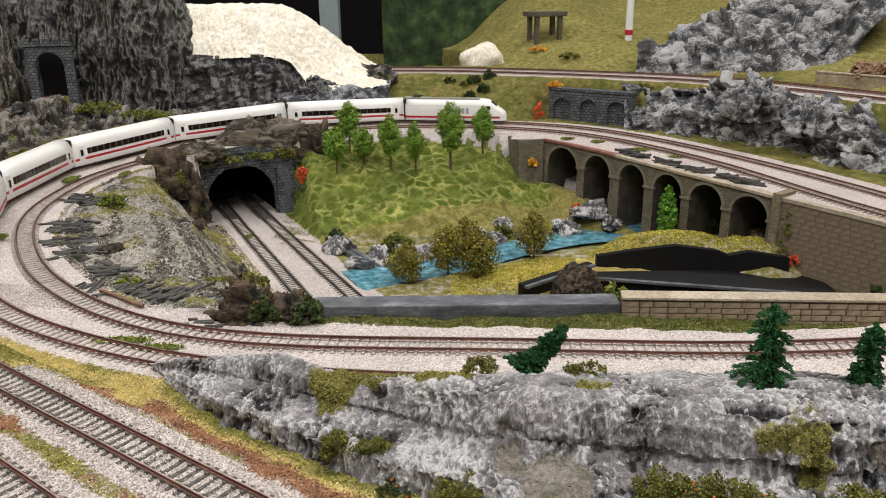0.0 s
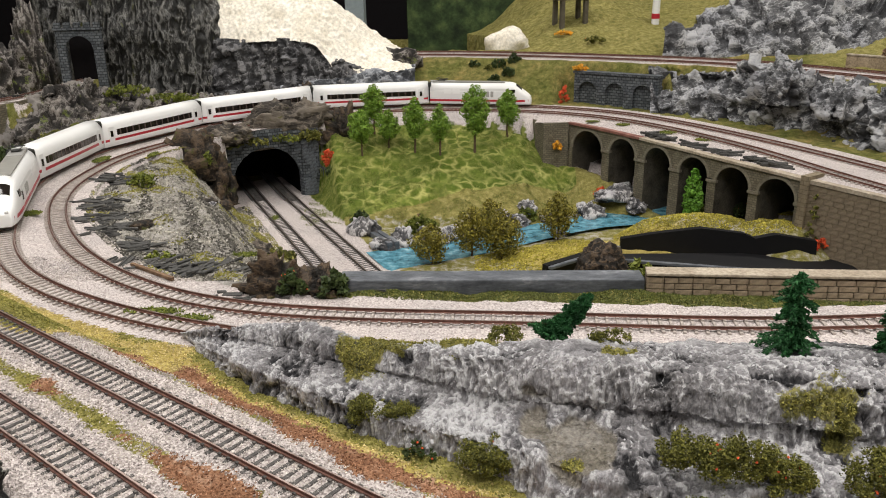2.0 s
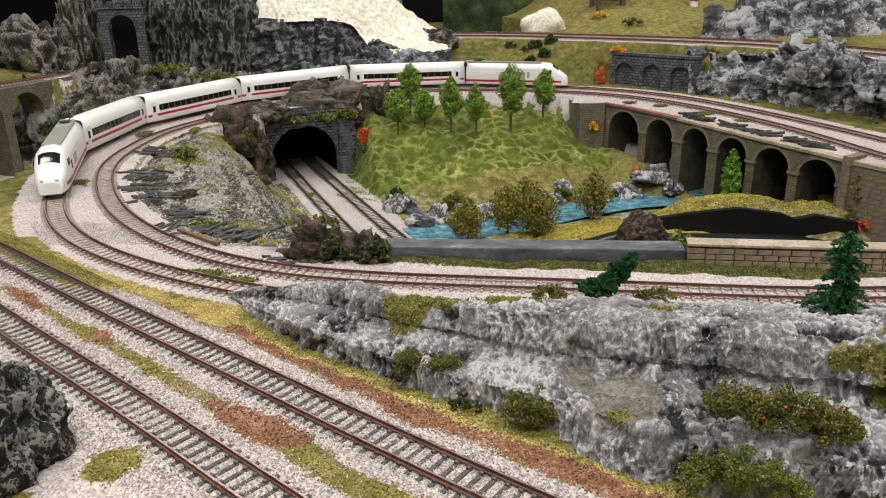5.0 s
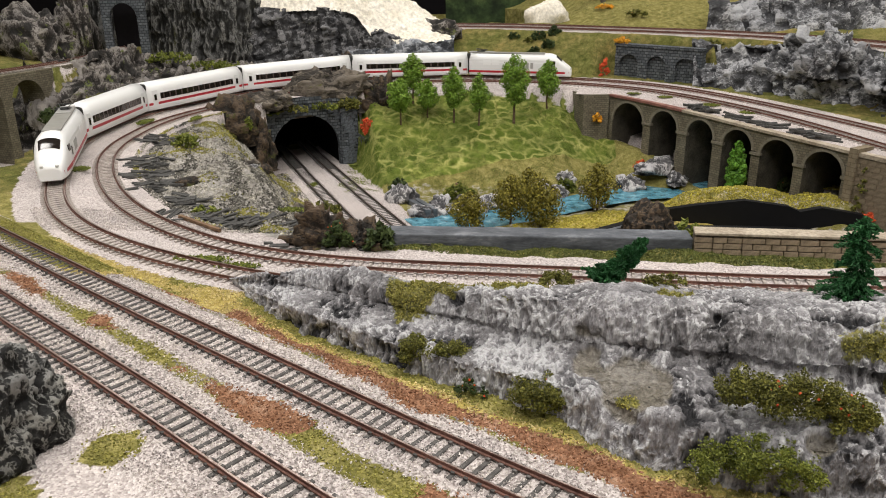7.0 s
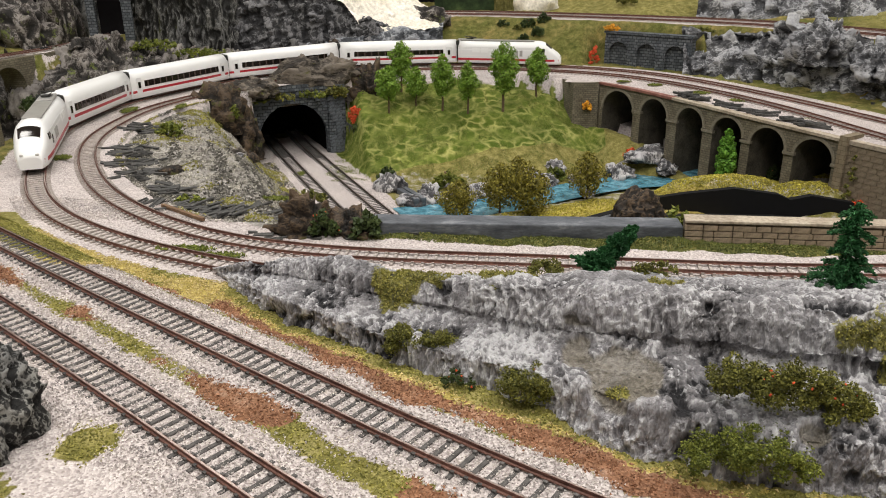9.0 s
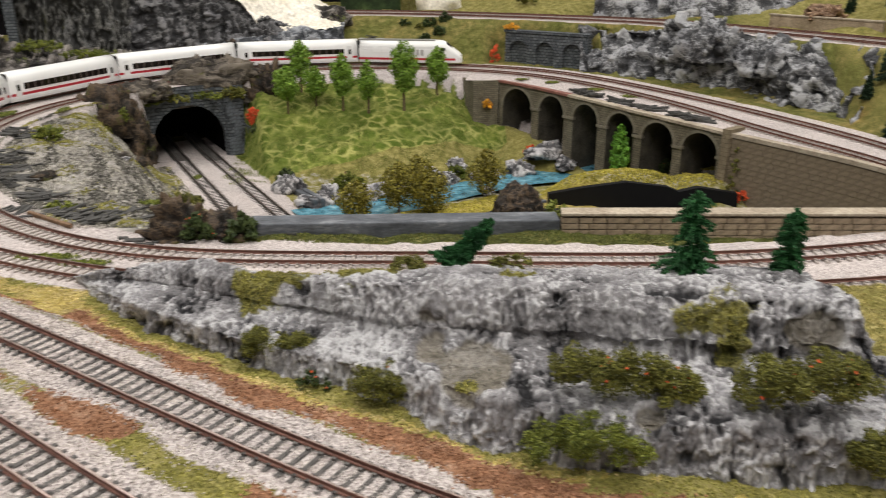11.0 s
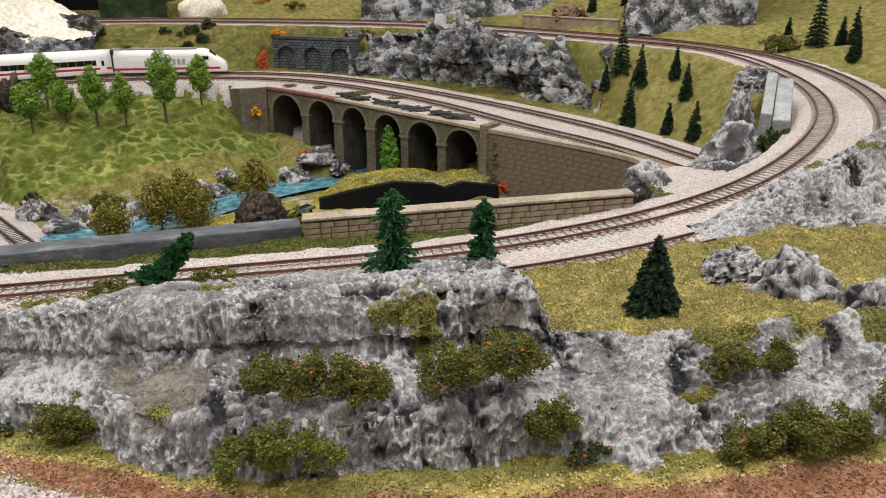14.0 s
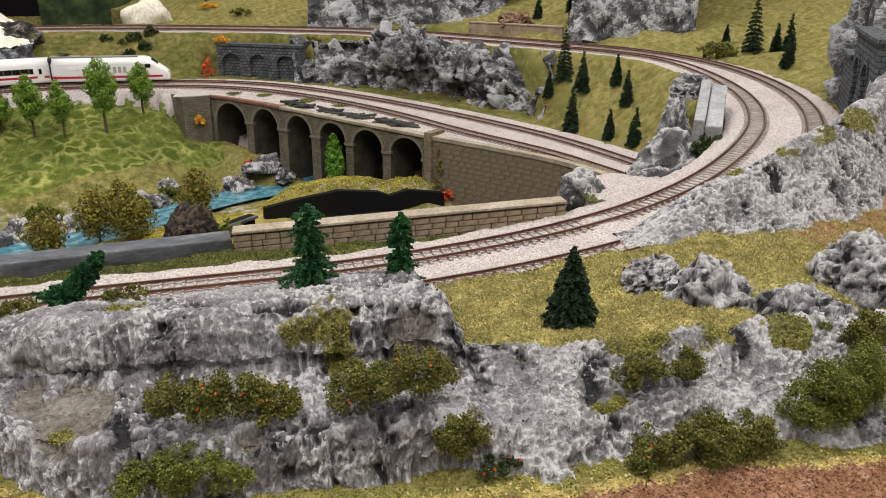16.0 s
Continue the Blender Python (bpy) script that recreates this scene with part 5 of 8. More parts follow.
# big hills behind the upper line
hf = np.array([(0.43, 1.735, 0.070), (0.55, 1.69, 0.070), (0.65, 1.64, 0.070), (0.74, 1.60, 0.070), (0.80, 1.58, 0.070)])
ht = np.array([(0.45, 1.79, 0.105), (0.57, 1.79, 0.165), (0.70, 1.78, 0.215), (0.84, 1.76, 0.24), (0.97, 1.72, 0.20)])
rock_sheet("rock_hill", lofted([hf + np.array([0, 0, -0.02]), hf, hf * 0.6 + ht * 0.4 + np.array([0, 0, 0.02]), ht, ht + np.array([0.12, 0.25, 0.0])], 240, 110), 0.034, 18, 81, M_ROCK_FAR, "large craggy grey rock hill behind the upper line", "rock hill", style="crumpled")
hf = np.array([(0.83, 1.30, 0.066), (0.88, 1.25, 0.066), (0.94, 1.20, 0.066), (1.0, 1.15, 0.066)])
ht = hf + np.array([0.07, 0.09, 0.20])
rock_sheet("rock_hill", lofted([hf, hf * 0.55 + ht * 0.45, ht, ht + np.array([0.2, 0.1, 0])], 160, 80), 0.025, 22, 82, M_ROCK_FAR, "grey rock cliff beside the stone portal", "rock hill", style="crumpled")

# tall dark cliff and bare plaster mountain
cf = np.array([(-0.93, 1.72, 0.0), (-0.905, 1.68, 0.0), (-0.88, 1.66, 0.0), (-0.80, 1.67, 0.0), (-0.72, 1.63, 0.0), (-0.62, 1.60, -0.01), (-0.55, 1.61, -0.01), (-0.51, 1.66, -0.01)])
ct = cf + np.array([-0.04, 0.07, 0.45])
ct[-2:] += np.array([(0.0, 0.0, -0.04), (0.0, 0.01, -0.10)])
rock_sheet("tall_cliff", lofted([cf, cf * 0.75 + ct * 0.25 + np.array([0.01, -0.01, 0]), cf * 0.4 + ct * 0.6, ct], 340, 180), 0.024, 40, 91, M_ROCK_BARK, "tall dark bark-textured cliff behind the curve", "cliff", style="bark")
wf = np.array([(-0.555, 1.665, 0.112), (-0.51, 1.655, 0.116), (-0.43, 1.655, 0.117), (-0.345, 1.655, 0.116), (-0.305, 1.652, 0.108), (-0.285, 1.645, 0.048), (-0.20, 1.64, 0.050), (-0.115, 1.655, 0.056)])
wt = np.array([(-0.60, 1.72, 0.218), (-0.545, 1.725, 0.216), (-0.47, 1.73, 0.216), (-0.40, 1.735, 0.216), (-0.335, 1.735, 0.212), (-0.266, 1.73, 0.160), (-0.196, 1.72, 0.106), (-0.108, 1.71, 0.056)])
rock_sheet("plaster_mountain", lofted([wf, wf * 0.6 + wt * 0.4, wt, wt + np.array([0, 0.12, 0.004])], 220, 80), 0.009, 26, 95, M_PLASTER, "unpainted white plaster mountain slope", "plaster slope")
gf = np.array([(-0.60, 1.62, -0.01), (-0.5, 1.615, -0.01), (-0.40, 1.62, 0.0), (-0.30, 1.63, 0.02), (-0.20, 1.635, 0.035), (-0.13, 1.65, 0.04)])
gt = np.array([(-0.57, 1.668, 0.125), (-0.5, 1.66, 0.122), (-0.42, 1.66, 0.12), (-0.318, 1.66, 0.122), (-0.285, 1.655, 0.075), (-0.13, 1.665, 0.046)])
rock_sheet("painted_cliff", lofted([gf + np.array([0, 0, -0.03]), gf, gf * 0.5 + gt * 0.5, gt], 240, 80), 0.016, 30, 97, M_ROCK_SLAB, "dark grey rock face below the bare plaster", "cliff", style="crumpled")

ef = np.array([(-0.40, 1.605, -0.02), (-0.33, 1.61, -0.016), (-0.24, 1.618, -0.012), (-0.17, 1.622, -0.008), (-0.105, 1.64, -0.004)])
et = np.array([(-0.39, 1.628, 0.026), (-0.33, 1.63, 0.036), (-0.24, 1.632, 0.047), (-0.17, 1.634, 0.052), (-0.108, 1.65, 0.056)])
rock_sheet("rock_ledge", lofted([ef + np.array([0, -0.004, -0.03]), ef, ef * 0.5 + et * 0.5, et, et + np.array([0, 0.04, 0.006])], 200, 60), 0.010, 30, 98, M_ROCK_LEDGE, "blue-grey painted rock ledge under the bare plaster", "rock ledge", style="crumpled")
# dark lump added where the ledge has a small dark hole
boulder("rock", (-0.333, 1.607, -0.012), (0.020, 0.016, 0.036), 99, M_CORK, "dark brown lump standing in for a small dark hole in the rock ledge", 10, 0.45, 3.5, 4)

# rocky bank left of the loop
lf = np.array([(-0.86, 1.20, -0.10), (-0.80, 1.24, -0.09), (-0.71, 1.27, -0.06), (-0.66, 1.36, -0.02), (-0.60, 1.46, -0.015), (-0.52, 1.55, -0.012), (-0.44, 1.60, -0.01)])
lt = np.array([(-0.87, 1.36, 0.045), (-0.80, 1.37, 0.058), (-0.75, 1.38, 0.062), (-0.73, 1.45, 0.058), (-0.68, 1.55, 0.04), (-0.58, 1.62, 0.015), (-0.48, 1.66, 0.0)])
rock_sheet("rock_bank", lofted([lf + np.array([0.02, -0.02, -0.05]), lf, lf * 0.6 + lt * 0.4 + np.array([0, 0, 0.012]), lt, lt + np.array([-0.05, 0.03, -0.02])], 260, 90), 0.026, 24, 101, M_ROCK_BROWN, "brown-grey rocky bank with moss outside the curve", "rock bank", style="crumpled")
boulder("rock_mound", (-0.895, 1.60, 0.02), (0.040, 0.035, 0.125), 106, M_ROCK_BROWN, "steep brown rock beside the high tunnel", 0, 0.5, 4, 5)
boulder("rock_mound", (-0.965, 1.56, 0.02), (0.080, 0.055, 0.085), 105, M_ROCK_BROWN, "brown rocky mound with autumn bushes beside the high tunnel", 0, 0.5, 3, 5)

# rock mound over the tunnel mouth
boulder("rock_mound", (-0.325, 1.415, -0.046), (0.096, 0.046, 0.058), 111, M_MOUND, "grey-brown mossy rock over the tunnel mouth", 26, 0.34, 4, 6, facets=2.4)
boulder("rock_mound", (-0.447, 1.229, -0.066), (0.043, 0.036, 0.056), 112, M_CORK, "craggy dark brown cork rock beside the tunnel mouth", 25, 0.32, 4, 5, facets=2.6)
boulder("rock_mound", (-0.416, 1.243, -0.112), (0.028, 0.030, 0.066), 115, M_CORK, "craggy dark brown cork rock at the portal's shoulder", 25, 0.32, 4, 5, facets=2.6)
boulder("rock_mound", (-0.418, 1.313, -0.026), (0.042, 0.036, 0.027), 117, M_MOUND, "grey-brown rock on the end of the portal", 28, 0.34, 4, 5, facets=2.4)
boulder("rock", (-0.402, 1.205, -0.14), (0.020, 0.020, 0.036), 116, M_CORK, "dark brown rock at the foot of the portal", 15, 0.4, 4, 4, facets=2.6)
boulder("rock_mound", (-0.228, 1.425, -0.06), (0.030, 0.028, 0.056), 113, M_CORK, "brown cork rock at the tunnel's shoulder", 0, 0.45, 3, 5, facets=2.6)
boulder("rock", (-0.362, 0.985, -0.095), (0.046, 0.024, 0.024), 114, M_CORK, "brown cork rock lying on the debris slope", -35, 0.45, 3, 5, facets=2.6)
# cork lumps at the grey wall
boulder("cork_rock", (-0.160, 0.580, -0.012), (0.027, 0.018, 0.033), 121, M_CORK, "dark brown cork bark lump beside the grey wall", 0, 0.45, 3.5, 5, facets=2.4)
boulder("cork_rock", (-0.121, 0.577, -0.012), (0.017, 0.016, 0.026), 122, M_CORK, "split brown cork bark lump with rusty face", 0, 0.45, 3.5, 5, facets=2.4)
boulder("cork_rock", (0.113, 0.612, -0.010), (0.022, 0.017, 0.029), 123, M_CORK, "dark brown rock standing behind the grey wall", 0, 0.28, 4.5, 5)
# rocks by the river
for i, (x, y, sx, sy, sz) in enumerate(((0.208, 1.250, 0.034, 0.024, 0.028), (0.258, 1.290, 0.060, 0.034, 0.026), (0.285, 1.265, 0.040, 0.022, 0.018), (-0.10, 1.118, 0.034, 0.02, 0.026), (-0.055, 1.128, 0.04, 0.02, 0.024), (0.075, 1.195, 0.034, 0.02, 0.022), (0.145, 1.225, 0.04, 0.022, 0.020), (0.05, 1.20, 0.04, 0.02, 0.02), (0.10, 1.235, 0.03, 0.02, 0.018), (-0.16, 1.14, 0.035, 0.02, 0.035), (-0.12, 1.09, 0.03, 0.02, 0.02), (-0.02, 1.14, 0.05, 0.02, 0.022), (0.145, 1.15, 0.02, 0.014, 0.012))):
    boulder("river_rock", (x, y, max(-0.148, ground_z(x, y) - 0.004)), (sx * 0.75, sy * 0.75, sz * 0.72), 130 + i, M_ROCK, "grey rock on the river bank", i * 37, 0.4, 3, 4, facets=2.2)

boulder("rock", (0.487, 1.040, -0.155), (0.020, 0.020, 0.040), 139, M_BLACKROCK, "dark rock in the corner below the ochre wall", 0, 0.4, 3, 4, facets=2.2)

# river
wr = RIVER
wd = np.interp(np.linspace(0, 1, len(wr)), [0, 0.2, 0.5, 0.7, 1], [0.045, 0.035, 0.035, 0.055, 0.06])
_, ws = frames_of(wr)
wg = np.stack([wr - ws * wd[:, None], wr - ws * wd[:, None] * 0.5, wr, wr + ws * wd[:, None] * 0.5, wr + ws * wd[:, None]], 1)
solo("water", mesh_np("water", wg, grid_quads(5, len(wr)), M_WATER), "blue resin river winding through the meadow", "river", kind="structure")

# ================= masonry =================


def wall_piece(p, s0, s1, z_bottom, z_top, d0, d1, n=2):
    """Vertices of a straight or bent block along a path between two lengths, from depth d0 to d1 behind the face."""
    v = []
    for s in np.linspace(s0, s1, n):
        c = at_s(p, s)
        t = way_at(p, s)
        nr = np.array([-t[1], t[0], 0])
        for d, z in ((d0, z_bottom(s)), (d0, z_top(s)), (d1, z_top(s)), (d1, z_bottom(s))):
            q = c + nr * d
            v.append((q[0], q[1], z))
    return np.array(v)


def block_mesh(name, v, n, mat, uv_s0=0.0, ds=0.01):
    quads = [[0, 1, 2, 3], [(n - 1) * 4 + k for k in (3, 2, 1, 0)]]
    for i in range(n - 1):
        a, b = i * 4, i * 4 + 4
        for k in range(4):
            k2 = (k + 1) % 4
            quads.append([a + k, b + k, b + k2, a + k2])
    me = mesh_np(name, v, quads, mat, False)
    uv_box(me)
    return me


def uv_box(me):
    """UV in metres: along the wall and up."""
    lay = me.uv_layers.new(name="UVMap")
    vs = me.vertices
    for poly in me.polygons:
        n = poly.normal
        for li in poly.loop_indices:
            c = vs[me.loops[li].vertex_index].co
            if abs(n.z) > 0.7:
                lay.data[li].uv = (c.x, c.y)
            else:
                t = Vector((-n.y, n.x, 0)).normalized()
                if abs(t.x) >= abs(t.y) and t.x < 0 or abs(t.y) > abs(t.x) and t.y < 0:
                    t = -t
                lay.data[li].uv = (c.dot(t), c.z)


# viaduct along the inner line's valley side
VF = spline([(0.187, 1.404, 0), (0.253, 1.330, 0), (0.322, 1.223, 0), (0.414, 1.107, 0), (0.465, 1.045, 0)], 0.004)
VDEEP = 0.16
viaduct = thing("viaduct", "six-arched brown stone railway viaduct with rust-red deck edge", "viaduct")


def deck_z(s):
    return float(np.interp(s, [0, 0.1, 0.226, 0.374, 0.46], [-0.0125, -0.0145, -0.018, -0.025, -0.0295]))


ARCH = [(0.011, 0.080), (0.097, 0.157), (0.178, 0.232), (0.251, 0.304), (0.319, 0.375), (0.390, 0.447)]
VL = 0.455


def bay_mesh(s0, s1, a0, a1):
    """One bay: the masonry above an arch between two pier lines, cut right through."""
    sc, r = (a0 + a1) / 2, (a1 - a0) / 2
    zt = lambda s: deck_z(s) - 0.003
    crown = deck_z(sc) - 0.0095
    ss = np.concatenate([[s0], sc - r * np.cos(np.linspace(0, math.pi, 17)), [s1]])
    zz = np.concatenate([[crown - r], crown - r + r * np.sin(np.linspace(0, math.pi, 17)), [crown - r]])
    v = []
    for s, z in zip(ss, zz):
        c = at_s(VF, s)
        t = way_at(VF, s)
        nr = np.array([-t[1], t[0], 0])
        for d, h in ((0, z), (0, zt(s)), (VDEEP, zt(s)), (VDEEP, z)):
            q = c + nr * d
            v.append((q[0], q[1], h))
    return np.array(v), len(ss)


cuts = [0.0] + [(ARCH[i][1] + ARCH[i + 1][0]) / 2 for i in range(5)] + [VL]
for i, (a0, a1) in enumerate(ARCH):
    v, n = bay_mesh(cuts[i], cuts[i + 1], a0, a1)
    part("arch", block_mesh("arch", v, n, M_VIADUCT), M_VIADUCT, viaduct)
    # ring of voussoirs standing a little proud
    sc, r = (a0 + a1) / 2, (a1 - a0) / 2
    crown = deck_z(sc) - 0.0095
    vv = []
    ang = np.linspace(0, math.pi, 15)
    for a in ang:
        for rr, d in ((r - 0.0002, -0.0012), (r + 0.0042, -0.0012), (r + 0.0042, 0.002), (r - 0.0002, 0.002)):
            s = sc - rr * math.cos(a)
            c = at_s(VF, np.clip(s, 0.002, VL - 0.002))
            t = way_at(VF, s)
            q = c + np.array([-t[1], t[0], 0]) * d
            vv.append((q[0], q[1], crown - r + rr * math.sin(a)))
    part("arch_ring", block_mesh("arch_ring", np.array(vv), len(ang), M_RING), M_RING, viaduct, "pale arch stones")
for i, s in enumerate(cuts):
    lo = (0.0 if i == 0 else ARCH[i - 1][1])
    hi = (VL if i == 6 else ARCH[i][0])
    if i == 0:
        lo = 0.0
    mid = at_s(VF, s)
    zb = lambda q: -0.160
    top = (deck_z(s) - 0.0095 - 0.028)
    v = wall_piece(VF, lo, hi, zb, lambda q: top, 0.0, VDEEP)
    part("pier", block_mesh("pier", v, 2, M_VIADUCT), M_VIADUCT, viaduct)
    if i:
        v = wall_piece(VF, lo - 0.0015, min(hi + 0.0015, VL - 0.001), lambda q: top - 0.003, lambda q: top + 0.0012, -0.0022, 0.004)
        part("impost", block_mesh("impost", v, 2, M_RING), M_RING, viaduct, "pale projecting stone band")
# arch undersides and pier flanks get a darker stone: shade put into colour
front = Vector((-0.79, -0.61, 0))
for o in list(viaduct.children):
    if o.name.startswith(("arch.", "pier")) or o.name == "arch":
        o.data.materials.append(M_ARCH_SHADE)
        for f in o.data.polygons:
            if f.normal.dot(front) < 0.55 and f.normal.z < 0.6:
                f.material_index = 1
# deck edge strip
n = 40
for e0, e1, em, el in ((0.0, 0.165, M_RUSTRED, "rust-red deck edge"), (0.1652, VL, M_COPING, "pale worn deck edge")):
    v = wall_piece(VF, e0, e1, lambda s: deck_z(s) - 0.0040, lambda s: deck_z(s), -0.003, 0.012, n)
    part("deck_edge", block_mesh("deck_edge", v, n, em), em, viaduct, el)
# end abutment at the meadow side
AB = spline([(0.135, 1.392, 0), (0.160, 1.400, 0), (0.187, 1.404, 0)], 0.004)
v = wall_piece(AB, 0.004, 0.052, lambda s: -0.16, lambda s: -0.013, -0.004, 0.10)
part("abutment", block_mesh("abutment", v, 2, M_VIADUCT), M_VIADUCT, viaduct, "brown-grey stone abutment")

# tall ochre retaining wall continuing the viaduct
WR = spline([(0.465, 1.045, 0), (0.52, 0.965, 0), (0.565, 0.895, 0), (0.59, 0.845, 0), (0.605, 0.78, 0), (0.615, 0.70, 0)], 0.004)
wr_len = np.linalg.norm(np.diff(WR, axis=0), axis=1).sum()
rwall = thing("retaining_wall", "tall ochre block retaining wall under the viaduct track", "retaining wall")
v = wall_piece(WR, 0.0, wr_len, lambda s: -0.16, lambda s: -0.0315 - 0.004 * s / wr_len, 0.0, 0.03, 30)
part("masonry", block_mesh("masonry", v, 30, M_WALLR), M_WALLR, rwall)
v = wall_piece(WR, 0.0, wr_len, lambda s: -0.0345 - 0.004 * s / wr_len, lambda s: -0.029 - 0.004 * s / wr_len, -0.002, 0.010, 30)
part("coping", block_mesh("coping", v, 30, M_COPING), M_COPING, rwall, "pale coping")
v = wall_piece(WR, -0.002, 0.012, lambda s: -0.16, lambda s: -0.024, -0.006, 0.03)
part("end_pier", block_mesh("end_pier", v, 2, M_WALLR), M_WALLR, rwall)

rngw = random.Random(77)
wmesh = {}


def stone_mesh(w, h_, mat, proud=0.0022):
    key = (round(w, 4), round(h_, 4), mat.name)
    if key not in wmesh:
        me = bpy.data.meshes.new("stone_block")
        b_ = box_bm(w - 0.0003, proud, h_ - 0.0003, (0, 0, 0), 0.0004, 1)
        b_.to_mesh(me)
        b_.free()
        me.materials.append(mat)
        wmesh[key] = me
    return wmesh[key]


M_WALLSTONE = mat_mottled("ochre_block", [(0.3, (0.135, 0.105, 0.072)), (0.7, (0.26, 0.21, 0.15))], 25, 0.88, fine=300)
nb_ = 0
for row in range(13):
    s_ = 0.010 + (row % 2) * 0.007
    while s_ < wr_len - 0.06 and nb_ < 299:
        w = rngw.choice((0.012, 0.015, 0.018))
        c, d = at_s(WR, s_ + w / 2), way_at(WR, s_ + w / 2)
        o = new("stone_block", stone_mesh(w, 0.0076, M_WALLSTONE))
        o.parent = rwall
        nr = np.array([-d[1], d[0], 0])
        q_ = c - nr * (-0.0004 + rngw.uniform(0, 0.0004))
        o.matrix_world = Matrix.Translation((q_[0], q_[1], -0.0395 - 0.004 * s_ / wr_len - row * 0.0076)) @ Matrix.Rotation(math.atan2(d[1], d[0]), 4, "Z")
        s_ += w
        nb_ += 1

# gritted bed carried by the viaduct and the wall
edge_in = np.vstack([[(0.125, 1.40, -0.0125)], np.column_stack([VF[:, :2], [deck_z(s) - 0.001 for s in np.linspace(0, 0.455, len(VF))]]), np.column_stack([WR[4:, :2], np.linspace(-0.0305, -0.034, len(WR) - 4)])])
g_in = np.linspace(0, len(edge_in) - 1, 160)
edge_in = np.stack([np.interp(g_in, np.arange(len(edge_in)), edge_in[:, k]) for k in range(3)], 1)
lowo, lowi = OUTER[:o_via + 12], INNER[:i_via + 12]


def nearest(line, q):
    k = np.hypot(line[None, :, 0] - q[:, None, 0], line[None, :, 1] - q[:, None, 1]).argmin(1)
    return line[k]


li = nearest(lowi, edge_in)
lo_ = nearest(lowo, li)
outw = lo_ - li
outw[:, 2] = 0
outw /= np.linalg.norm(outw, axis=1)[:, None]
li[:, 2] += 0.0002
lo_[:, 2] += 0.0002
bed_rows = [edge_in, edge_in * 0.45 + li * 0.55, li, (li + lo_) / 2, lo_, lo_ + outw * 0.045 + np.array([0, 0, 0.001])]
bed_rows[1][:, 2] = li[:, 2] - 0.0005


def bed_mesh(rows_, n_):
    me = mesh_np('track_bed', np.array(rows_), grid_quads(n_, len(rows_)), M_GROUND)
    for nm_, r_ in (('cover', 1.0), ('cover_b', 0.0)):
        lay_ = me.color_attributes.new(nm_, 'FLOAT_COLOR', 'POINT')
        lay_.data.foreach_set('color', np.tile([r_, 0, 0, 1.0], len(me.vertices)))
    return me


bed = bed_mesh(bed_rows, 160)
solo("track_bed", bed, "pale gritted track bed over the viaduct", "track bed", kind="structure")

# bed over the tunnel's bore
k0 = int(np.argmin(np.hypot(INNER[:, 0] + 0.24, INNER[:, 1] - 1.485)))
k1 = int(np.argmin(np.hypot(INNER[:, 0] + 0.505, INNER[:, 1] - 1.19)))
li = INNER[k0:k1:2].copy()
lo_ = nearest(OUTER, li).copy()
outw = lo_ - li
outw[:, 2] = 0
outw /= np.linalg.norm(outw, axis=1)[:, None]
up3 = np.array([0, 0, 0.0006])
solo("track_bed", bed_mesh([li - outw * 0.030 + up3 * 0, li + up3, (li + lo_) / 2 + up3, lo_ + up3, lo_ + outw * 0.05 + up3], len(li)), "pale gritted track bed over the tunnel", "track bed", kind="structure")

# grey wall beside the front track
gw = thing("grey_wall", "dark grey painted low wall block with pale brushed grain", "wall")
bm = box_bm(0.247, 0.022, 0.030, (0.018, 0.582, -0.004), 0.0012)
part("wall_body", bm, M_GREYWALL, gw)
# ochre brick wall along the front track
bw = thing("brick_wall", "low ochre stone block wall beside the front track", "wall")
WB = np.array([(0.1425, 0.571, 0.001), (0.413, 0.532, 0.010)])
wb_d = (WB[1] - WB[0]) / np.linalg.norm(WB[1] - WB[0])
wb_len = np.linalg.norm(WB[1] - WB[0])
core = box_bm(wb_len, 0.010, 0.024, (wb_len / 2, 0.0075, 0.002))
o = part("core", core, M_MORTAR, bw)
bw.matrix_world = Matrix.Translation(WB[0]) @ Matrix.Rotation(math.atan2(wb_d[1], wb_d[0]), 4, "Z") @ Matrix.Rotation(-math.asin(wb_d[2]), 4, "Y")
bm = box_bm(wb_len, 0.016, 0.0022, (wb_len / 2, 0.0065, 0.0145), 0.0005)
part("coping", bm, M_COPING, bw, "pale worn coping")
rng = random.Random(5)
brick_meshes = {}
for row in range(4):
    x = 0.0
    while x < wb_len - 0.003:
        w = min(rng.choice((0.008, 0.011, 0.014, 0.017)), wb_len - x)
        key = round(w, 3)
        if key not in brick_meshes:
            me = bpy.data.meshes.new("brick")
            b_ = box_bm(w - 0.0006, 0.003, 0.0044, (0, 0, 0), 0.0004, 1)
            b_.to_mesh(me)
            b_.free()
            me.materials.append(M_BRICK)
            brick_meshes[key] = me
        o = new("brick", brick_meshes[key])
        o.parent = bw
        o.location = (x + w / 2, 0.0012 + rng.uniform(-0.0003, 0.0003), -0.0057 + row * 0.0050)
        x += w


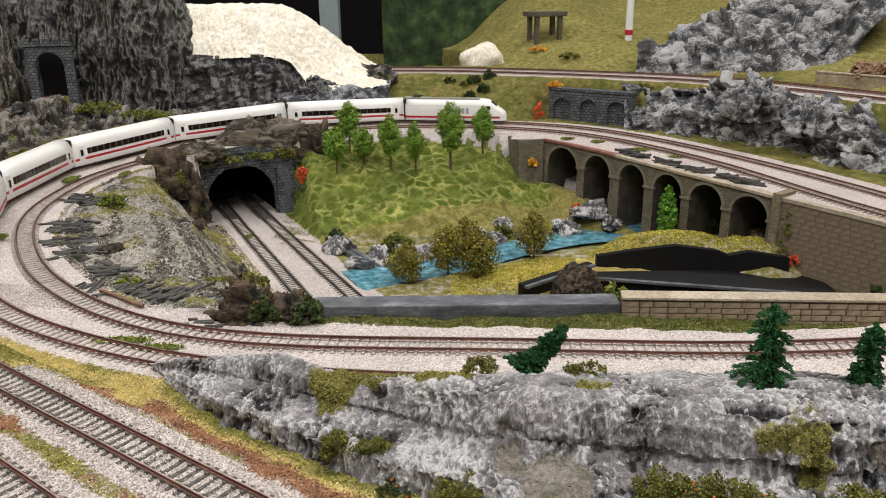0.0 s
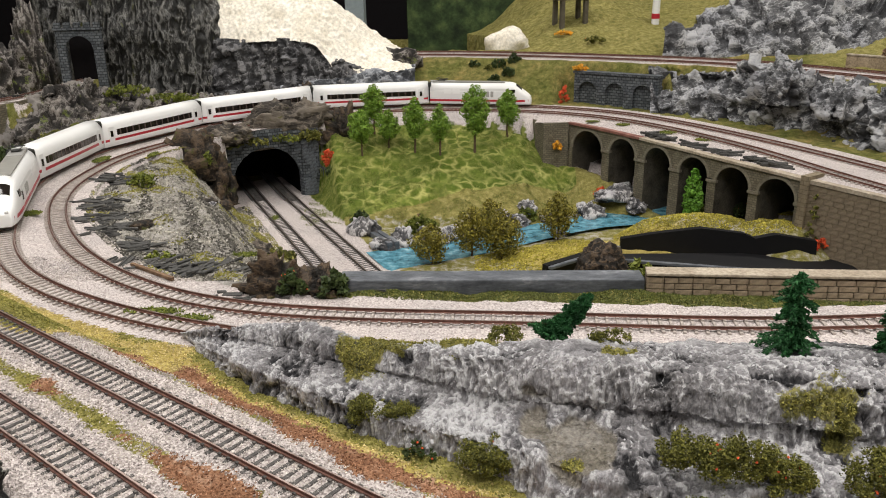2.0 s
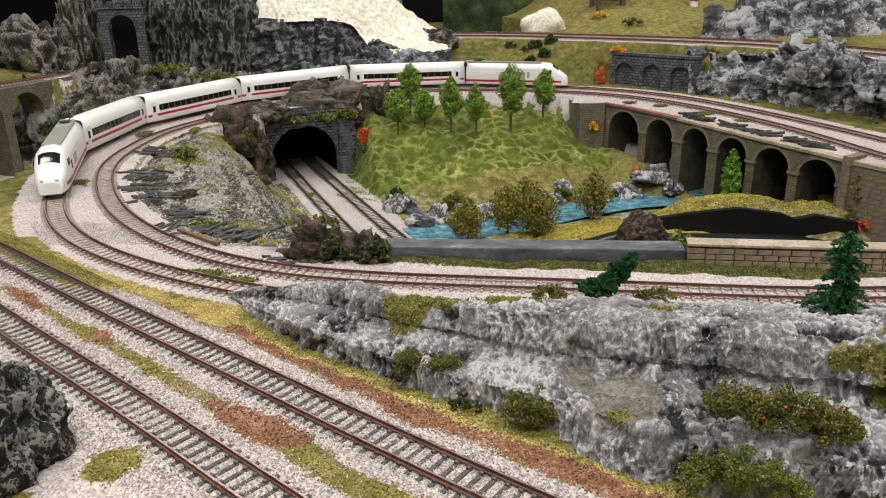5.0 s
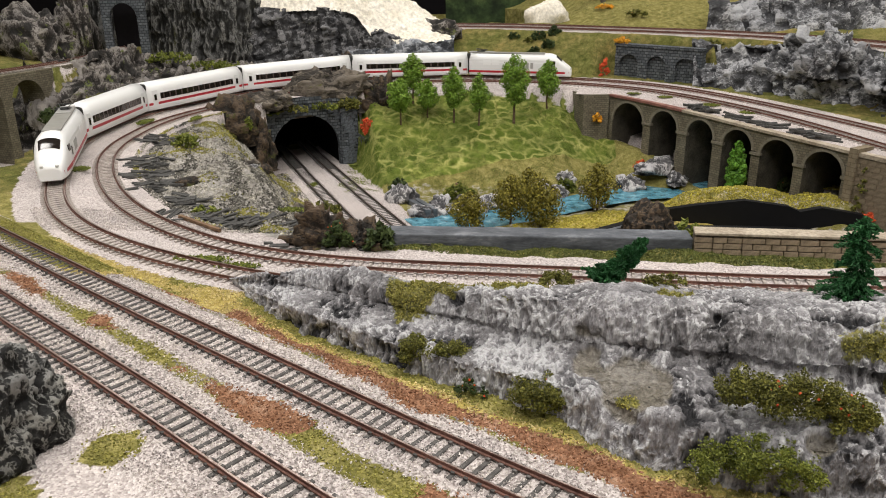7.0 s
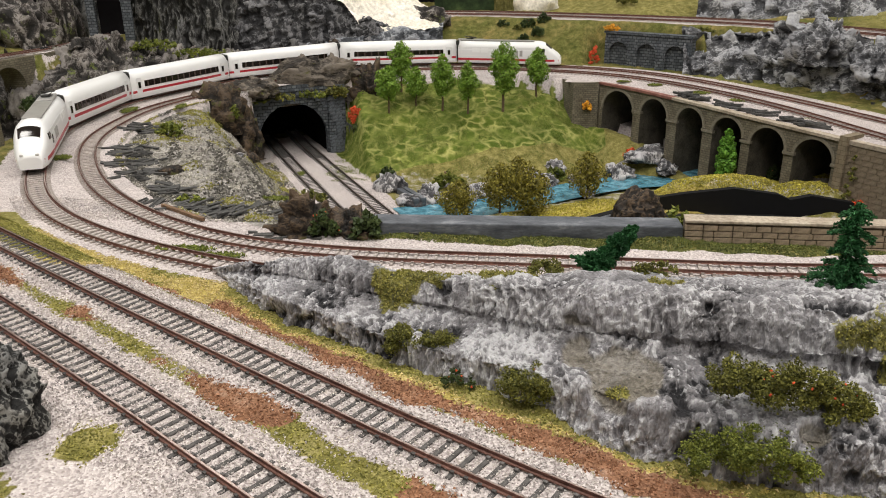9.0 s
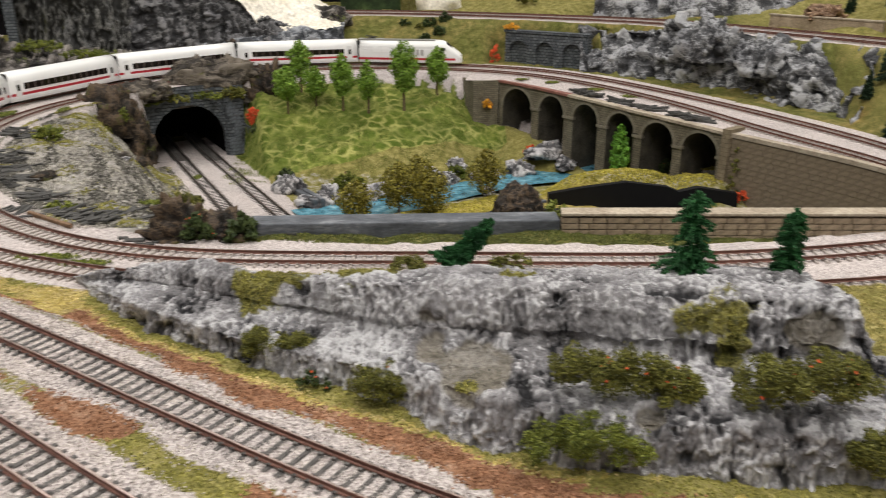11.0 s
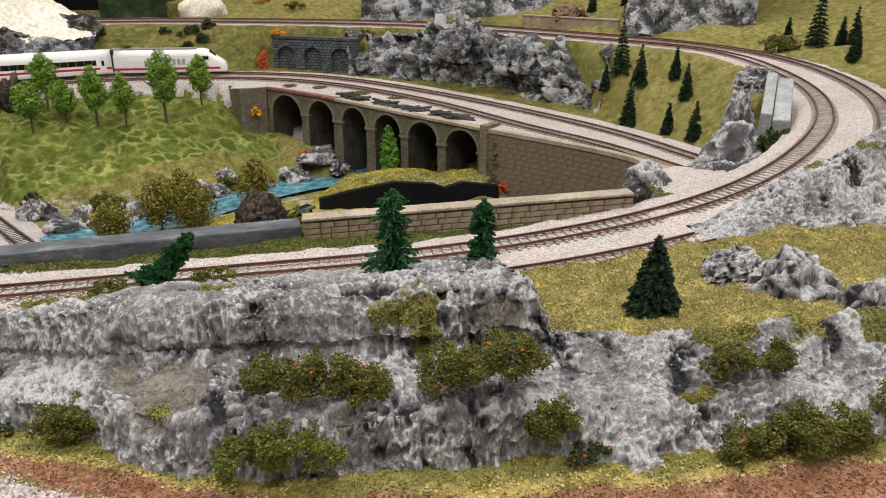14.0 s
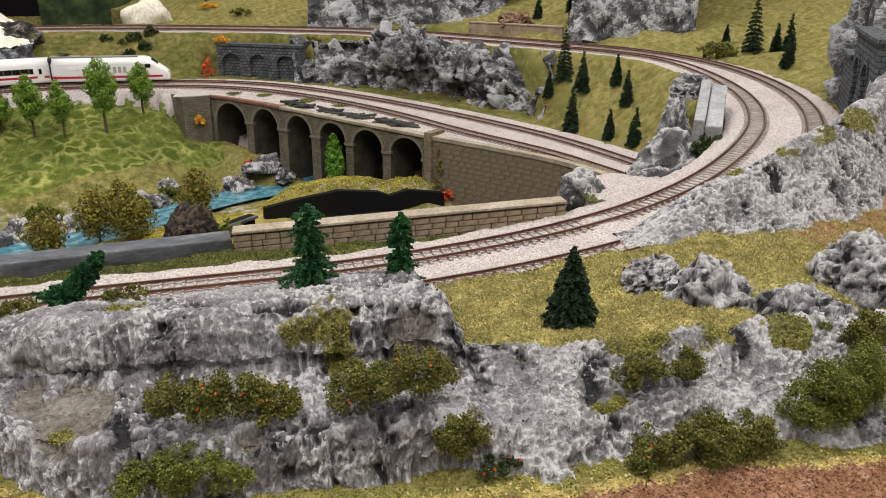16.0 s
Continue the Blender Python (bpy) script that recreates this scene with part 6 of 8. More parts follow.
def arched_front(name, p0, u_dir, x0, x1, z0, z1, holes, depth, mat, parent, rings=True):
    """A masonry front in its own plane with round-headed openings right through it. holes: (centre, half width, spring z, foot z)."""
    n = np.array([-u_dir[1], u_dir[0], 0])

    def W(a, d, z):
        q = p0 + u_dir * a + n * d
        return (q[0], q[1], z)
    edges = [x0]
    for c, r, zs, zf in holes:
        edges += [c - r, c + r]
    edges.append(x1)
    for i in range(0, len(edges), 2):
        a, b = edges[i], edges[i + 1]
        if b - a < 1e-4:
            continue
        v = [W(a, 0, z0), W(a, 0, z1), W(a, depth, z1), W(a, depth, z0), W(b, 0, z0), W(b, 0, z1), W(b, depth, z1), W(b, depth, z0)]
        part("wall_panel", block_mesh("wall_panel", np.array(v), 2, mat), mat, parent)
    for c, r, zs, zf in holes:
        v = []
        ang = np.linspace(0, math.pi, 17)
        for a in ang:
            x = c - r * math.cos(a)
            z = zs + r * math.sin(a)
            v += [W(x, 0, z), W(x, 0, z1), W(x, depth, z1), W(x, depth, z)]
        part("spandrel", block_mesh("spandrel", np.array(v), len(ang), mat), mat, parent)
        if rings:
            k = 11
            for j in range(k):
                a0, a1 = math.pi * (j + 0.06) / k, math.pi * (j + 0.94) / k
                v = []
                for a in (a0, a1):
                    for rr, d in ((r - 0.0003, -0.0016), (r + 0.011 * min(1, r / 0.05) + 0.002, -0.0016), (r + 0.011 * min(1, r / 0.05) + 0.002, 0.001), (r - 0.0003, 0.001)):
                        v.append(W(c - rr * math.cos(a), d, zs + rr * math.sin(a)))
                part("voussoir", block_mesh("voussoir", np.array(v), 2, mat), mat, parent)


# the tunnel mouth
PU = np.array([0.88, 0.475, 0])
PU /= np.linalg.norm(PU)
P0 = np.array([-0.36, 1.345, 0])
portal = thing("tunnel_portal", "blue-grey stone tunnel portal with a wide round arch", "tunnel portal")
arched_front("portal", P0, PU, -0.102, 0.096, FLOOR - 0.004, -0.022, [(0.001, 0.0625, -0.105, FLOOR)], 0.012, M_PORTAL, portal)
PN = np.array([-PU[1], PU[0], 0])


def on_portal(a, d, z):
    q = P0 + PU * a + PN * d
    return (q[0], q[1], z)


def portal_block(name, a0, a1, d0, d1, z0, z1, parent, mat=M_PORTAL, p0=None):
    v = [on_portal(a0, d0, z0), on_portal(a0, d0, z1), on_portal(a0, d1, z1), on_portal(a0, d1, z0), on_portal(a1, d0, z0), on_portal(a1, d0, z1), on_portal(a1, d1, z1), on_portal(a1, d1, z0)]
    return part(name, block_mesh(name, np.array(v), 2, mat), mat, parent)


portal_block("coping", -0.104, 0.099, -0.003, 0.014, -0.022, -0.016, portal)
portal_block("parapet", -0.03, 0.034, -0.002, 0.012, -0.016, -0.011, portal)
portal_block("buttress", 0.066, 0.098, -0.006, 0.004, FLOOR - 0.004, -0.03, portal)
portal_block("buttress", -0.080, -0.066, -0.004, 0.004, FLOOR - 0.004, -0.03, portal)
portal_block("wing_wall", 0.098, 0.104, -0.055, 0.01, FLOOR - 0.004, -0.085, portal)
M_PSTONE = mat_mottled("blue_grey_block", [(0.3, (0.055, 0.065, 0.078)), (0.6, (0.13, 0.145, 0.165)), (0.8, (0.27, 0.29, 0.31))], 60, 0.85, fine=400)
for row in range(18):
    z_ = FLOOR + 0.003 + row * 0.0064
    a_ = -0.101 + (row % 2) * 0.003
    while a_ < 0.094:
        w = rngw.choice((0.007, 0.009, 0.011))
        ac = a_ + w / 2
        rr = math.hypot(ac - 0.001, max(0.0, z_ - (-0.105)))
        clear = (rr > 0.0625 + 0.0165) if z_ > -0.105 else (abs(ac - 0.001) > 0.0625 + w / 2 + 0.001)
        if clear and a_ + w < 0.0965 and z_ < -0.026:
            dd = -0.0072 if ac > 0.066 and z_ < -0.034 else (-0.0052 if ac < -0.066 and z_ < -0.034 else -0.0008)
            o = new("stone_block", stone_mesh(w, 0.0064, M_PSTONE))
            o.parent = portal
            p_ = on_portal(ac, dd - rngw.uniform(0, 0.0004), z_)
            o.matrix_world = Matrix.Translation(p_) @ Matrix.Rotation(math.atan2(PU[1], PU[0]), 4, "Z")
        a_ += w
# bore behind it, lined near-black so its darkness is painted on
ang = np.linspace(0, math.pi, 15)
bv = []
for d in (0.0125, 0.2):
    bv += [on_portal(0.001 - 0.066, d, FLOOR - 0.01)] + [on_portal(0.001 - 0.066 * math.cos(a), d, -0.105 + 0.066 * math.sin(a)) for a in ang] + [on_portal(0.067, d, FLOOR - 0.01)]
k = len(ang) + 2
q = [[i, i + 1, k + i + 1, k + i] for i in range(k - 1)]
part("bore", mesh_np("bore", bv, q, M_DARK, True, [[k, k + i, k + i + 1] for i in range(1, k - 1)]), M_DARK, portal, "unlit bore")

# blind arcade below the upper line
arc = thing("arcade", "dark blue-grey blind arcade of three round arches", "arcade wall")
A0, A1 = np.array([0.221, 1.600, 0]), np.array([0.366, 1.497, 0])
AU = (A1 - A0) / np.linalg.norm(A1 - A0)
al = np.linalg.norm(A1 - A0)
arched_front("arcade", A0, AU, 0, al, -0.02, 0.052, [(al * 0.17, 0.020, 0.017, -0.02), (al * 0.5, 0.020, 0.017, -0.02), (al * 0.83, 0.020, 0.017, -0.02)], 0.008, M_PORTAL, arc)
an = np.array([-AU[1], AU[0], 0])
v = []
for a in (0, al):
    for d, z in ((0.0085, -0.02), (0.0085, 0.052), (0.02, 0.052), (0.02, -0.02)):
        qq = A0 + AU * a + an * d
        v.append((qq[0], qq[1], z))
part("back_wall", block_mesh("back_wall", np.array(v), 2, M_PORTAL), M_PORTAL, arc)
v = []
for a in (-0.002, al + 0.002):
    for d, z in ((-0.003, 0.052), (-0.003, 0.056), (0.02, 0.056), (0.02, 0.052)):
        qq = A0 + AU * a + an * d
        v.append((qq[0], qq[1], z))
part("coping", block_mesh("coping", np.array(v), 2, M_PORTAL), M_PORTAL, arc)

# high castle-topped tunnel mouth at the left
hp = thing("tunnel_portal", "small grey tunnel portal with a battlement in the dark cliff", "tunnel portal")
H0, HU = np.array([-0.782, 1.585, 0]), np.array([0.97, 0.24, 0])
HU /= np.linalg.norm(HU)
arched_front("portal", H0, HU, -0.042, 0.044, 0.03, 0.150, [(0.0, 0.026, 0.112, 0.045)], 0.012, M_PORTAL, hp)
hn = np.array([-HU[1], HU[0], 0])


def hp_block(name, a0, a1, d0, d1, z0, z1, mat):
    v = []
    for a in (a0, a1):
        for d, z in ((d0, z0), (d0, z1), (d1, z1), (d1, z0)):
            qq = H0 + HU * a + hn * d
            v.append((qq[0], qq[1], z))
    part(name, block_mesh(name, np.array(v), 2, mat), mat, hp)


hp_block("cornice", -0.044, 0.046, -0.004, 0.012, 0.150, 0.154, M_PORTAL)
for k in range(5):
    hp_block("merlon", -0.042 + k * 0.0185, -0.031 + k * 0.0185, -0.003, 0.010, 0.154, 0.164, M_PORTAL)
# no real bore: a thin dark panel paints the darkness inside
hp_block("bore", -0.03, 0.03, 0.05, 0.055, 0.03, 0.15, M_HALL)

# stone portal by the right-hand curve
rp = thing("stone_portal", "blue-grey stone wall with tall pointed openings beside the curve", "stone wall")
R0, R1 = np.array([0.889, 0.717, 0]), np.array([0.736, 0.537, 0])
RU = (R1 - R0) / np.linalg.norm(R1 - R0)
arched_front("portal", R0, RU, 0.075, 0.236, 0.03, 0.142, [(0.115, 0.018, 0.100, 0.055), (0.178, 0.018, 0.100, 0.055)], 0.014, M_PORTAL, rp)
arched_front("wing", R0, RU, 0.0, 0.075, 0.03, 0.110, [], 0.012, M_PORTAL, rp)
rn_ = np.array([-RU[1], RU[0], 0])
for a0, a1, zz in ((0.073, 0.238, 0.142), (-0.002, 0.073, 0.110)):
    v = [tuple(R0 + RU * a + rn_ * dd + np.array([0, 0, z])) for a in (a0, a1) for dd, z in ((-0.004, zz), (-0.004, zz + 0.005), (0.016, zz + 0.005), (0.016, zz))]
    part("coping", block_mesh("coping", np.array(v), 2, M_PORTAL), M_PORTAL, rp)
# back wall in the dark arch colour, painted shade for the recess
v = [tuple(R0 + RU * a + rn_ * dd + np.array([0, 0, z])) for a in (0.08, 0.232) for dd, z in ((0.028, 0.03), (0.028, 0.140), (0.034, 0.140), (0.034, 0.03))]
part("back_wall", block_mesh("back_wall", np.array(v), 2, M_ARCH_SHADE), M_ARCH_SHADE, rp, "dark recess behind the openings")
boulder("rock_tower", (0.945, 0.715, 0.04), (0.050, 0.05, 0.13), 141, M_ROCK_FAR, "tall grey rock tower behind the stone wall", 20, 0.4, 4, 5, facets=3.0)
boulder("rock_tower", (0.86, 0.55, 0.03), (0.055, 0.06, 0.13), 142, M_ROCK_FAR, "grey rock mass behind the stone wall", 0, 0.4, 4, 5, facets=3.0)
boulder("rock", (0.80, 1.46, 0.085), (0.05, 0.03, 0.022), 143, M_EARTHROCK, "orange-brown crumbling earth bank behind the low wall", 40, 0.5, 4, 5)
boulder("rock", (0.90, 1.36, 0.085), (0.035, 0.03, 0.035), 144, M_EARTHROCK, "orange-brown crumbling rock behind the low wall", 0, 0.5, 4, 4)
lw = thing("low_wall", "low weathered stone wall beside the upper line", "wall", (0.7745, 1.410, 0.074), math.degrees(math.atan2(1.328 - 1.492, 0.837 - 0.712)))
part("masonry", box_bm(0.206, 0.008, 0.026, (0, 0, 0.004), 0.0012), M_BRICK, lw)
part("coping", box_bm(0.208, 0.011, 0.003, (0, 0, 0.0187), 0.0008), M_COPING, lw, "pale coping")
# concrete block among the boulders
cb = thing("concrete_block", "pale grey stepped concrete block among the boulders", "concrete block", (0.702, 0.722, 0.030), 50)
part("slab", box_bm(0.135, 0.018, 0.060, (0, -0.008, 0.0), 0.002), M_CONCRETE, cb)
part("kerb", box_bm(0.135, 0.012, 0.060, (0, 0.0075, 0.006), 0.002), M_CONCRETE, cb)
cb.matrix_world = pose(0.702, 0.722, 0.030, 0, -11, 50)

# unfinished black boards behind the grey wall
bb = thing("black_board", "black unfinished support board behind the river bank", "board")
bm = bmesh.new()
prof = [(0.225, -0.20), (0.225, -0.124), (0.27, -0.112), (0.33, -0.099), (0.385, -0.102), (0.40, -0.108), (0.425, -0.100), (0.475, -0.105), (0.48, -0.20)]
fr = [bm.verts.new((x, 1.065 - (x - 0.235) * 0.28, z)) for x, z in prof]
bk = [bm.verts.new((x, 1.075 - (x - 0.235) * 0.28, z)) for x, z in prof]
bm.faces.new(fr)
bm.faces.new(bk[::-1])
for i in range(len(prof)):
    j = (i + 1) % len(prof)
    bm.faces.new((fr[j], fr[i], bk[i], bk[j]))
part("panel", bm, M_BLACK, bb)
# added panel that makes the unfinished cavity read black from above
part("floor_panel", box_bm(0.30, 0.36, 0.006, (0.365, 0.845, -0.134), 0.001), M_BLACK, bb, "flat black panel standing in for the unfinished cavity")
for (x, y, z, sx, sy, tn, ti) in ((0.335, 0.925, -0.125, 0.29, 0.012, -14, 0), (0.150, 0.960, -0.122, 0.13, 0.01, 38, 8)):
    o = thing("black_strip", "black painted wooden strip with a pale edge", "wooden strip", (x, y, z), tn)
    part("strip", box_bm(sx, sy, 0.020, (0, 0, 0.004), 0.001), M_BLACK, o)
    part("edge", box_bm(sx, 0.006, 0.004, (0, -0.009, 0.012), 0.001), M_GREYWALL, o, "grey edge strip")

# dark twin planks beside the tunnel tracks
for off in (0.0, 0.011):
    pl = thing("plank", "dark grey plank lying beside the river", "plank", (-0.158 + off * 0.9, 1.147 + off * 0.4, -0.138), -58)
    part("board", box_bm(0.165, 0.008, 0.014, (0, 0, 0), 0.001), M_GREYWALL, pl)

# ================= the white express train =================
M_WHITE = mat_plain("glossy_white_paint", (0.82, 0.825, 0.83), 0.28, spec=0.5, vary=0.02, scale=30)
M_SIDE = mat_plain("light_grey_side_paint", (0.74, 0.745, 0.75), 0.32, spec=0.5, vary=0.03, scale=30)
M_RED = mat_plain("dark_red_stripe", (0.42, 0.02, 0.035), 0.35, vary=0.06)
M_PANE = mat_plain("black_window", (0.012, 0.009, 0.008), 0.12, spec=0.6, vary=0.3)
M_PILLAR = mat_plain("brown_window_post", (0.07, 0.052, 0.045), 0.3)
M_RUBBER = mat_plain("black_rubber", (0.015, 0.016, 0.015), 0.6)
M_ROOFGREY = mat_plain("grey_roof_panel", (0.25, 0.245, 0.225), 0.5)
M_LOGO = mat_plain("grey_lettering_shape", (0.35, 0.345, 0.335), 0.4)
M_LAMPGLASS = mat_plain("lamp_glass", (0.5, 0.5, 0.48), 0.1)
M_STEEL = mat_plain("dark_steel", (0.05, 0.05, 0.05), 0.4, metal=0.6)

RING = [(-0.0140, 0.0030), (-0.0158, 0.0042), (-0.0166, 0.010), (-0.0172, 0.020), (-0.0170, 0.0285), (-0.0163, 0.0340), (-0.0146, 0.0388), (-0.0118, 0.0422), (-0.0080, 0.0444), (-0.0040, 0.0453),
        (0, 0.0456), (0.0040, 0.0453), (0.0080, 0.0444), (0.0118, 0.0422), (0.0146, 0.0388), (0.0163, 0.0340), (0.0170, 0.0285), (0.0172, 0.020), (0.0166, 0.010), (0.0158, 0.0042), (0.0140, 0.0030)]


def side_y(z, ring=RING):
    r = [q for q in ring if q[0] >= 0]
    r.sort(key=lambda q: q[1])
    return float(np.interp(z, [q[1] for q in r], [q[0] for q in r]))


def nose_top(t):
    """Height of the roof line along the nose: steep screen, blunt bonnet, rounded tip."""
    return float(np.interp(t, [0, 0.12, 0.28, 0.42, 0.56, 0.70, 0.84, 0.94, 1.0], [0.0456, 0.0450, 0.0430, 0.0390, 0.0335, 0.0285, 0.0245, 0.0205, 0.0150]))


def nose_width(t):
    return 1 - 0.20 * t ** 2 - 0.16 * t ** 8


def body_mesh(length, nose=0.0):
    """Smooth car body; with a nose it tapers and drops at its front (+x) end."""
    xs_ = list(np.linspace(-length / 2, length / 2 - nose, 7))
    if nose:
        xs_ += list(length / 2 - nose + nose * np.array([0.12, 0.25, 0.38, 0.5, 0.62, 0.74, 0.85, 0.93, 0.98, 1.0]))
    v = []
    for x in xs_:
        t = max(0.0, (x - (length / 2 - nose)) / nose) if nose else 0.0
        wide, top = nose_width(t), nose_top(t)
        for y, z in RING:
            f = (z - 0.003) / (0.0456 - 0.003)
            zz = 0.003 + f * (top - 0.003)
            v.append((x, y * wide, zz))
    k = len(RING)
    me = mesh_np("body", v, grid_quads(k, len(xs_)), M_WHITE, True, None)
    bm = bmesh.new()
    bm.from_mesh(me)
    bm.verts.ensure_lookup_table()
    bm.faces.new([bm.verts[i] for i in range(k)])
    bm.faces.new([bm.verts[len(v) - k + i] for i in reversed(range(k))])
    bmesh.ops.recalc_face_normals(bm, faces=bm.faces[:])
    bm.to_mesh(me)
    bm.free()
    for p in me.polygons:
        p.use_smooth = len(p.vertices) == 4
    return me


def side_strip(name, x0, x1, z0, z1, sgn, mat, parent, out=0.0003, nose=None, n=2, label=""):
    """A thin strip lying on the car's side between two heights."""
    v = []
    for x in np.linspace(x0, x1, n):
        w = 1.0
        if nose:
            t = max(0.0, (x - nose[0]) / nose[1])
            w = nose_width(t)
        for z in np.linspace(z0, z1, 3):
            v.append((x, sgn * (side_y(z) * w + out), z))
        for z in np.linspace(z1, z0, 3):
            v.append((x, sgn * (side_y(z) * w - 0.0006), z))
    q = list(grid_quads(6, n, True)) + [[0, 1, 4, 5], [1, 2, 3, 4]] + [[(n - 1) * 6 + i for i in f] for f in ([5, 4, 1, 0], [4, 3, 2, 1])]
    return part(name, mesh_np(name, v, q, mat, False), mat, parent, label)


def bogie(parent, x):
    bg = part("bogie", box_bm(0.030, 0.022, 0.005, (x, 0, 0.0045), 0.001), M_RUBBER, parent, "black bogie")
    for dx in (-0.010, 0.010):
        bm = bmesh.new()
        bmesh.ops.create_cone(bm, cap_ends=True, segments=20, radius1=0.0048, radius2=0.0048, depth=0.0180, matrix=Matrix.Translation((x + dx, 0, 0.0048)) @ Matrix.Rotation(math.pi / 2, 4, "X"))
        part("wheelset", bm, M_STEEL, bg)


def door(parent, x, sgn):
    d = side_strip("door", x - 0.0055, x + 0.0055, 0.010, 0.0335, sgn, M_SIDE, parent, 0.0004)
    side_strip("door_window", x - 0.0024, x + 0.0024, 0.0185, 0.0275, sgn, M_PANE, d, 0.0009)


def coach(label):
    ob = thing("railway_coach", label, "train coach", group="coaches of the white train")
    L = 0.229
    part("body", body_mesh(L), M_WHITE, ob)
    for sgn in (-1, 1):
        side_strip("window_band", -0.087, 0.087, 0.0195, 0.0285, sgn, M_PANE, ob, 0.0004)
        for k in range(13):
            x = -0.080 + k * 0.01333
            side_strip("window_post", x - 0.0012, x + 0.0012, 0.0196, 0.0284, sgn, M_PILLAR, ob, 0.0007)
        side_strip("stripe", -0.112, 0.112, 0.0115, 0.0152, sgn, M_RED, ob, 0.0003)
        side_strip("skirt", -0.1125, 0.1125, 0.0032, 0.0095, sgn, M_SIDE, ob, 0.0003)
        for x in (-0.098, 0.098):
            door(ob, x, sgn)
    for x in (-0.078, 0.078):
        bogie(ob, x)
    for sx in (-1, 1):
        part("gangway", box_bm(0.0062, 0.0325, 0.0385, (sx * (L / 2 + 0.0008), 0, 0.0252), 0.004), M_RUBBER, ob, "black rubber gangway bellows")
    return ob


def power_car(label):
    ob = thing("power_car", label, "train power car", group="power cars of the white train")
    L, N = 0.200, 0.044
    part("body", body_mesh(L, N), M_WHITE, ob)
    x0 = L / 2 - N
    for sgn in (-1, 1):
        side_strip("stripe", -L / 2, L / 2 - 0.004, 0.0085, 0.0125, sgn, M_RED, ob, 0.0004, (x0, N), 24)
        side_strip("side_panel", -L / 2 + 0.001, x0, 0.0135, 0.0335, sgn, M_SIDE, ob, 0.0002)
        side_strip("cab_window", x0 + 0.003, x0 + 0.013, 0.0260, 0.0325, sgn, M_PANE, ob, 0.0008, (x0, N), 6)
        door(ob, x0 - 0.006, sgn)
        for dx in (0.0, 0.017):
            side_strip("grille", -0.072 + dx, -0.057 + dx, 0.0235, 0.0320, sgn, M_WHITE, ob, 0.0006)
        # three slanted grey shapes in place of the lettering
        for k in range(3):
            side_strip("lettering_shape", 0.004 + k * 0.0085, 0.0095 + k * 0.0085, 0.0175, 0.0285, sgn, M_LOGO, ob, 0.0005)
    # windscreen lying on the slope
    v, f = [], []
    for x in np.linspace(L / 2 - 0.0295, L / 2 - 0.0185, 6):
        t = (x - x0) / N
        wide, top = nose_width(t), nose_top(t)
        for y in np.linspace(-0.0112, 0.0112, 7):
            zr = 0.003 + (top - 0.003) * (float(np.interp(abs(y), [0, 0.004, 0.008, 0.0118], [0.0456, 0.0453, 0.0444, 0.0422])) - 0.003) / 0.0426
            v.append((x, y * wide, zr + 0.0004))
    part("windscreen", mesh_np("windscreen", v, grid_quads(7, 6), M_PANE), M_PANE, ob, "dark windscreen")
    for sgn in (-1, 1):
        part("headlight", box_bm(0.0035, 0.0034, 0.0022, (L / 2 - 0.0022, sgn * 0.0072, 0.0175), 0.0006), M_LAMPGLASS, ob, "small square headlight")
    part("roof_panel", box_bm(L - N - 0.012, 0.0195, 0.0014, (-N / 2 - 0.002, 0, 0.0452), 0.0005), M_ROOFGREY, ob, "grey roof panel")
    part("roof_well", box_bm(0.05, 0.017, 0.0008, (-0.078, 0, 0.0463), 0.0002), M_LOGO, ob, "sunken pantograph well")
    pg = part("pantograph", box_bm(0.013, 0.010, 0.0012, (-0.078, 0, 0.0480), 0.0003), M_STEEL, ob, "folded black pantograph")
    for sgn in (-1, 1):
        for a, b in (((-0.086, sgn * 0.006, 0.0475), (-0.066, sgn * 0.004, 0.0500)), ((-0.066, sgn * 0.004, 0.0500), (-0.088, sgn * 0.007, 0.0515))):
            a, b = Vector(a), Vector(b)
            bm = bmesh.new()
            d = b - a
            bmesh.ops.create_cone(bm, cap_ends=True, segments=6, radius1=0.0005, radius2=0.0005, depth=d.length, matrix=Matrix.Translation((a + b) / 2) @ d.to_track_quat("Z", "Y").to_matrix().to_4x4())
            part("arm", bm, M_STEEL, pg)
    for x in (-0.088, -0.083):
        part("contact_strip", box_bm(0.0012, 0.019, 0.0009, (x, 0, 0.0518), 0.0003), M_STEEL, pg)
    for x in (-0.072, 0.045):
        bogie(ob, x)
    part("gangway", box_bm(0.0062, 0.0325, 0.0385, (-L / 2 - 0.0008, 0, 0.0252), 0.004), M_RUBBER, ob, "black rubber end bellows")
    return ob


def on_line(p, s_front, s_back, lift=0.0047):
    """Pose of a car whose ends stand at two lengths along a line."""
    a, b = at_s(p, s_front), at_s(p, s_back)
    d = Vector(a - b)
    return Matrix.Translation((a + b) / 2 + np.array([0, 0, lift])) @ Matrix.Rotation(math.atan2(d.y, d.x), 4, "Z") @ Matrix.Rotation(-math.asin(d.z / d.length), 4, "Y")


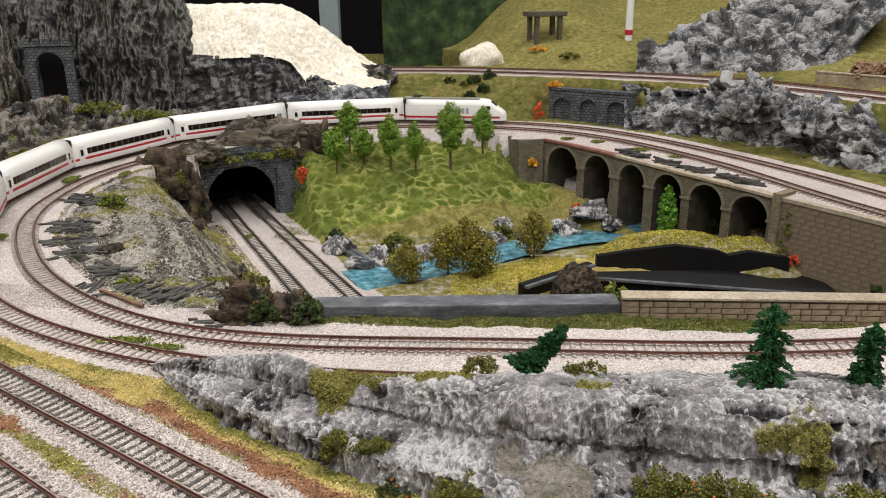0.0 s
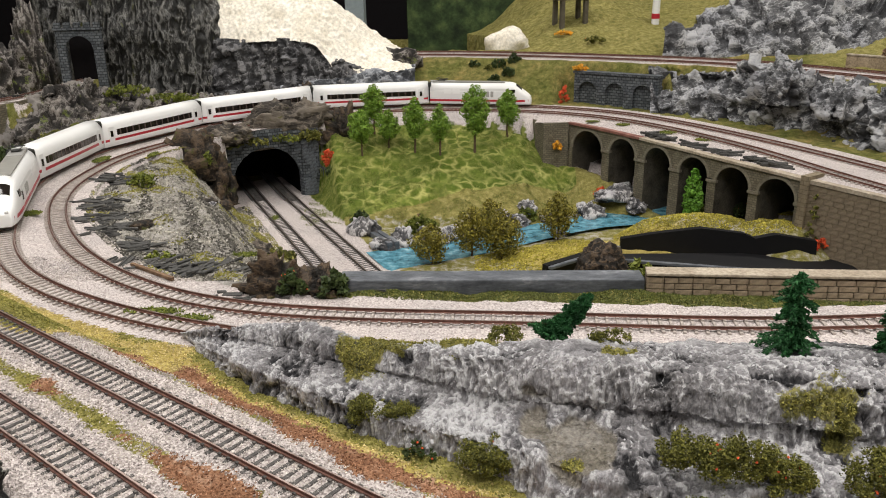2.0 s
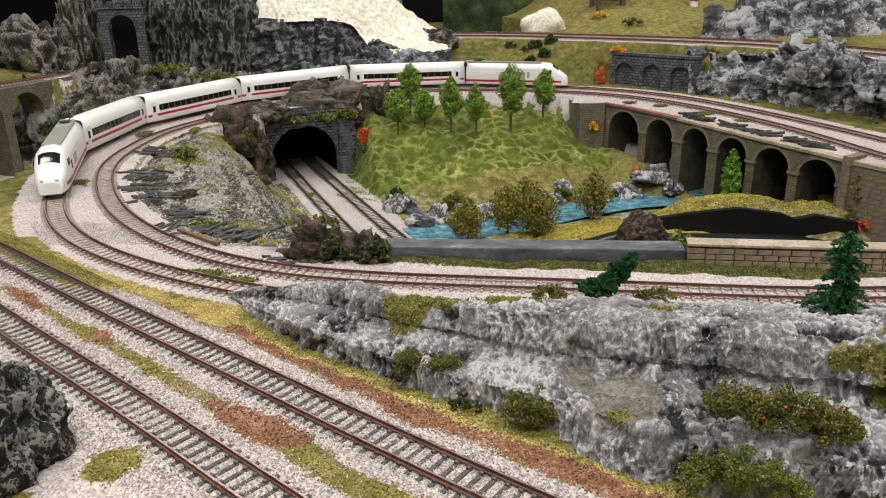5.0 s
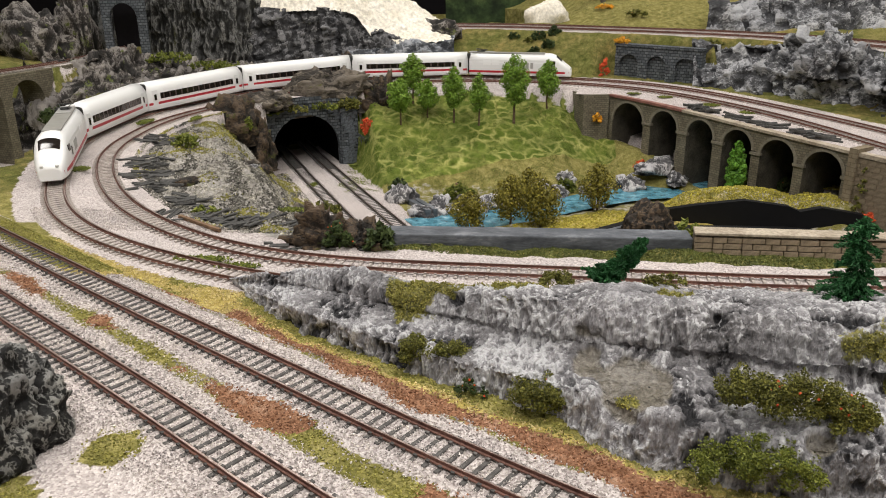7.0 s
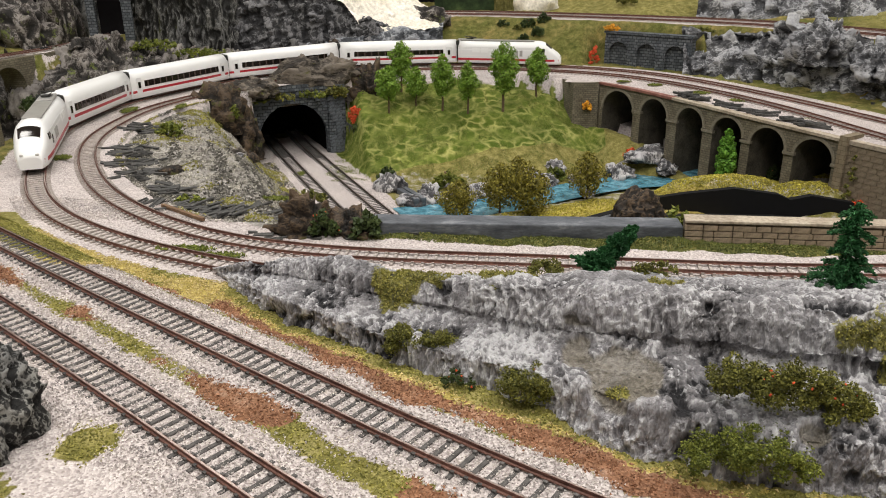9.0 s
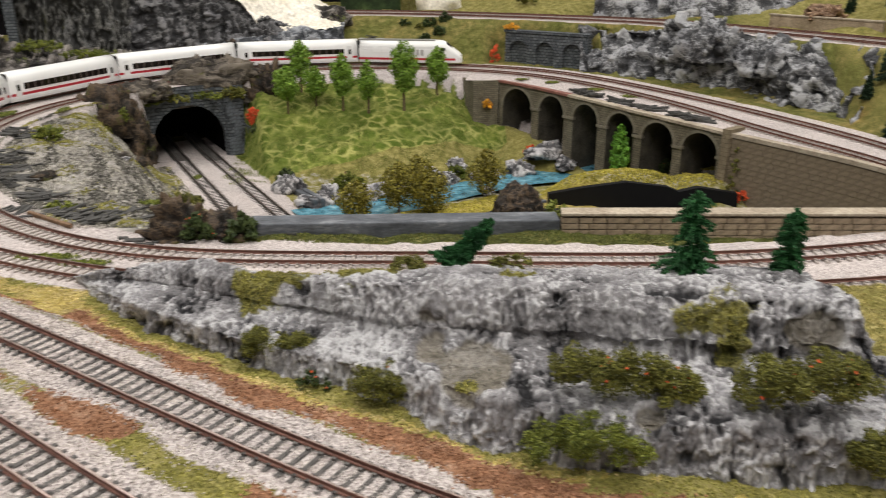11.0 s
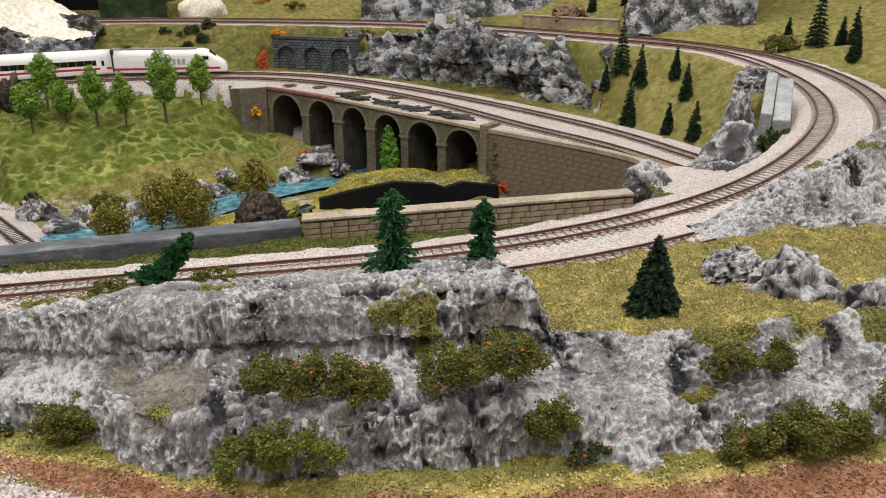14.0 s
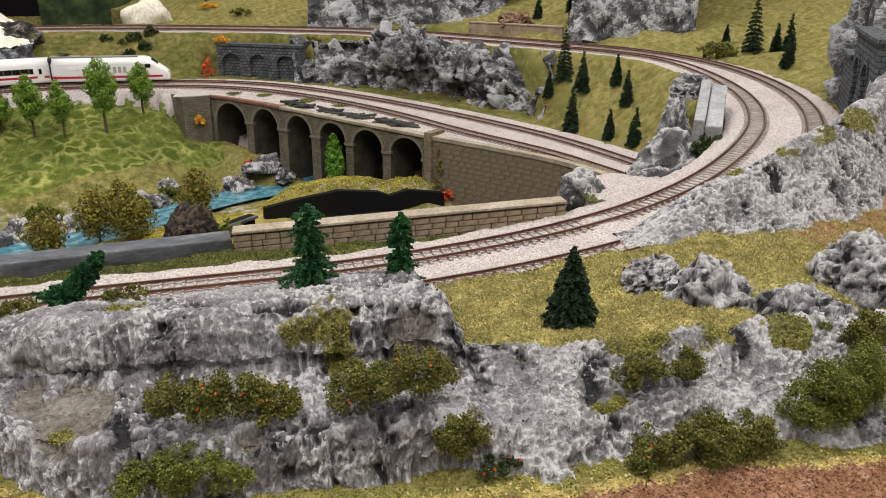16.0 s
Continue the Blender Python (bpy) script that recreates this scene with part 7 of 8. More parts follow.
run = np.concatenate([[0], np.cumsum(np.linalg.norm(np.diff(OUTER, axis=0), axis=1))])
nose_s = float(run[np.argmin(np.hypot(OUTER[:, 0] + 0.475, OUTER[:, 1] - 0.725))])
s = nose_s
head = power_car("white high-speed power car with red stripe and grey roof, leading")
head.matrix_world = on_line(OUTER, s - 0.035, s - 0.200 + 0.035)
s -= 0.200 + 0.007
first = coach("white high-speed coach with black window band and red stripe")
for k in range(4):
    m = on_line(OUTER, s - 0.038, s - 0.229 + 0.038)
    if k == 0:
        first.matrix_world = m
    else:
        copy_thing(first, m)
    s -= 0.229 + 0.0065
tail = copy_thing(head, on_line(OUTER, s - 0.200 + 0.035, s - 0.035))
tail["label"] = "white high-speed power car with red stripe, trailing"

# ================= trees and bushes =================


def quads_from(centres, dirs, ups, w, h):
    """Small leaf quads at places, along directions."""
    c = np.asarray(centres)
    a = np.asarray(dirs) * (np.asarray(w).reshape(-1, 1) / 2)
    b = np.asarray(ups) * (np.asarray(h).reshape(-1, 1) / 2)
    v = np.stack([c - a - b, c + a - b, c + a + b, c - a + b], 1).reshape(-1, 3)
    return v, np.arange(len(v)).reshape(-1, 4)


def unit(a):
    return a / (np.linalg.norm(a, axis=1)[:, None] + 1e-9)


def trunk_bm(h, r0, r1, rng, limbs=5, reach=0.35):
    bm = bmesh.new()
    rings = []
    n = 7
    for k in range(6):
        t = k / 5
        ox, oy = rng.gauss(0, h * 0.012) * (k > 0), rng.gauss(0, h * 0.012) * (k > 0)
        r = r0 + (r1 - r0) * t
        rings.append([bm.verts.new((ox + r * math.cos(2 * math.pi * i / n), oy + r * math.sin(2 * math.pi * i / n), h * t)) for i in range(n)])
    for a, b in zip(rings, rings[1:]):
        for i in range(n):
            bm.faces.new((a[i], a[(i + 1) % n], b[(i + 1) % n], b[i]))
    for k in range(limbs):
        z = h * rng.uniform(0.4, 0.9)
        a = rng.uniform(0, 6.28)
        e = Vector((math.cos(a) * h * reach, math.sin(a) * h * reach, z + h * 0.22))
        s0 = Vector((0, 0, z))
        d = e - s0
        bmesh.ops.create_cone(bm, cap_ends=False, segments=5, radius1=r0 * 0.4, radius2=r1 * 0.3, depth=d.length, matrix=Matrix.Translation((e + s0) / 2) @ d.to_track_quat("Z", "Y").to_matrix().to_4x4())
    return bm


def leafy_mesh(name, rng, blobs, per, leaf, mat):
    """A crown of small leaves gathered in uneven clumps. blobs: (x, y, z, radius)."""
    C, D, U = [], [], []
    for x, y, z, r in blobs:
        n = max(12, int(per * (r / 0.01) ** 2))
        d = unit(rng.normal(size=(n, 3)))
        rad = r * (0.55 + 0.5 * rng.random(n) ** 0.6)
        C.append(np.array([x, y, z]) + d * rad[:, None] * np.array([1, 1, 0.85]))
        t = unit(np.cross(d, rng.normal(size=(n, 3))))
        D.append(t)
        U.append(unit(np.cross(d, t) + d * rng.normal(0, 0.6, (n, 1))))
    C, D, U = np.vstack(C), np.vstack(D), np.vstack(U)
    s_ = leaf * rng.uniform(0.6, 1.3, len(C))
    v, q = quads_from(C, D, U, s_, s_ * 0.8)
    return mesh_np(name, v, q, mat, False)


def broadleaf(h, spread, seed, leaf_mat, leaf=0.0024, clear=0.35, per=260, n=18):
    rng, pr = np.random.default_rng(seed), random.Random(seed)
    tr = trunk_bm(h * 0.85, h * 0.022, h * 0.008, pr, 6, spread / h * 0.35)
    blobs = []
    for k in range(n):
        t = (k + 0.5) / n
        z = h * (clear + (1 - clear) * t)
        w = spread * 0.5 * math.sin(math.pi * (0.15 + 0.8 * t)) ** 0.8
        a = k * 2.4 + rng.uniform(-0.4, 0.4)
        r = w * rng.uniform(0.4, 0.62)
        off = w * rng.uniform(0.3, 0.75)
        blobs.append((off * math.cos(a), off * math.sin(a), z, max(r, 0.0035)))
    return tr, leafy_mesh("crown", rng, blobs, per, leaf, leaf_mat)


def plant_tree(name, label, category, place, tr, crown, mat, group="", turn=0.0):
    ob = thing(name, label, category, place, turn, group)
    part("trunk", tr, M_TRUNK, ob)
    part("crown", crown, mat, ob)
    return ob


for i, (x, y, z, h, w) in enumerate(((-0.187, 1.353, -0.062, 0.066, 0.042), (-0.172, 1.425, -0.036, 0.072, 0.044), (-0.142, 1.389, -0.056, 0.056, 0.042), (-0.093, 1.370, -0.060, 0.078, 0.044),
                                     (-0.047, 1.352, -0.062, 0.072, 0.036), (0.015, 1.365, -0.059, 0.094, 0.050), (0.076, 1.412, -0.041, 0.068, 0.040))):
    tr, cr = broadleaf(h * 1.28, w * 1.08, 200 + i, M_LEAF, clear=0.30, per=170, n=24)
    plant_tree("tree", "fresh green broadleaf model tree on the meadow", "tree", (x, y, z), tr, cr, M_LEAF, "trees on the meadow", i * 50)
tr, cr = broadleaf(0.094, 0.032, 220, M_LEAF_POPLAR, clear=0.06, n=46)
plant_tree("poplar_tree", "slim bright green poplar in front of the viaduct", "tree", (0.352, 1.165, -0.139), tr, cr, M_LEAF_POPLAR)
for i, (x, y, h, w) in enumerate(((-0.050, 1.020, 0.050, 0.046), (0.006, 1.045, 0.066, 0.046), (0.050, 1.035, 0.064, 0.052), (0.138, 1.115, 0.066, 0.046), (0.035, 1.120, 0.058, 0.042))):
    tr, cr = broadleaf(h * 1.18, w * 1.22, 230 + i, M_LEAF_AUTUMN, clear=0.20, per=95, leaf=0.0024, n=24)
    plant_tree("tree", "olive-yellow autumn tree on the river bank", "tree", (x, y, -0.146), tr, cr, M_LEAF_AUTUMN, "autumn trees by the river", i * 70)


def fir(h, spread, seed, mat, n_layers=9, per=70, needle=0.0035, ragged=0.25, stem=0.12, column=False):
    """Trunk and tiers of drooping branches set with needles."""
    rng, pr = np.random.default_rng(seed), random.Random(seed)
    tr = trunk_bm(h * 0.95, h * 0.022, h * 0.004, pr, 0)
    C, D, U = [], [], []
    for k in range(n_layers):
        t = k / (n_layers - 1)
        z0 = h * (stem + (0.97 - stem) * t)
        reach = spread * 0.5 * (1 - t) ** 0.85 + spread * 0.03
        nb = max(5, int(13 * (1 - t) + 4))
        if column:
            reach = spread * 0.5 * float(np.interp(t, [0, 0.08, 0.2, 0.34, 0.5, 0.66, 0.8, 0.92, 1.0], [0.75, 1.0, 0.85, 0.5, 0.42, 0.5, 0.40, 0.36, 0.12]))
            nb = 9
        for b in range(nb):
            a = rng.uniform(0, 6.28)
            r = reach * rng.uniform(1 - ragged, 1.05)
            m = max(6, int(per * r / (spread * 0.5)))
            f = rng.random(m) ** 0.7
            droop = -0.28 * r * f ** 2
            cx, cy = math.cos(a), math.sin(a)
            side = rng.normal(0, r * 0.13, m) * (1.1 - f)
            C.append(np.stack([cx * r * f - cy * side, cy * r * f + cx * side, z0 + droop + rng.normal(0, h * 0.010, m)], 1))
            d = np.stack([cx + rng.normal(0, 0.5, m), cy + rng.normal(0, 0.5, m), rng.normal(-0.1, 0.45, m)], 1)
            D.append(unit(d))
            U.append(unit(np.cross(unit(d), rng.normal(size=(m, 3)))))
    C, D, U = np.vstack(C), np.vstack(D), np.vstack(U)
    v, q = quads_from(C, D, U, needle * rng.uniform(0.6, 1.2, len(C)), needle * 0.28 * np.ones(len(C)))
    return tr, mesh_np("crown", v, q, mat, False)


tr, cr = fir(0.040, 0.029, 301, M_NEEDLE, 26, 120, 0.0022, 0.2, 0.05)
plant_tree("fir_tree", "dark green bottle-brush fir on the grass terrace", "tree", (0.288, 0.303, 0.042), tr, cr, M_NEEDLE)
for i, (x, y, z, h, w, t_) in enumerate(((0.163, 0.351, 0.057, 0.046, 0.048, 0), (0.208, 0.340, 0.057, 0.040, 0.034, 80))):
    tr, cr = fir(h, w, 310 + i, M_NEEDLE_GREEN, 26, 130, 0.0020, 0.75, 0.06, True)
    plant_tree("conifer", "ragged dark green conifer on the crag top", "tree", (x, y, z), tr, cr, M_NEEDLE_GREEN, "conifers on the crag", t_)
tr, cr = fir(0.036, 0.028, 315, M_NEEDLE_GREEN, 24, 150, 0.0020, 0.5, 0.05, True)
lean = plant_tree("conifer", "leaning dark green conifer on the crag top", "tree", (0.048, 0.354, 0.056), tr, cr, M_NEEDLE_GREEN, "conifers on the crag")
lean.matrix_world = pose(0.042, 0.372, 0.054, 0, 42, 10)
for i, (x, y, h) in enumerate(((0.718, 1.101, 0.080), (0.729, 1.060, 0.062), (0.768, 1.025, 0.046), (0.757, 0.976, 0.052), (0.691, 1.099, 0.042), (0.688, 1.015, 0.066), (0.713, 0.947, 0.044), (0.725, 0.900, 0.054),
                               (1.01, 1.079, 0.04), (1.003, 1.006, 0.09), (1.017, 0.97, 0.045), (0.974, 0.896, 0.05), (0.88, 1.52, 0.05), (0.93, 1.47, 0.06), (0.70, 1.78, 0.06), (1.0, 1.40, 0.07), (1.07, 1.0, 0.06))):
    tr, cr = fir(h, h * 0.42, 320 + i, M_NEEDLE, 14, 40, 0.0042, 0.25, 0.06)
    plant_tree("fir_tree", "small dark green fir on the grass slope", "tree", (x, y, ground_z(x, y) - 0.002), tr, cr, M_NEEDLE, "firs on the slope", i * 33)

OCTA = np.array([(1, 0, 0), (-1, 0, 0), (0, 1, 0), (0, -1, 0), (0, 0, 1), (0, 0, -1)], float)
OCTA_T = np.array([(0, 2, 4), (2, 1, 4), (1, 3, 4), (3, 0, 4), (2, 0, 5), (1, 2, 5), (3, 1, 5), (0, 3, 5)])


def crumbs(name, C, size, rng, mat, flat=1.0):
    """Many small uneven crumbs as one mesh."""
    n = len(C)
    s_ = np.asarray(size).reshape(-1, 1, 1) * rng.uniform(0.55, 1.3, (n, 6, 1))
    v = OCTA[None] * s_
    a = rng.uniform(0, 6.28, n)
    ca, sa = np.cos(a), np.sin(a)
    tilt = rng.uniform(-0.7, 0.7, n)
    x, y, z = v[:, :, 0].copy(), v[:, :, 1].copy(), v[:, :, 2] * flat
    v[:, :, 0], v[:, :, 1], v[:, :, 2] = x * ca[:, None] - y * sa[:, None], x * sa[:, None] + y * ca[:, None], z + x * tilt[:, None]
    v = v + np.asarray(C)[:, None, :]
    t = (OCTA_T[None] + (np.arange(n) * 6)[:, None, None]).reshape(-1, 3)
    return mesh_np(name, v.reshape(-1, 3), None, mat, False, t)


TETRA = np.array([(0.9, 0, -0.4), (-0.5, 0.8, -0.4), (-0.5, -0.8, -0.4), (0, 0, 0.9)])
TETRA_T = np.array([(0, 1, 3), (1, 2, 3), (2, 0, 3), (0, 2, 1)])


def chips(name, C, size, rng, mat):
    """Many small four-sided chips as one mesh."""
    n = len(C)
    v = TETRA[None] * np.asarray(size).reshape(-1, 1, 1) * rng.uniform(0.6, 1.4, (n, 4, 1))
    q = rng.normal(size=(n, 4))
    q /= np.linalg.norm(q, axis=1)[:, None]
    w, x, y, z = q.T
    R = np.stack([np.stack([1 - 2 * (y * y + z * z), 2 * (x * y - z * w), 2 * (x * z + y * w)], 1), np.stack([2 * (x * y + z * w), 1 - 2 * (x * x + z * z), 2 * (y * z - x * w)], 1),
                  np.stack([2 * (x * z - y * w), 2 * (y * z + x * w), 1 - 2 * (x * x + y * y)], 1)], 1)
    v = np.einsum("nij,nkj->nki", R, v) + np.asarray(C)[:, None, :]
    t = (TETRA_T[None] + (np.arange(n) * 4)[:, None, None]).reshape(-1, 3)
    return mesh_np(name, v.reshape(-1, 3), None, mat, False, t)


def bush(at, sx, sy, sz, seed, mat, label, flowers=0, crumb=0.0006, dens=2.0):
    rng = np.random.default_rng(seed)
    ob = thing("bush", label, "bush", at, 0)
    nb = int(14 + 26 * sx / 0.03)
    far = at[1] > 0.5
    C = []
    for k in range(nb):
        b = np.array([rng.uniform(-0.9, 0.9) * sx / 2, rng.uniform(-0.8, 0.8) * sy / 2, 0])
        b[2] = sz * (0.10 + 0.78 * rng.random() ** 0.8 * (1 - 0.65 * (2 * b[0] / sx) ** 2))
        r = min(sx, sz) * (rng.uniform(0.08, 0.19) if far else rng.uniform(0.13, 0.24))
        n = int((40 if far else 120) * dens * (r / 0.005) ** 1.7)
        d = unit(rng.normal(size=(n, 3)))
        C.append(b + d * (r * (0.55 + 0.6 * rng.random(n) ** 1.5))[:, None] * rng.uniform(0.8, 1.25, 3))
    C = np.vstack(C)
    C = C[C[:, 2] > -0.25 * sz]
    C += (np.stack([fbm(C * 400 + 3, 2, seed), fbm(C * 400 + 9, 2, seed), fbm(C * 400 + 15, 2, seed)], 1) - 0.5) * 0.0022
    part("foliage", chips("foliage", C, (1.5 if far else 0.92) * crumb * rng.uniform(0.6, 1.4, len(C)), rng, mat), mat, ob)
    if flowers:
        top = C[np.argsort(C[:, 2] - 0.6 * C[:, 1])[-len(C) // 2:]]
        F = top[rng.choice(len(top), flowers)] + np.array([0, -0.0006, 0.0006])
        part("blossom", crumbs("blossom", F, 0.0009 * np.ones(flowers), rng, M_FLOWER), M_FLOWER, ob, "small red blossom")
    return ob


OLIVE = "olive foam bush clinging to the crag"
for i, (x, y, z, sx, sy, sz, fl, mt) in enumerate((
        (0.094, 0.276, 0.042, 0.026, 0.016, 0.017, 2, M_BUSH), (0.112, 0.270, 0.041, 0.034, 0.016, 0.021, 9, M_BUSH), (0.129, 0.266, 0.039, 0.024, 0.018, 0.017, 5, M_BUSH),
        (0.164, 0.256, 0.044, 0.028, 0.018, 0.019, 3, M_BUSH), (0.186, 0.251, 0.047, 0.036, 0.020, 0.020, 10, M_BUSH), (0.201, 0.236, 0.026, 0.020, 0.014, 0.019, 0, M_BUSH),
        (0.092, 0.254, 0.020, 0.054, 0.024, 0.019, 0, M_BUSH_GREEN),
        (0.289, 0.239, 0.038, 0.024, 0.014, 0.015, 2, M_BUSH), (0.312, 0.236, 0.036, 0.014, 0.012, 0.018, 0, M_BUSH),
        (0.280, 0.211, 0.016, 0.026, 0.018, 0.019, 2, M_BUSH), (0.302, 0.206, 0.016, 0.028, 0.018, 0.022, 3, M_BUSH), (0.325, 0.203, 0.016, 0.024, 0.016, 0.018, 0, M_BUSH),
        (0.362, 0.206, 0.022, 0.032, 0.020, 0.028, 0, M_BUSH_GREEN), (0.387, 0.208, 0.026, 0.034, 0.020, 0.030, 0, M_BUSH_GREEN), (0.413, 0.230, 0.040, 0.026, 0.016, 0.020, 0, M_BUSH),
        (0.394, 0.246, 0.036, 0.028, 0.016, 0.014, 0, M_BUSH_GREEN), (-0.056, 0.354, 0.016, 0.018, 0.014, 0.016, 0, M_BUSH), (-0.036, 0.346, 0.018, 0.022, 0.014, 0.015, 0, M_BUSH),
        (0.006, 0.309, 0.017, 0.026, 0.016, 0.017, 1, M_BUSH), (-0.002, 0.362, 0.048, 0.020, 0.012, 0.008, 0, M_BUSH), (0.020, 0.394, 0.042, 0.022, 0.012, 0.011, 0, M_BUSH),
        (0.074, 0.362, 0.058, 0.024, 0.012, 0.009, 0, M_BUSH), (-0.026, 0.324, 0.014, 0.016, 0.010, 0.008, 5, M_BUSH_DARK), (0.215, 0.228, 0.016, 0.02, 0.01, 0.008, 4, M_BUSH_DARK))):
    bush((x, y, z), sx, sy, sz, 400 + i, mt, OLIVE if mt is M_BUSH else ("bright green foam bush at the crag foot" if mt is M_BUSH_GREEN else "low dark green tuft with red blossom"), fl)
for i, (x, y, z, sx, sy, sz, mt, fl, lb) in enumerate((
        (-0.426, 0.962, -0.012, 0.036, 0.03, 0.020, M_BUSH_GREEN, 0, "green bush on the debris slope"), (-0.295, 0.680, -0.018, 0.045, 0.025, 0.016, M_BUSH_GREEN, 0, "green bush above the slate pile"),
        (-0.142, 0.566, 0.0, 0.022, 0.016, 0.022, M_BUSH_DARK, 4, "dark green bush between the cork rocks"), (-0.108, 0.564, 0.0, 0.020, 0.016, 0.024, M_BUSH_DARK, 0, "dark green bush against the grey wall"),
        (-0.160, 0.605, 0.012, 0.026, 0.018, 0.016, M_BUSH, 0, "olive bush behind the cork rocks"), (0.143, 0.596, 0.004, 0.020, 0.014, 0.014, M_BUSH_GREEN, 0, "small bush behind the brick wall"),
        (-0.248, 1.360, -0.085, 0.024, 0.016, 0.040, M_FLOWER, 0, "bright red flowering creeper beside the tunnel mouth"), (-0.235, 1.345, -0.10, 0.03, 0.02, 0.03, M_BUSH_DARK, 0, "dark bush beside the tunnel mouth"),
        (-0.415, 1.300, -0.036, 0.05, 0.02, 0.016, M_BUSH_GREEN, 0, "green ivy hanging over the portal top"), (-0.372, 1.325, -0.034, 0.055, 0.02, 0.014, M_BUSH, 0, "olive ivy hanging over the portal top"),
        (-0.325, 1.352, -0.034, 0.055, 0.02, 0.014, M_BUSH_GREEN, 0, "green ivy hanging over the portal top"), (-0.285, 1.372, -0.036, 0.05, 0.02, 0.022, M_BUSH, 0, "olive ivy hanging over the portal top"),
        (-0.455, 1.185, -0.075, 0.04, 0.02, 0.05, M_BUSH, 0, "olive bush on the brown rock"), (-0.430, 1.215, -0.045, 0.03, 0.02, 0.03, M_BUSH_GREEN, 0, "green bush on the brown rock"),
        (0.019, 1.708, 0.054, 0.026, 0.02, 0.014, M_BUSH_DARK, 0, "small dark bush on the grass slope"), (0.048, 1.690, 0.048, 0.020, 0.016, 0.012, M_BUSH, 0, "small olive bush on the grass slope"), (0.060, 1.650, 0.024, 0.024, 0.016, 0.022, M_BUSH_DARK, 2, "dark bush on the grass slope"),
        (0.200, 1.595, -0.016, 0.02, 0.02, 0.05, M_FLOWER, 0, "red creeper at the arcade's edge"), (0.232, 1.600, 0.055, 0.03, 0.02, 0.014, M_FLOWER_Y, 0, "orange flowers on the arcade top"),
        (0.072, 1.692, 0.052, 0.030, 0.02, 0.022, M_BUSH_DARK, 2, "dark bush on the grass slope"), (0.090, 1.663, 0.038, 0.024, 0.02, 0.022, M_BUSH_DARK, 0, "dark bush on the grass slope"), (0.105, 1.700, 0.054, 0.03, 0.02, 0.03, M_BUSH_DARK, 0, "dark bush on the grass slope"),
        (0.40, 1.54, 0.055, 0.04, 0.02, 0.014, M_BUSH, 0, "olive scrub on the rock face"), (0.165, 1.388, -0.06, 0.016, 0.012, 0.016, M_FLOWER_Y, 0, "orange flowers beside the abutment"),
        (0.235, 1.305, -0.130, 0.024, 0.016, 0.02, M_FLOWER, 0, "red flowers on the river rocks"), (0.476, 1.022, -0.125, 0.014, 0.012, 0.095, M_BUSH, 0, "ivy climbing the wall's end pier"), (0.484, 1.008, -0.118, 0.022, 0.014, 0.014, M_FLOWER, 0, "red flowers at the wall foot"),
        (0.545, 0.905, -0.145, 0.024, 0.016, 0.04, M_BUSH_DARK, 0, "dark bush at the wall foot"), (0.598, 0.80, -0.09, 0.03, 0.02, 0.06, M_BUSH_GREEN, 0, "ivy on the end of the ochre wall"),
        (0.44, 1.18, -0.125, 0.035, 0.02, 0.022, M_BUSH_DARK, 3, "dark bush under the viaduct arch"), (0.375, 1.20, -0.13, 0.03, 0.02, 0.02, M_BUSH_GREEN, 0, "green bush under the viaduct"),
        (-0.66, 1.50, 0.030, 0.09, 0.05, 0.022, M_BUSH_GREEN, 0, "green bushes on the rocky bank"), (-0.59, 1.535, 0.010, 0.12, 0.05, 0.020, M_BUSH_GREEN, 0, "green grass clump on the rocky bank"),
        (-0.66, 1.22, -0.012, 0.07, 0.04, 0.03, M_BUSH, 0, "olive bushes beside the outer track"), (-0.67, 1.10, -0.012, 0.06, 0.04, 0.03, M_BUSH_DARK, 0, "dark bushes beside the outer track"),
        (0.66, 0.66, 0.01, 0.04, 0.03, 0.03, M_BUSH_DARK, 0, "dark bush at the concrete block's foot"), (0.10, 1.215, -0.14, 0.03, 0.02, 0.025, M_BUSH_GREEN, 0, "green bush on the river bank"),
        (-0.07, 1.15, -0.14, 0.05, 0.02, 0.03, M_BUSH_GREEN, 0, "green bush on the river bank"), (-0.17, 1.175, -0.135, 0.03, 0.02, 0.025, M_BUSH_DARK, 0, "dark bush by the plank"),
        (0.548, 0.660, -0.012, 0.07, 0.04, 0.014, M_BUSH, 0, "olive moss on the bank between the boulders"), (0.30, 1.86, 0.09, 0.05, 0.03, 0.016, M_BUSH, 3, "low scrub on the hill"), (0.24, 1.95, 0.10, 0.05, 0.02, 0.012, M_FLOWER_Y, 0, "orange flowers by the ruin"), (0.95, 1.02, 0.065, 0.06, 0.04, 0.03, M_BUSH, 0, "olive scrub beside the curve"))):
    bush((x, y, z), sx, sy, sz, 450 + i, mt, lb, fl, 0.0014, 0.7)

# ================= slate sticks, timber and small debris =================


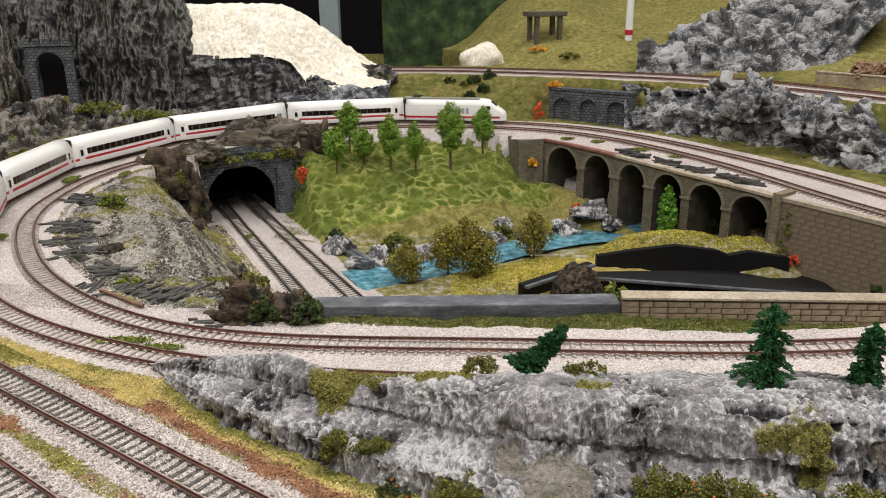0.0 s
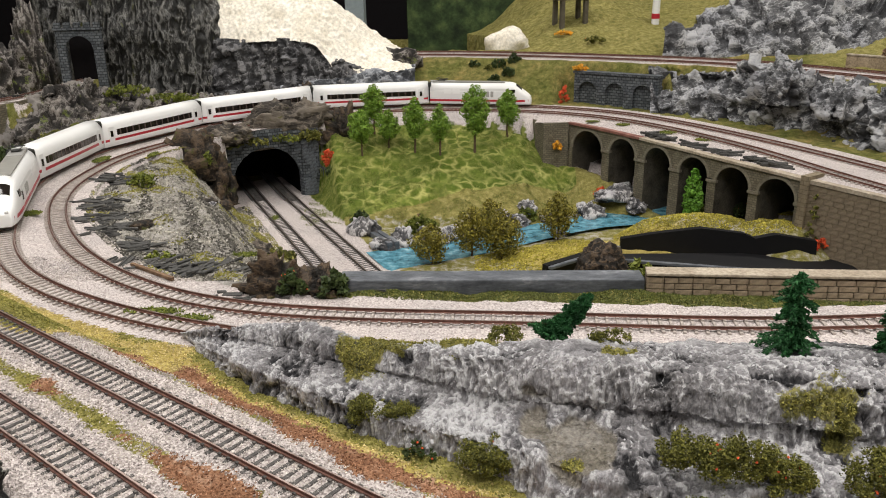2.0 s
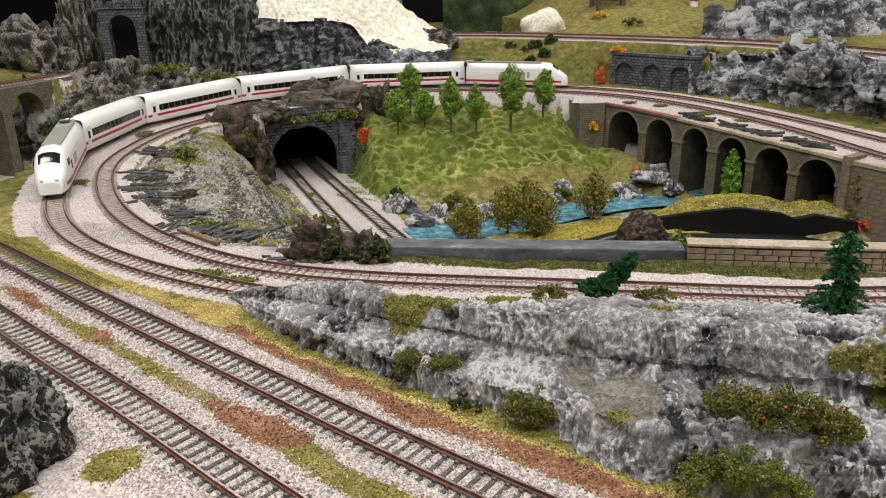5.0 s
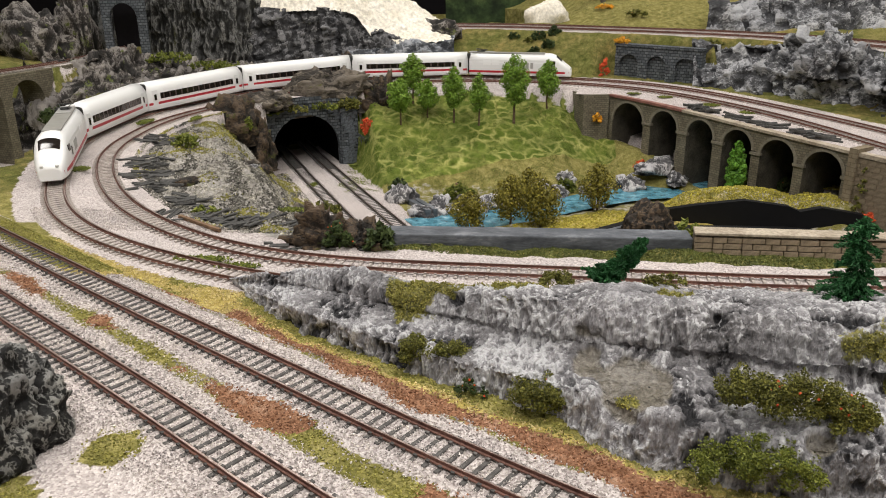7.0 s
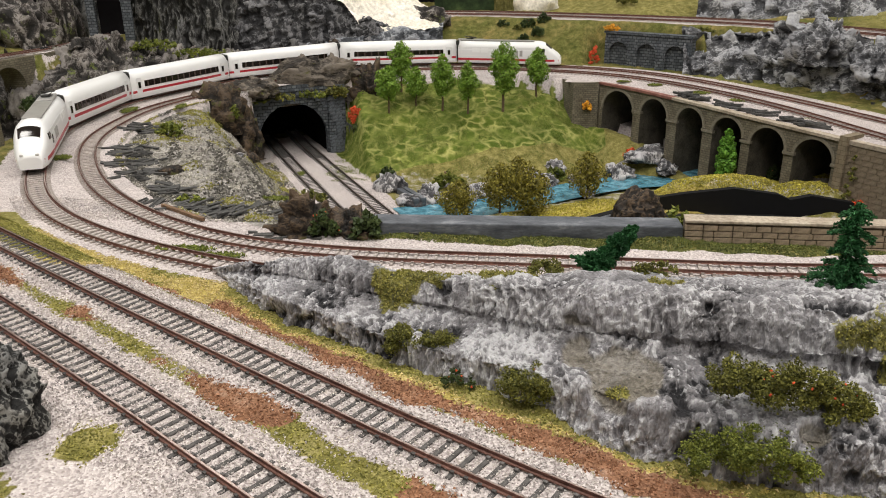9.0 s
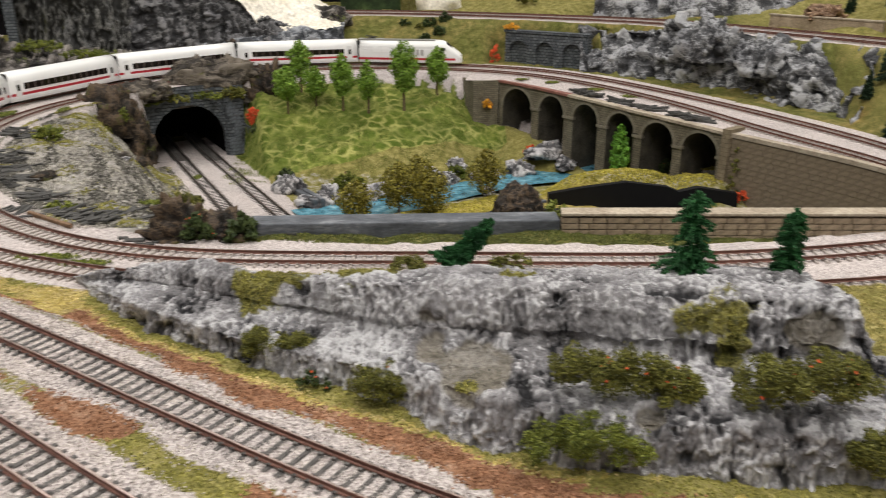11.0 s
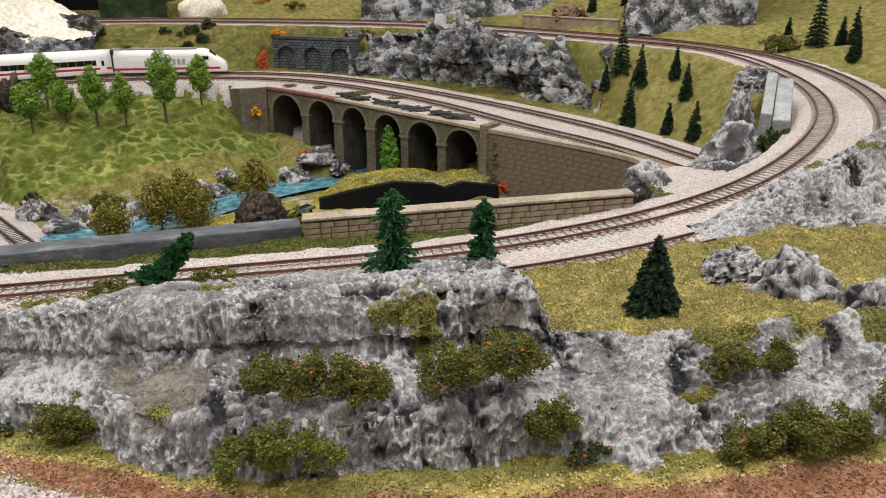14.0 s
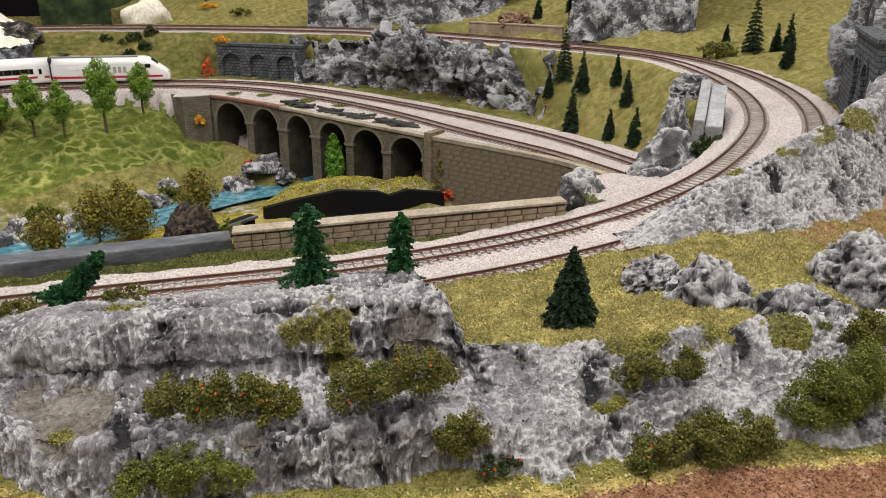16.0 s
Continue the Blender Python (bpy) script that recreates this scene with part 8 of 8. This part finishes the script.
def stick_pile(n, centre, spread, length, yaw, seed, label, z=None, thick=0.0022):
    rng = random.Random(seed)
    ob = thing("slate_pile", label, "slate pile")
    for k in range(n):
        x = centre[0] + rng.gauss(0, spread[0])
        y = centre[1] + rng.gauss(0, spread[1])
        zz = ground_z(x, y) if z is None else z
        L = length * rng.uniform(0.5, 1.2)
        me = bpy.data.meshes.new("slate")
        bm = box_bm(L, thick * rng.uniform(0.7, 1.8), thick * rng.uniform(0.5, 1.0), (0, 0, 0), 0.0003, 1)
        for v in bm.verts:
            v.co.y += rng.uniform(-0.0005, 0.0005)
            v.co.z += rng.uniform(-0.0003, 0.0003)
        bm.to_mesh(me)
        bm.free()
        me.materials.append(M_SLATE)
        o = new("slate", me)
        o.parent = ob
        o.matrix_world = pose(x, y, zz + thick * 0.4, rng.uniform(-14, 14), rng.uniform(-12, 12), yaw + rng.gauss(0, 14))
    return ob


for n_, c_, sd in ((34, (-0.474, 0.990, 0), 501), (34, (-0.438, 0.868, 0), 502), (36, (-0.402, 0.800, 0), 506), (34, (-0.376, 0.762, 0), 507), (26, (-0.333, 0.712, 0), 503)):
    stick_pile(n_, c_, (0.010, 0.013), 0.028, 12, sd, "loose dark slate sticks stacked beside the inner curve", thick=0.0028)
stick_pile(80, (-0.262, 0.648, 0), (0.028, 0.010), 0.034, 62, 504, "row of dark slate sticks leaning down the bank")
stick_pile(12, (-0.15, 0.565, 0), (0.03, 0.004), 0.014, 5, 505, "dark chips beside the track")
for seed, (a, b) in enumerate((((0.300, 1.285), (0.325, 1.243)), ((0.345, 1.222), (0.400, 1.150)), ((0.415, 1.132), (0.450, 1.087)))):
    rng = random.Random(510 + seed)
    ob = thing("slate_pile", "grey slate sticks spilled along the viaduct's edge", "slate pile")
    for k in range(44):
        t = rng.random()
        x, y = a[0] + (b[0] - a[0]) * t + rng.uniform(0, 0.012), a[1] + (b[1] - a[1]) * t + rng.uniform(0, 0.008)
        me = bpy.data.meshes.new("slate")
        bm = box_bm(rng.uniform(0.014, 0.028), 0.0036, 0.0034, (0, 0, 0), 0.0004, 1)
        bm.to_mesh(me)
        bm.free()
        me.materials.append(M_SLATE)
        o = new("slate", me)
        o.parent = ob
        o.matrix_world = pose(x, y, float(np.interp(x, [0.29, 0.45], [-0.0155, -0.027])) + 0.001 + 0.006 * rng.random() ** 2, rng.uniform(-10, 10), rng.uniform(-10, 10), -20 + rng.gauss(0, 16))
rng = random.Random(540)
for k in range(5):
    x, y = rng.uniform(-0.44, -0.28), rng.uniform(0.74, 1.10)
    if inside(np.array([[x, y]]), LOOP[:, :2])[0] and dist_to(np.array([[x, y]]), LOOP)[0][0] > 0.05 and dist_to(np.array([[x, y]]), TUN_A)[0][0] > 0.05:
        s_ = rng.uniform(0.006, 0.016)
        boulder("slope_rock", (x, y, ground_z(x, y) - 0.002), (s_ * 1.4, s_, s_ * 0.8), 700 + k, rng.choice((M_MOUND, M_ROCK, M_CORK)), "small brown-grey rock lying on the debris slope", rng.uniform(0, 180), 0.5, 4, 3)
tb = thing("timber", "rust-brown timber baulk lying beside the track", "timber", (-0.277, 0.617, 0.002), -36)
part("baulk", box_bm(0.062, 0.0035, 0.003, (0, 0, 0), 0.0004), M_WOOD, tb)
for x, y, tn in ((-0.02, 1.165, -55), (0.03, 1.19, -60), (0.045, 1.185, -70), (-0.075, 1.20, -62)):
    lg = thing("log", "fallen brown log on the river bank", "log", (x, y, ground_z(x, y) + 0.003), tn)
    part("bole", box_bm(0.05, 0.004, 0.004, (0, 0, 0), 0.0012), M_WOOD, lg)

# guard rail outside the bend, and grass tufts in the ballast
gr = thing("guard_rail", "grey guard rail on the edge outside the curve", "guard rail")
GR = spline([(-0.560, 0.855, 0.0), (-0.582, 0.912, 0.0), (-0.592, 0.985, -0.002), (-0.592, 1.060, -0.004), (-0.588, 1.130, -0.006)], 0.006)
for z0, z1 in ((0.0055, 0.0095), (0.0005, 0.0035)):
    v, f = sweep(GR, [(-0.0012, z0), (0.0012, z0), (0.0012, z1), (-0.0012, z1)])
    part("beam", mesh_np("beam", v, f, M_CONCRETE, False), M_CONCRETE, gr)
for k in range(0, len(GR), 6):
    part("post", box_bm(0.003, 0.003, 0.016, (GR[k][0] - 0.003, GR[k][1], GR[k][2] + 0.002), 0.0004, 1), M_CONCRETE, gr)
rngt = np.random.default_rng(560)
for x, y, z, rx, ry in ((-0.483, 0.799, 0.001, 0.012, 0.010), (-0.534, 1.089, -0.004, 0.010, 0.020), (-0.473, 1.130, -0.006, 0.006, 0.016), (-0.243, 0.534, 0.0012, 0.022, 0.006), (-0.212, 0.521, 0.0012, 0.018, 0.006),
                        (-0.205, 0.662, 0.001, 0.014, 0.006), (0.276, 1.357, -0.010, 0.012, 0.010), (0.227, 1.387, -0.009, 0.012, 0.008), (0.337, 1.293, -0.012, 0.014, 0.012), (0.386, 1.250, -0.016, 0.014, 0.012),
                        (-0.322, 1.225, FLOOR + 0.001, 0.008, 0.014), (0.455, 1.155, -0.024, 0.010, 0.016)):
    n_ = int(2.6e6 * rx * ry) + 60
    a_, r_ = rngt.uniform(0, 6.28, n_), np.sqrt(rngt.random(n_)) * (0.7 + 0.5 * rngt.random(n_))
    C = np.column_stack([x + rx * r_ * np.cos(a_), y + ry * r_ * np.sin(a_), z + 0.0008 * rngt.random(n_)])
    solo("grass_tuft", chips("grass_tuft", C, 0.0011 * rngt.uniform(0.5, 1.4, n_), rngt, M_BUSH_GREEN), "flat yellow-green grass tuft in the ballast", "grass", "tufts in the ballast")

# high arched bridge at the left
lv = thing("viaduct", "weathered stone viaduct carrying the high track", "viaduct")
pl = LEFT_UP[60:]
LVF = pl + frames_of(pl)[1] * 0.024 * (1 if frames_of(pl)[1][0][0] > 0 else -1)
for k in range(4):
    s0, s1 = 0.02 + k * 0.085, 0.02 + (k + 1) * 0.085
    sc, r = (s0 + s1) / 2, 0.034
    ss = np.concatenate([[s0], sc - r * np.cos(np.linspace(0, math.pi, 13)), [s1]])
    zz = np.concatenate([[0.0], 0.0 + r * np.sin(np.linspace(0, math.pi, 13)), [0.0]])
    v = []
    for s_, z_ in zip(ss, zz):
        c, t = at_s(LVF, s_), way_at(LVF, s_)
        nr = np.array([-t[1], t[0], 0])
        if nr @ (at_s(pl, s_) - c) < 0:
            nr = -nr
        for d, h in ((0, z_), (0, 0.046), (0.048, 0.046), (0.048, z_)):
            q_ = c + nr * d
            v.append((q_[0], q_[1], h))
    part("arch", block_mesh("arch", np.array(v), len(ss), M_VIADUCT), M_VIADUCT, lv)
    v = []
    for s_ in (s0 - 0.0085, s0 + 0.0085):
        c, t = at_s(LVF, s_), way_at(LVF, s_)
        nr = np.array([-t[1], t[0], 0])
        if nr @ (at_s(pl, s_) - c) < 0:
            nr = -nr
        for d, h in ((0, -0.10), (0, 0.0005), (0.048, 0.0005), (0.048, -0.10)):
            q_ = c + nr * d
            v.append((q_[0], q_[1], h))
    part("pier", block_mesh("pier", np.array(v), 2, M_VIADUCT), M_VIADUCT, lv)

# ================= distance behind the layout =================
M_FOREST = mat_mottled("dark_forest_print", [(0.3, (0.008, 0.016, 0.006)), (0.5, (0.03, 0.055, 0.018)), (0.7, (0.09, 0.13, 0.045))], 22, 0.9, fine=120, bump_s=0.0)
slab("backdrop", 0.62, 0.01, 0.7, (0.13, 2.5, 0.2), M_FOREST, "printed dark green forest backdrop", "backdrop")
M_PALEHILL = mat_mottled("pale_mountain_print", [(0.3, (0.22, 0.25, 0.27)), (0.7, (0.45, 0.48, 0.5))], 14, 0.9, bump_s=0.0)
slab("backdrop_2", 0.7, 0.01, 0.9, (0.65, 2.56, 0.25), M_PALEHILL, "printed pale mountain backdrop", "backdrop")
M_SHEET = mat_plain("grey_sheet", (0.25, 0.3, 0.33), 0.5)
slab("panel", 0.05, 0.05, 0.9, (-0.30, 2.2, 0.1), M_SHEET, "pale grey upright panel behind the layout", "panel")

ruin = thing("stone_ruin", "small brown stone columned ruin on the hill", "ruin", (0.262, 2.02, 0.086), 20)
for x, y in ((-0.032, -0.02), (0.032, -0.02), (-0.032, 0.02), (0.032, 0.02)):
    part("column", box_bm(0.011, 0.011, 0.09, (x, y, 0.05), 0.002), M_VIADUCT, ruin)
part("lintel", box_bm(0.095, 0.06, 0.012, (0, 0, 0.10), 0.002), M_VIADUCT, ruin)
part("plinth", box_bm(0.09, 0.06, 0.012, (0, 0, 0.0), 0.002), M_VIADUCT, ruin)
mast = thing("mast", "white round mast with a red foot band", "mast", (0.47, 2.0, 0.12))
bm = bmesh.new()
bmesh.ops.create_cone(bm, cap_ends=True, segments=24, radius1=0.0095, radius2=0.007, depth=0.35, matrix=Matrix.Translation((0, 0, 0.175)))
part("tube", bm, M_WHITE, mast)
bm = bmesh.new()
bmesh.ops.create_cone(bm, cap_ends=True, segments=24, radius1=0.0105, radius2=0.0100, depth=0.012, matrix=Matrix.Translation((0, 0, 0.020)))
part("foot_band", bm, M_RED, mast)
boulder("plaster_lump", (0.100, 1.93, 0.066), (0.050, 0.03, 0.045), 601, M_PLASTER, "unpainted white plaster lump beside the upper line", 0, 0.35, 2.5, 4, "plaster lump")
boulder("rock", (-0.145, 1.72, 0.05), (0.05, 0.03, 0.035), 602, M_ROCK_BROWN, "brown rock at the foot of the plaster slope", 0, 0.5, 3, 4)

# ================= fine scatter =================


def scatter_on(n, box, seed, keep=None):
    rng = np.random.default_rng(seed)
    P = np.column_stack([rng.uniform(box[0], box[1], n), rng.uniform(box[2], box[3], n)])
    if keep is not None:
        P = P[keep(P)]
    h = ground_height(P)[0]
    return np.column_stack([P, h]), rng


def by_track(P):
    a, _ = dist_to(P, NEAR_A)
    b, _ = dist_to(P, NEAR_B)
    c, _ = dist_to(P, OUTER[o_front - 330:o_front])
    d, _ = dist_to(P, INNER[i_front - 330:i_front])
    return (np.minimum.reduce([a, b]) < 0.034) | (c < 0.024) | (d < 0.040)


M_CHIP = mat_leaf("ballast_chip", (0.33, 0.292, 0.29), (0.66, 0.61, 0.605), rough=0.9)
M_BLADE_V = mat_leaf("verge_flock", (0.12, 0.118, 0.024), (0.34, 0.31, 0.085))
M_YELLOWGRASS = mat_leaf("yellow_grass", (0.22, 0.19, 0.02), (0.52, 0.45, 0.09))
M_STRAWCHIP = mat_leaf("straw_yellow_flock", (0.34, 0.265, 0.10), (0.62, 0.505, 0.25))
C, rng = scatter_on(230000, (-0.50, 0.30, 0.14, 0.66), 701, by_track)
near_ = C[:, 1] < 0.60
C = C[(~near_) | (verge_kind(C[:, :2] + rng.normal(0, 0.0022, (len(C), 2))) == 0)]

solo("ballast_stones", chips("ballast_stones", C + np.array([0, 0, 0.0004]), 0.00055 * rng.uniform(0.6, 1.5, len(C)), rng, M_CHIP), "pale grey ballast chips along the tracks", "ballast", kind="stuff")


def verge(P):
    oa = dist_to(P, NEAR_A)[0]
    return inside(P, np.vstack([NEAR_A[:, :2], [(0.5, 0.7), (-0.75, 0.9)]])) & (oa < 0.12) & (P[:, 1] < np.interp(P[:, 0], CR_X, FOOT_Y) + 0.006) & (dist_to(P, NEAR_A)[0] > 0.019)


C, rng = scatter_on(330000, (-0.60, 0.48, 0.12, 0.58), 702, lambda P: (P[:, 1] < np.interp(P[:, 0], CR_X, FOOT_Y, left=0.6) + 0.006) & ((dist_to(P, OUTER[o_front - 330:o_front])[0] > 0.022) & ~inside(P, OUTER[:o_front + 1, :2])))
kind = verge_kind(C[:, :2] + rng.normal(0, 0.0022, (len(C), 2)))
size = 0.0007 * rng.uniform(0.5, 1.5, len(C))
lift = np.array([0, 0, 0.0002])
for nm, k, mt, lb, ct_ in (("earth_crumbs", 1, M_EARTHBIT, "red-brown earth crumbs beside the tracks", "earth"), ("straw_flock", 2, M_STRAWCHIP, "straw-yellow flock on the verge", "grass"), ("green_flock", 3, M_BLADE_V, "olive green flock on the verge", "grass")):
    sel = kind == k
    solo(nm, chips(nm, C[sel] + lift, size[sel], rng, mt), lb, ct_, kind="stuff")
M_DEBRIS = mat_leaf("grey_debris", (0.15, 0.14, 0.125), (0.50, 0.475, 0.44), rough=0.9)
C, rng = scatter_on(80000, (-0.50, -0.14, 0.60, 1.32), 712, lambda P: inside(P, LOOP[:, :2]) & (dist_to(P, LOOP)[0] > 0.03) & (((P[:, 0] + 0.408) * -0.897 + (P[:, 1] - 1.401) * -0.442) > 0.026))
tuft = fbm(np.column_stack([C[:, :2] * 24, 0 * C[:, 0]]), 4, 19) + rng.normal(0, 0.03, len(C))
down = (C[:, 0] + 0.408) * -0.897 + (C[:, 1] - 1.401) * -0.442
tuft = tuft + 0.22 * np.exp(-((down - 0.040) / 0.014) ** 2) + 0.13 * np.exp(-((down - 0.142) / 0.010) ** 2) * (C[:, 1] > 0.90)
G_ = C[tuft > 0.60]
C = C[tuft <= 0.61]
solo("slope_flock", chips("slope_flock", G_ + lift, 0.0013 * rng.uniform(0.5, 1.4, len(G_)), rng, M_BLADE_V), "olive grass flock among the debris", "grass", kind="stuff")
down = (C[:, 0] + 0.408) * -0.897 + (C[:, 1] - 1.401) * -0.442
along = (C[:, 0] + 0.408) * -0.442 + (C[:, 1] - 1.401) * 0.897
streaks = fbm(np.column_stack([down * 95, along * 16, 0 * down]), 4, 23) + rng.normal(0, 0.04, len(C))
dark_c = C[streaks > 0.555]
C = C[streaks <= 0.555]
M_SHALE = mat_leaf("dark_shale", (0.05, 0.047, 0.043), (0.20, 0.19, 0.175), rough=0.9)
solo("shale_chips", chips("shale_chips", dark_c + lift, 0.0013 * rng.uniform(0.5, 1.8, len(dark_c)), rng, M_SHALE), "dark shale streaks on the slope inside the curve", "debris", kind="stuff")
solo("debris_chips", chips("debris_chips", C + lift, 0.0010 * rng.uniform(0.4, 1.8, len(C)), rng, M_DEBRIS), "grey stone debris on the slope inside the curve", "debris", kind="stuff")


def blades(name, C, rng, height, mat, label):
    n = len(C)
    a = rng.uniform(0, 6.28, n)
    w = 0.00028 * rng.uniform(0.8, 1.6, n)
    h = height * rng.uniform(0.5, 1.2, n)
    d = np.stack([np.cos(a) * w, np.sin(a) * w, 0 * a], 1)
    tip = np.stack([rng.normal(0, 0.45, n) * h, rng.normal(0, 0.45, n) * h, h], 1)
    v = np.stack([C - d, C + d, C + tip], 1).reshape(-1, 3)
    solo(name, mesh_np(name, v, None, mat, False, np.arange(3 * n).reshape(-1, 3)), label, "grass", kind="stuff")


C, rng = scatter_on(60000, (-0.28, 0.2, 1.18, 1.47), 703, lambda P: inside(P, LOOP[:, :2]) & (dist_to(P, LOOP)[0] > 0.05))
tuft = fbm(np.column_stack([C[:, :2] * 55, 0 * C[:, 0]]), 2, 9)
blades("meadow_grass", C[tuft > 0.5], rng, 0.0026, M_BLADE, "mottled green static grass on the meadow")
C, rng = scatter_on(32000, (0.215, 0.60, 0.24, 0.42), 714)
solo("terrace_flock", chips("terrace_flock", C + lift, 0.00065 * rng.uniform(0.5, 1.5, len(C)), rng, M_BLADE_T), "yellow-olive flock covering the terrace", "grass", kind="stuff")
C, rng = scatter_on(40000, (0.21, 0.62, 0.23, 0.42), 704)
blades("terrace_grass", C, rng, 0.0018, M_BLADE_T, "yellow-green flock on the terrace")
C, rng = scatter_on(34000, (-0.12, 0.46, 0.535, 0.60), 706)
C = C[dist_to(C, LOOP)[0] > 0.034 + 0.008 * fbm(np.column_stack([C[:, :2] * 60, 0 * C[:, 0]]), 2, 21)]
solo("front_flock", chips("front_flock", C + lift, 0.0009 * rng.uniform(0.5, 1.5, len(C)), rng, M_BLADE_G), "dark green flock strip below the low walls", "grass", kind="stuff")
C, rng = scatter_on(40000, (-0.1, 0.45, 0.545, 0.60), 705)
blades("verge_grass", C[dist_to(C, LOOP)[0] > 0.038], rng, 0.0016, M_BLADE_G, "short green flock beside the front track")

# moss flock on the crag
rng = np.random.default_rng(731)
MP = np.vstack([a for a, _ in MOSS_SPOTS])
pick_m = rng.choice(len(MP), min(16000, len(MP) * 2))
C = MP[pick_m] + rng.normal(0, 0.0006, (len(pick_m), 3)) + np.array([0, 0, 0.0003])
solo("moss_flock", chips("moss_flock", C, 0.0006 * rng.uniform(0.5, 1.5, len(C)), rng, M_BLADE_V), "yellow-olive moss flock stuck on the crag", "moss", kind="stuff")

C, rng = scatter_on(16000, (0.17, 0.50, 1.03, 1.17), 741)
C = C[(C[:, 2] > -0.138) & (C[:, 1] > 1.075 - (C[:, 0] - 0.235) * 0.28)]
solo("bank_flock", chips("bank_flock", C + lift, 0.0014 * rng.uniform(0.5, 1.5, len(C)), rng, M_YELLOWGRASS), "bright yellow grass flock on the river bank", "grass", kind="stuff")
C, rng = scatter_on(9000, (0.01, 0.20, 0.96, 1.11), 742)
C = C[(dist_to(C, RIVER)[0] > 0.8 * RIVER_HALF(C[:, 0])) & (C[:, 1] < 1.030 + 0.55 * C[:, 0])]
solo("spit_flock", chips("spit_flock", C + lift, 0.0014 * rng.uniform(0.5, 1.5, len(C)), rng, M_YELLOWGRASS), "bright yellow grass flock on the river's near bank", "grass", kind="stuff")
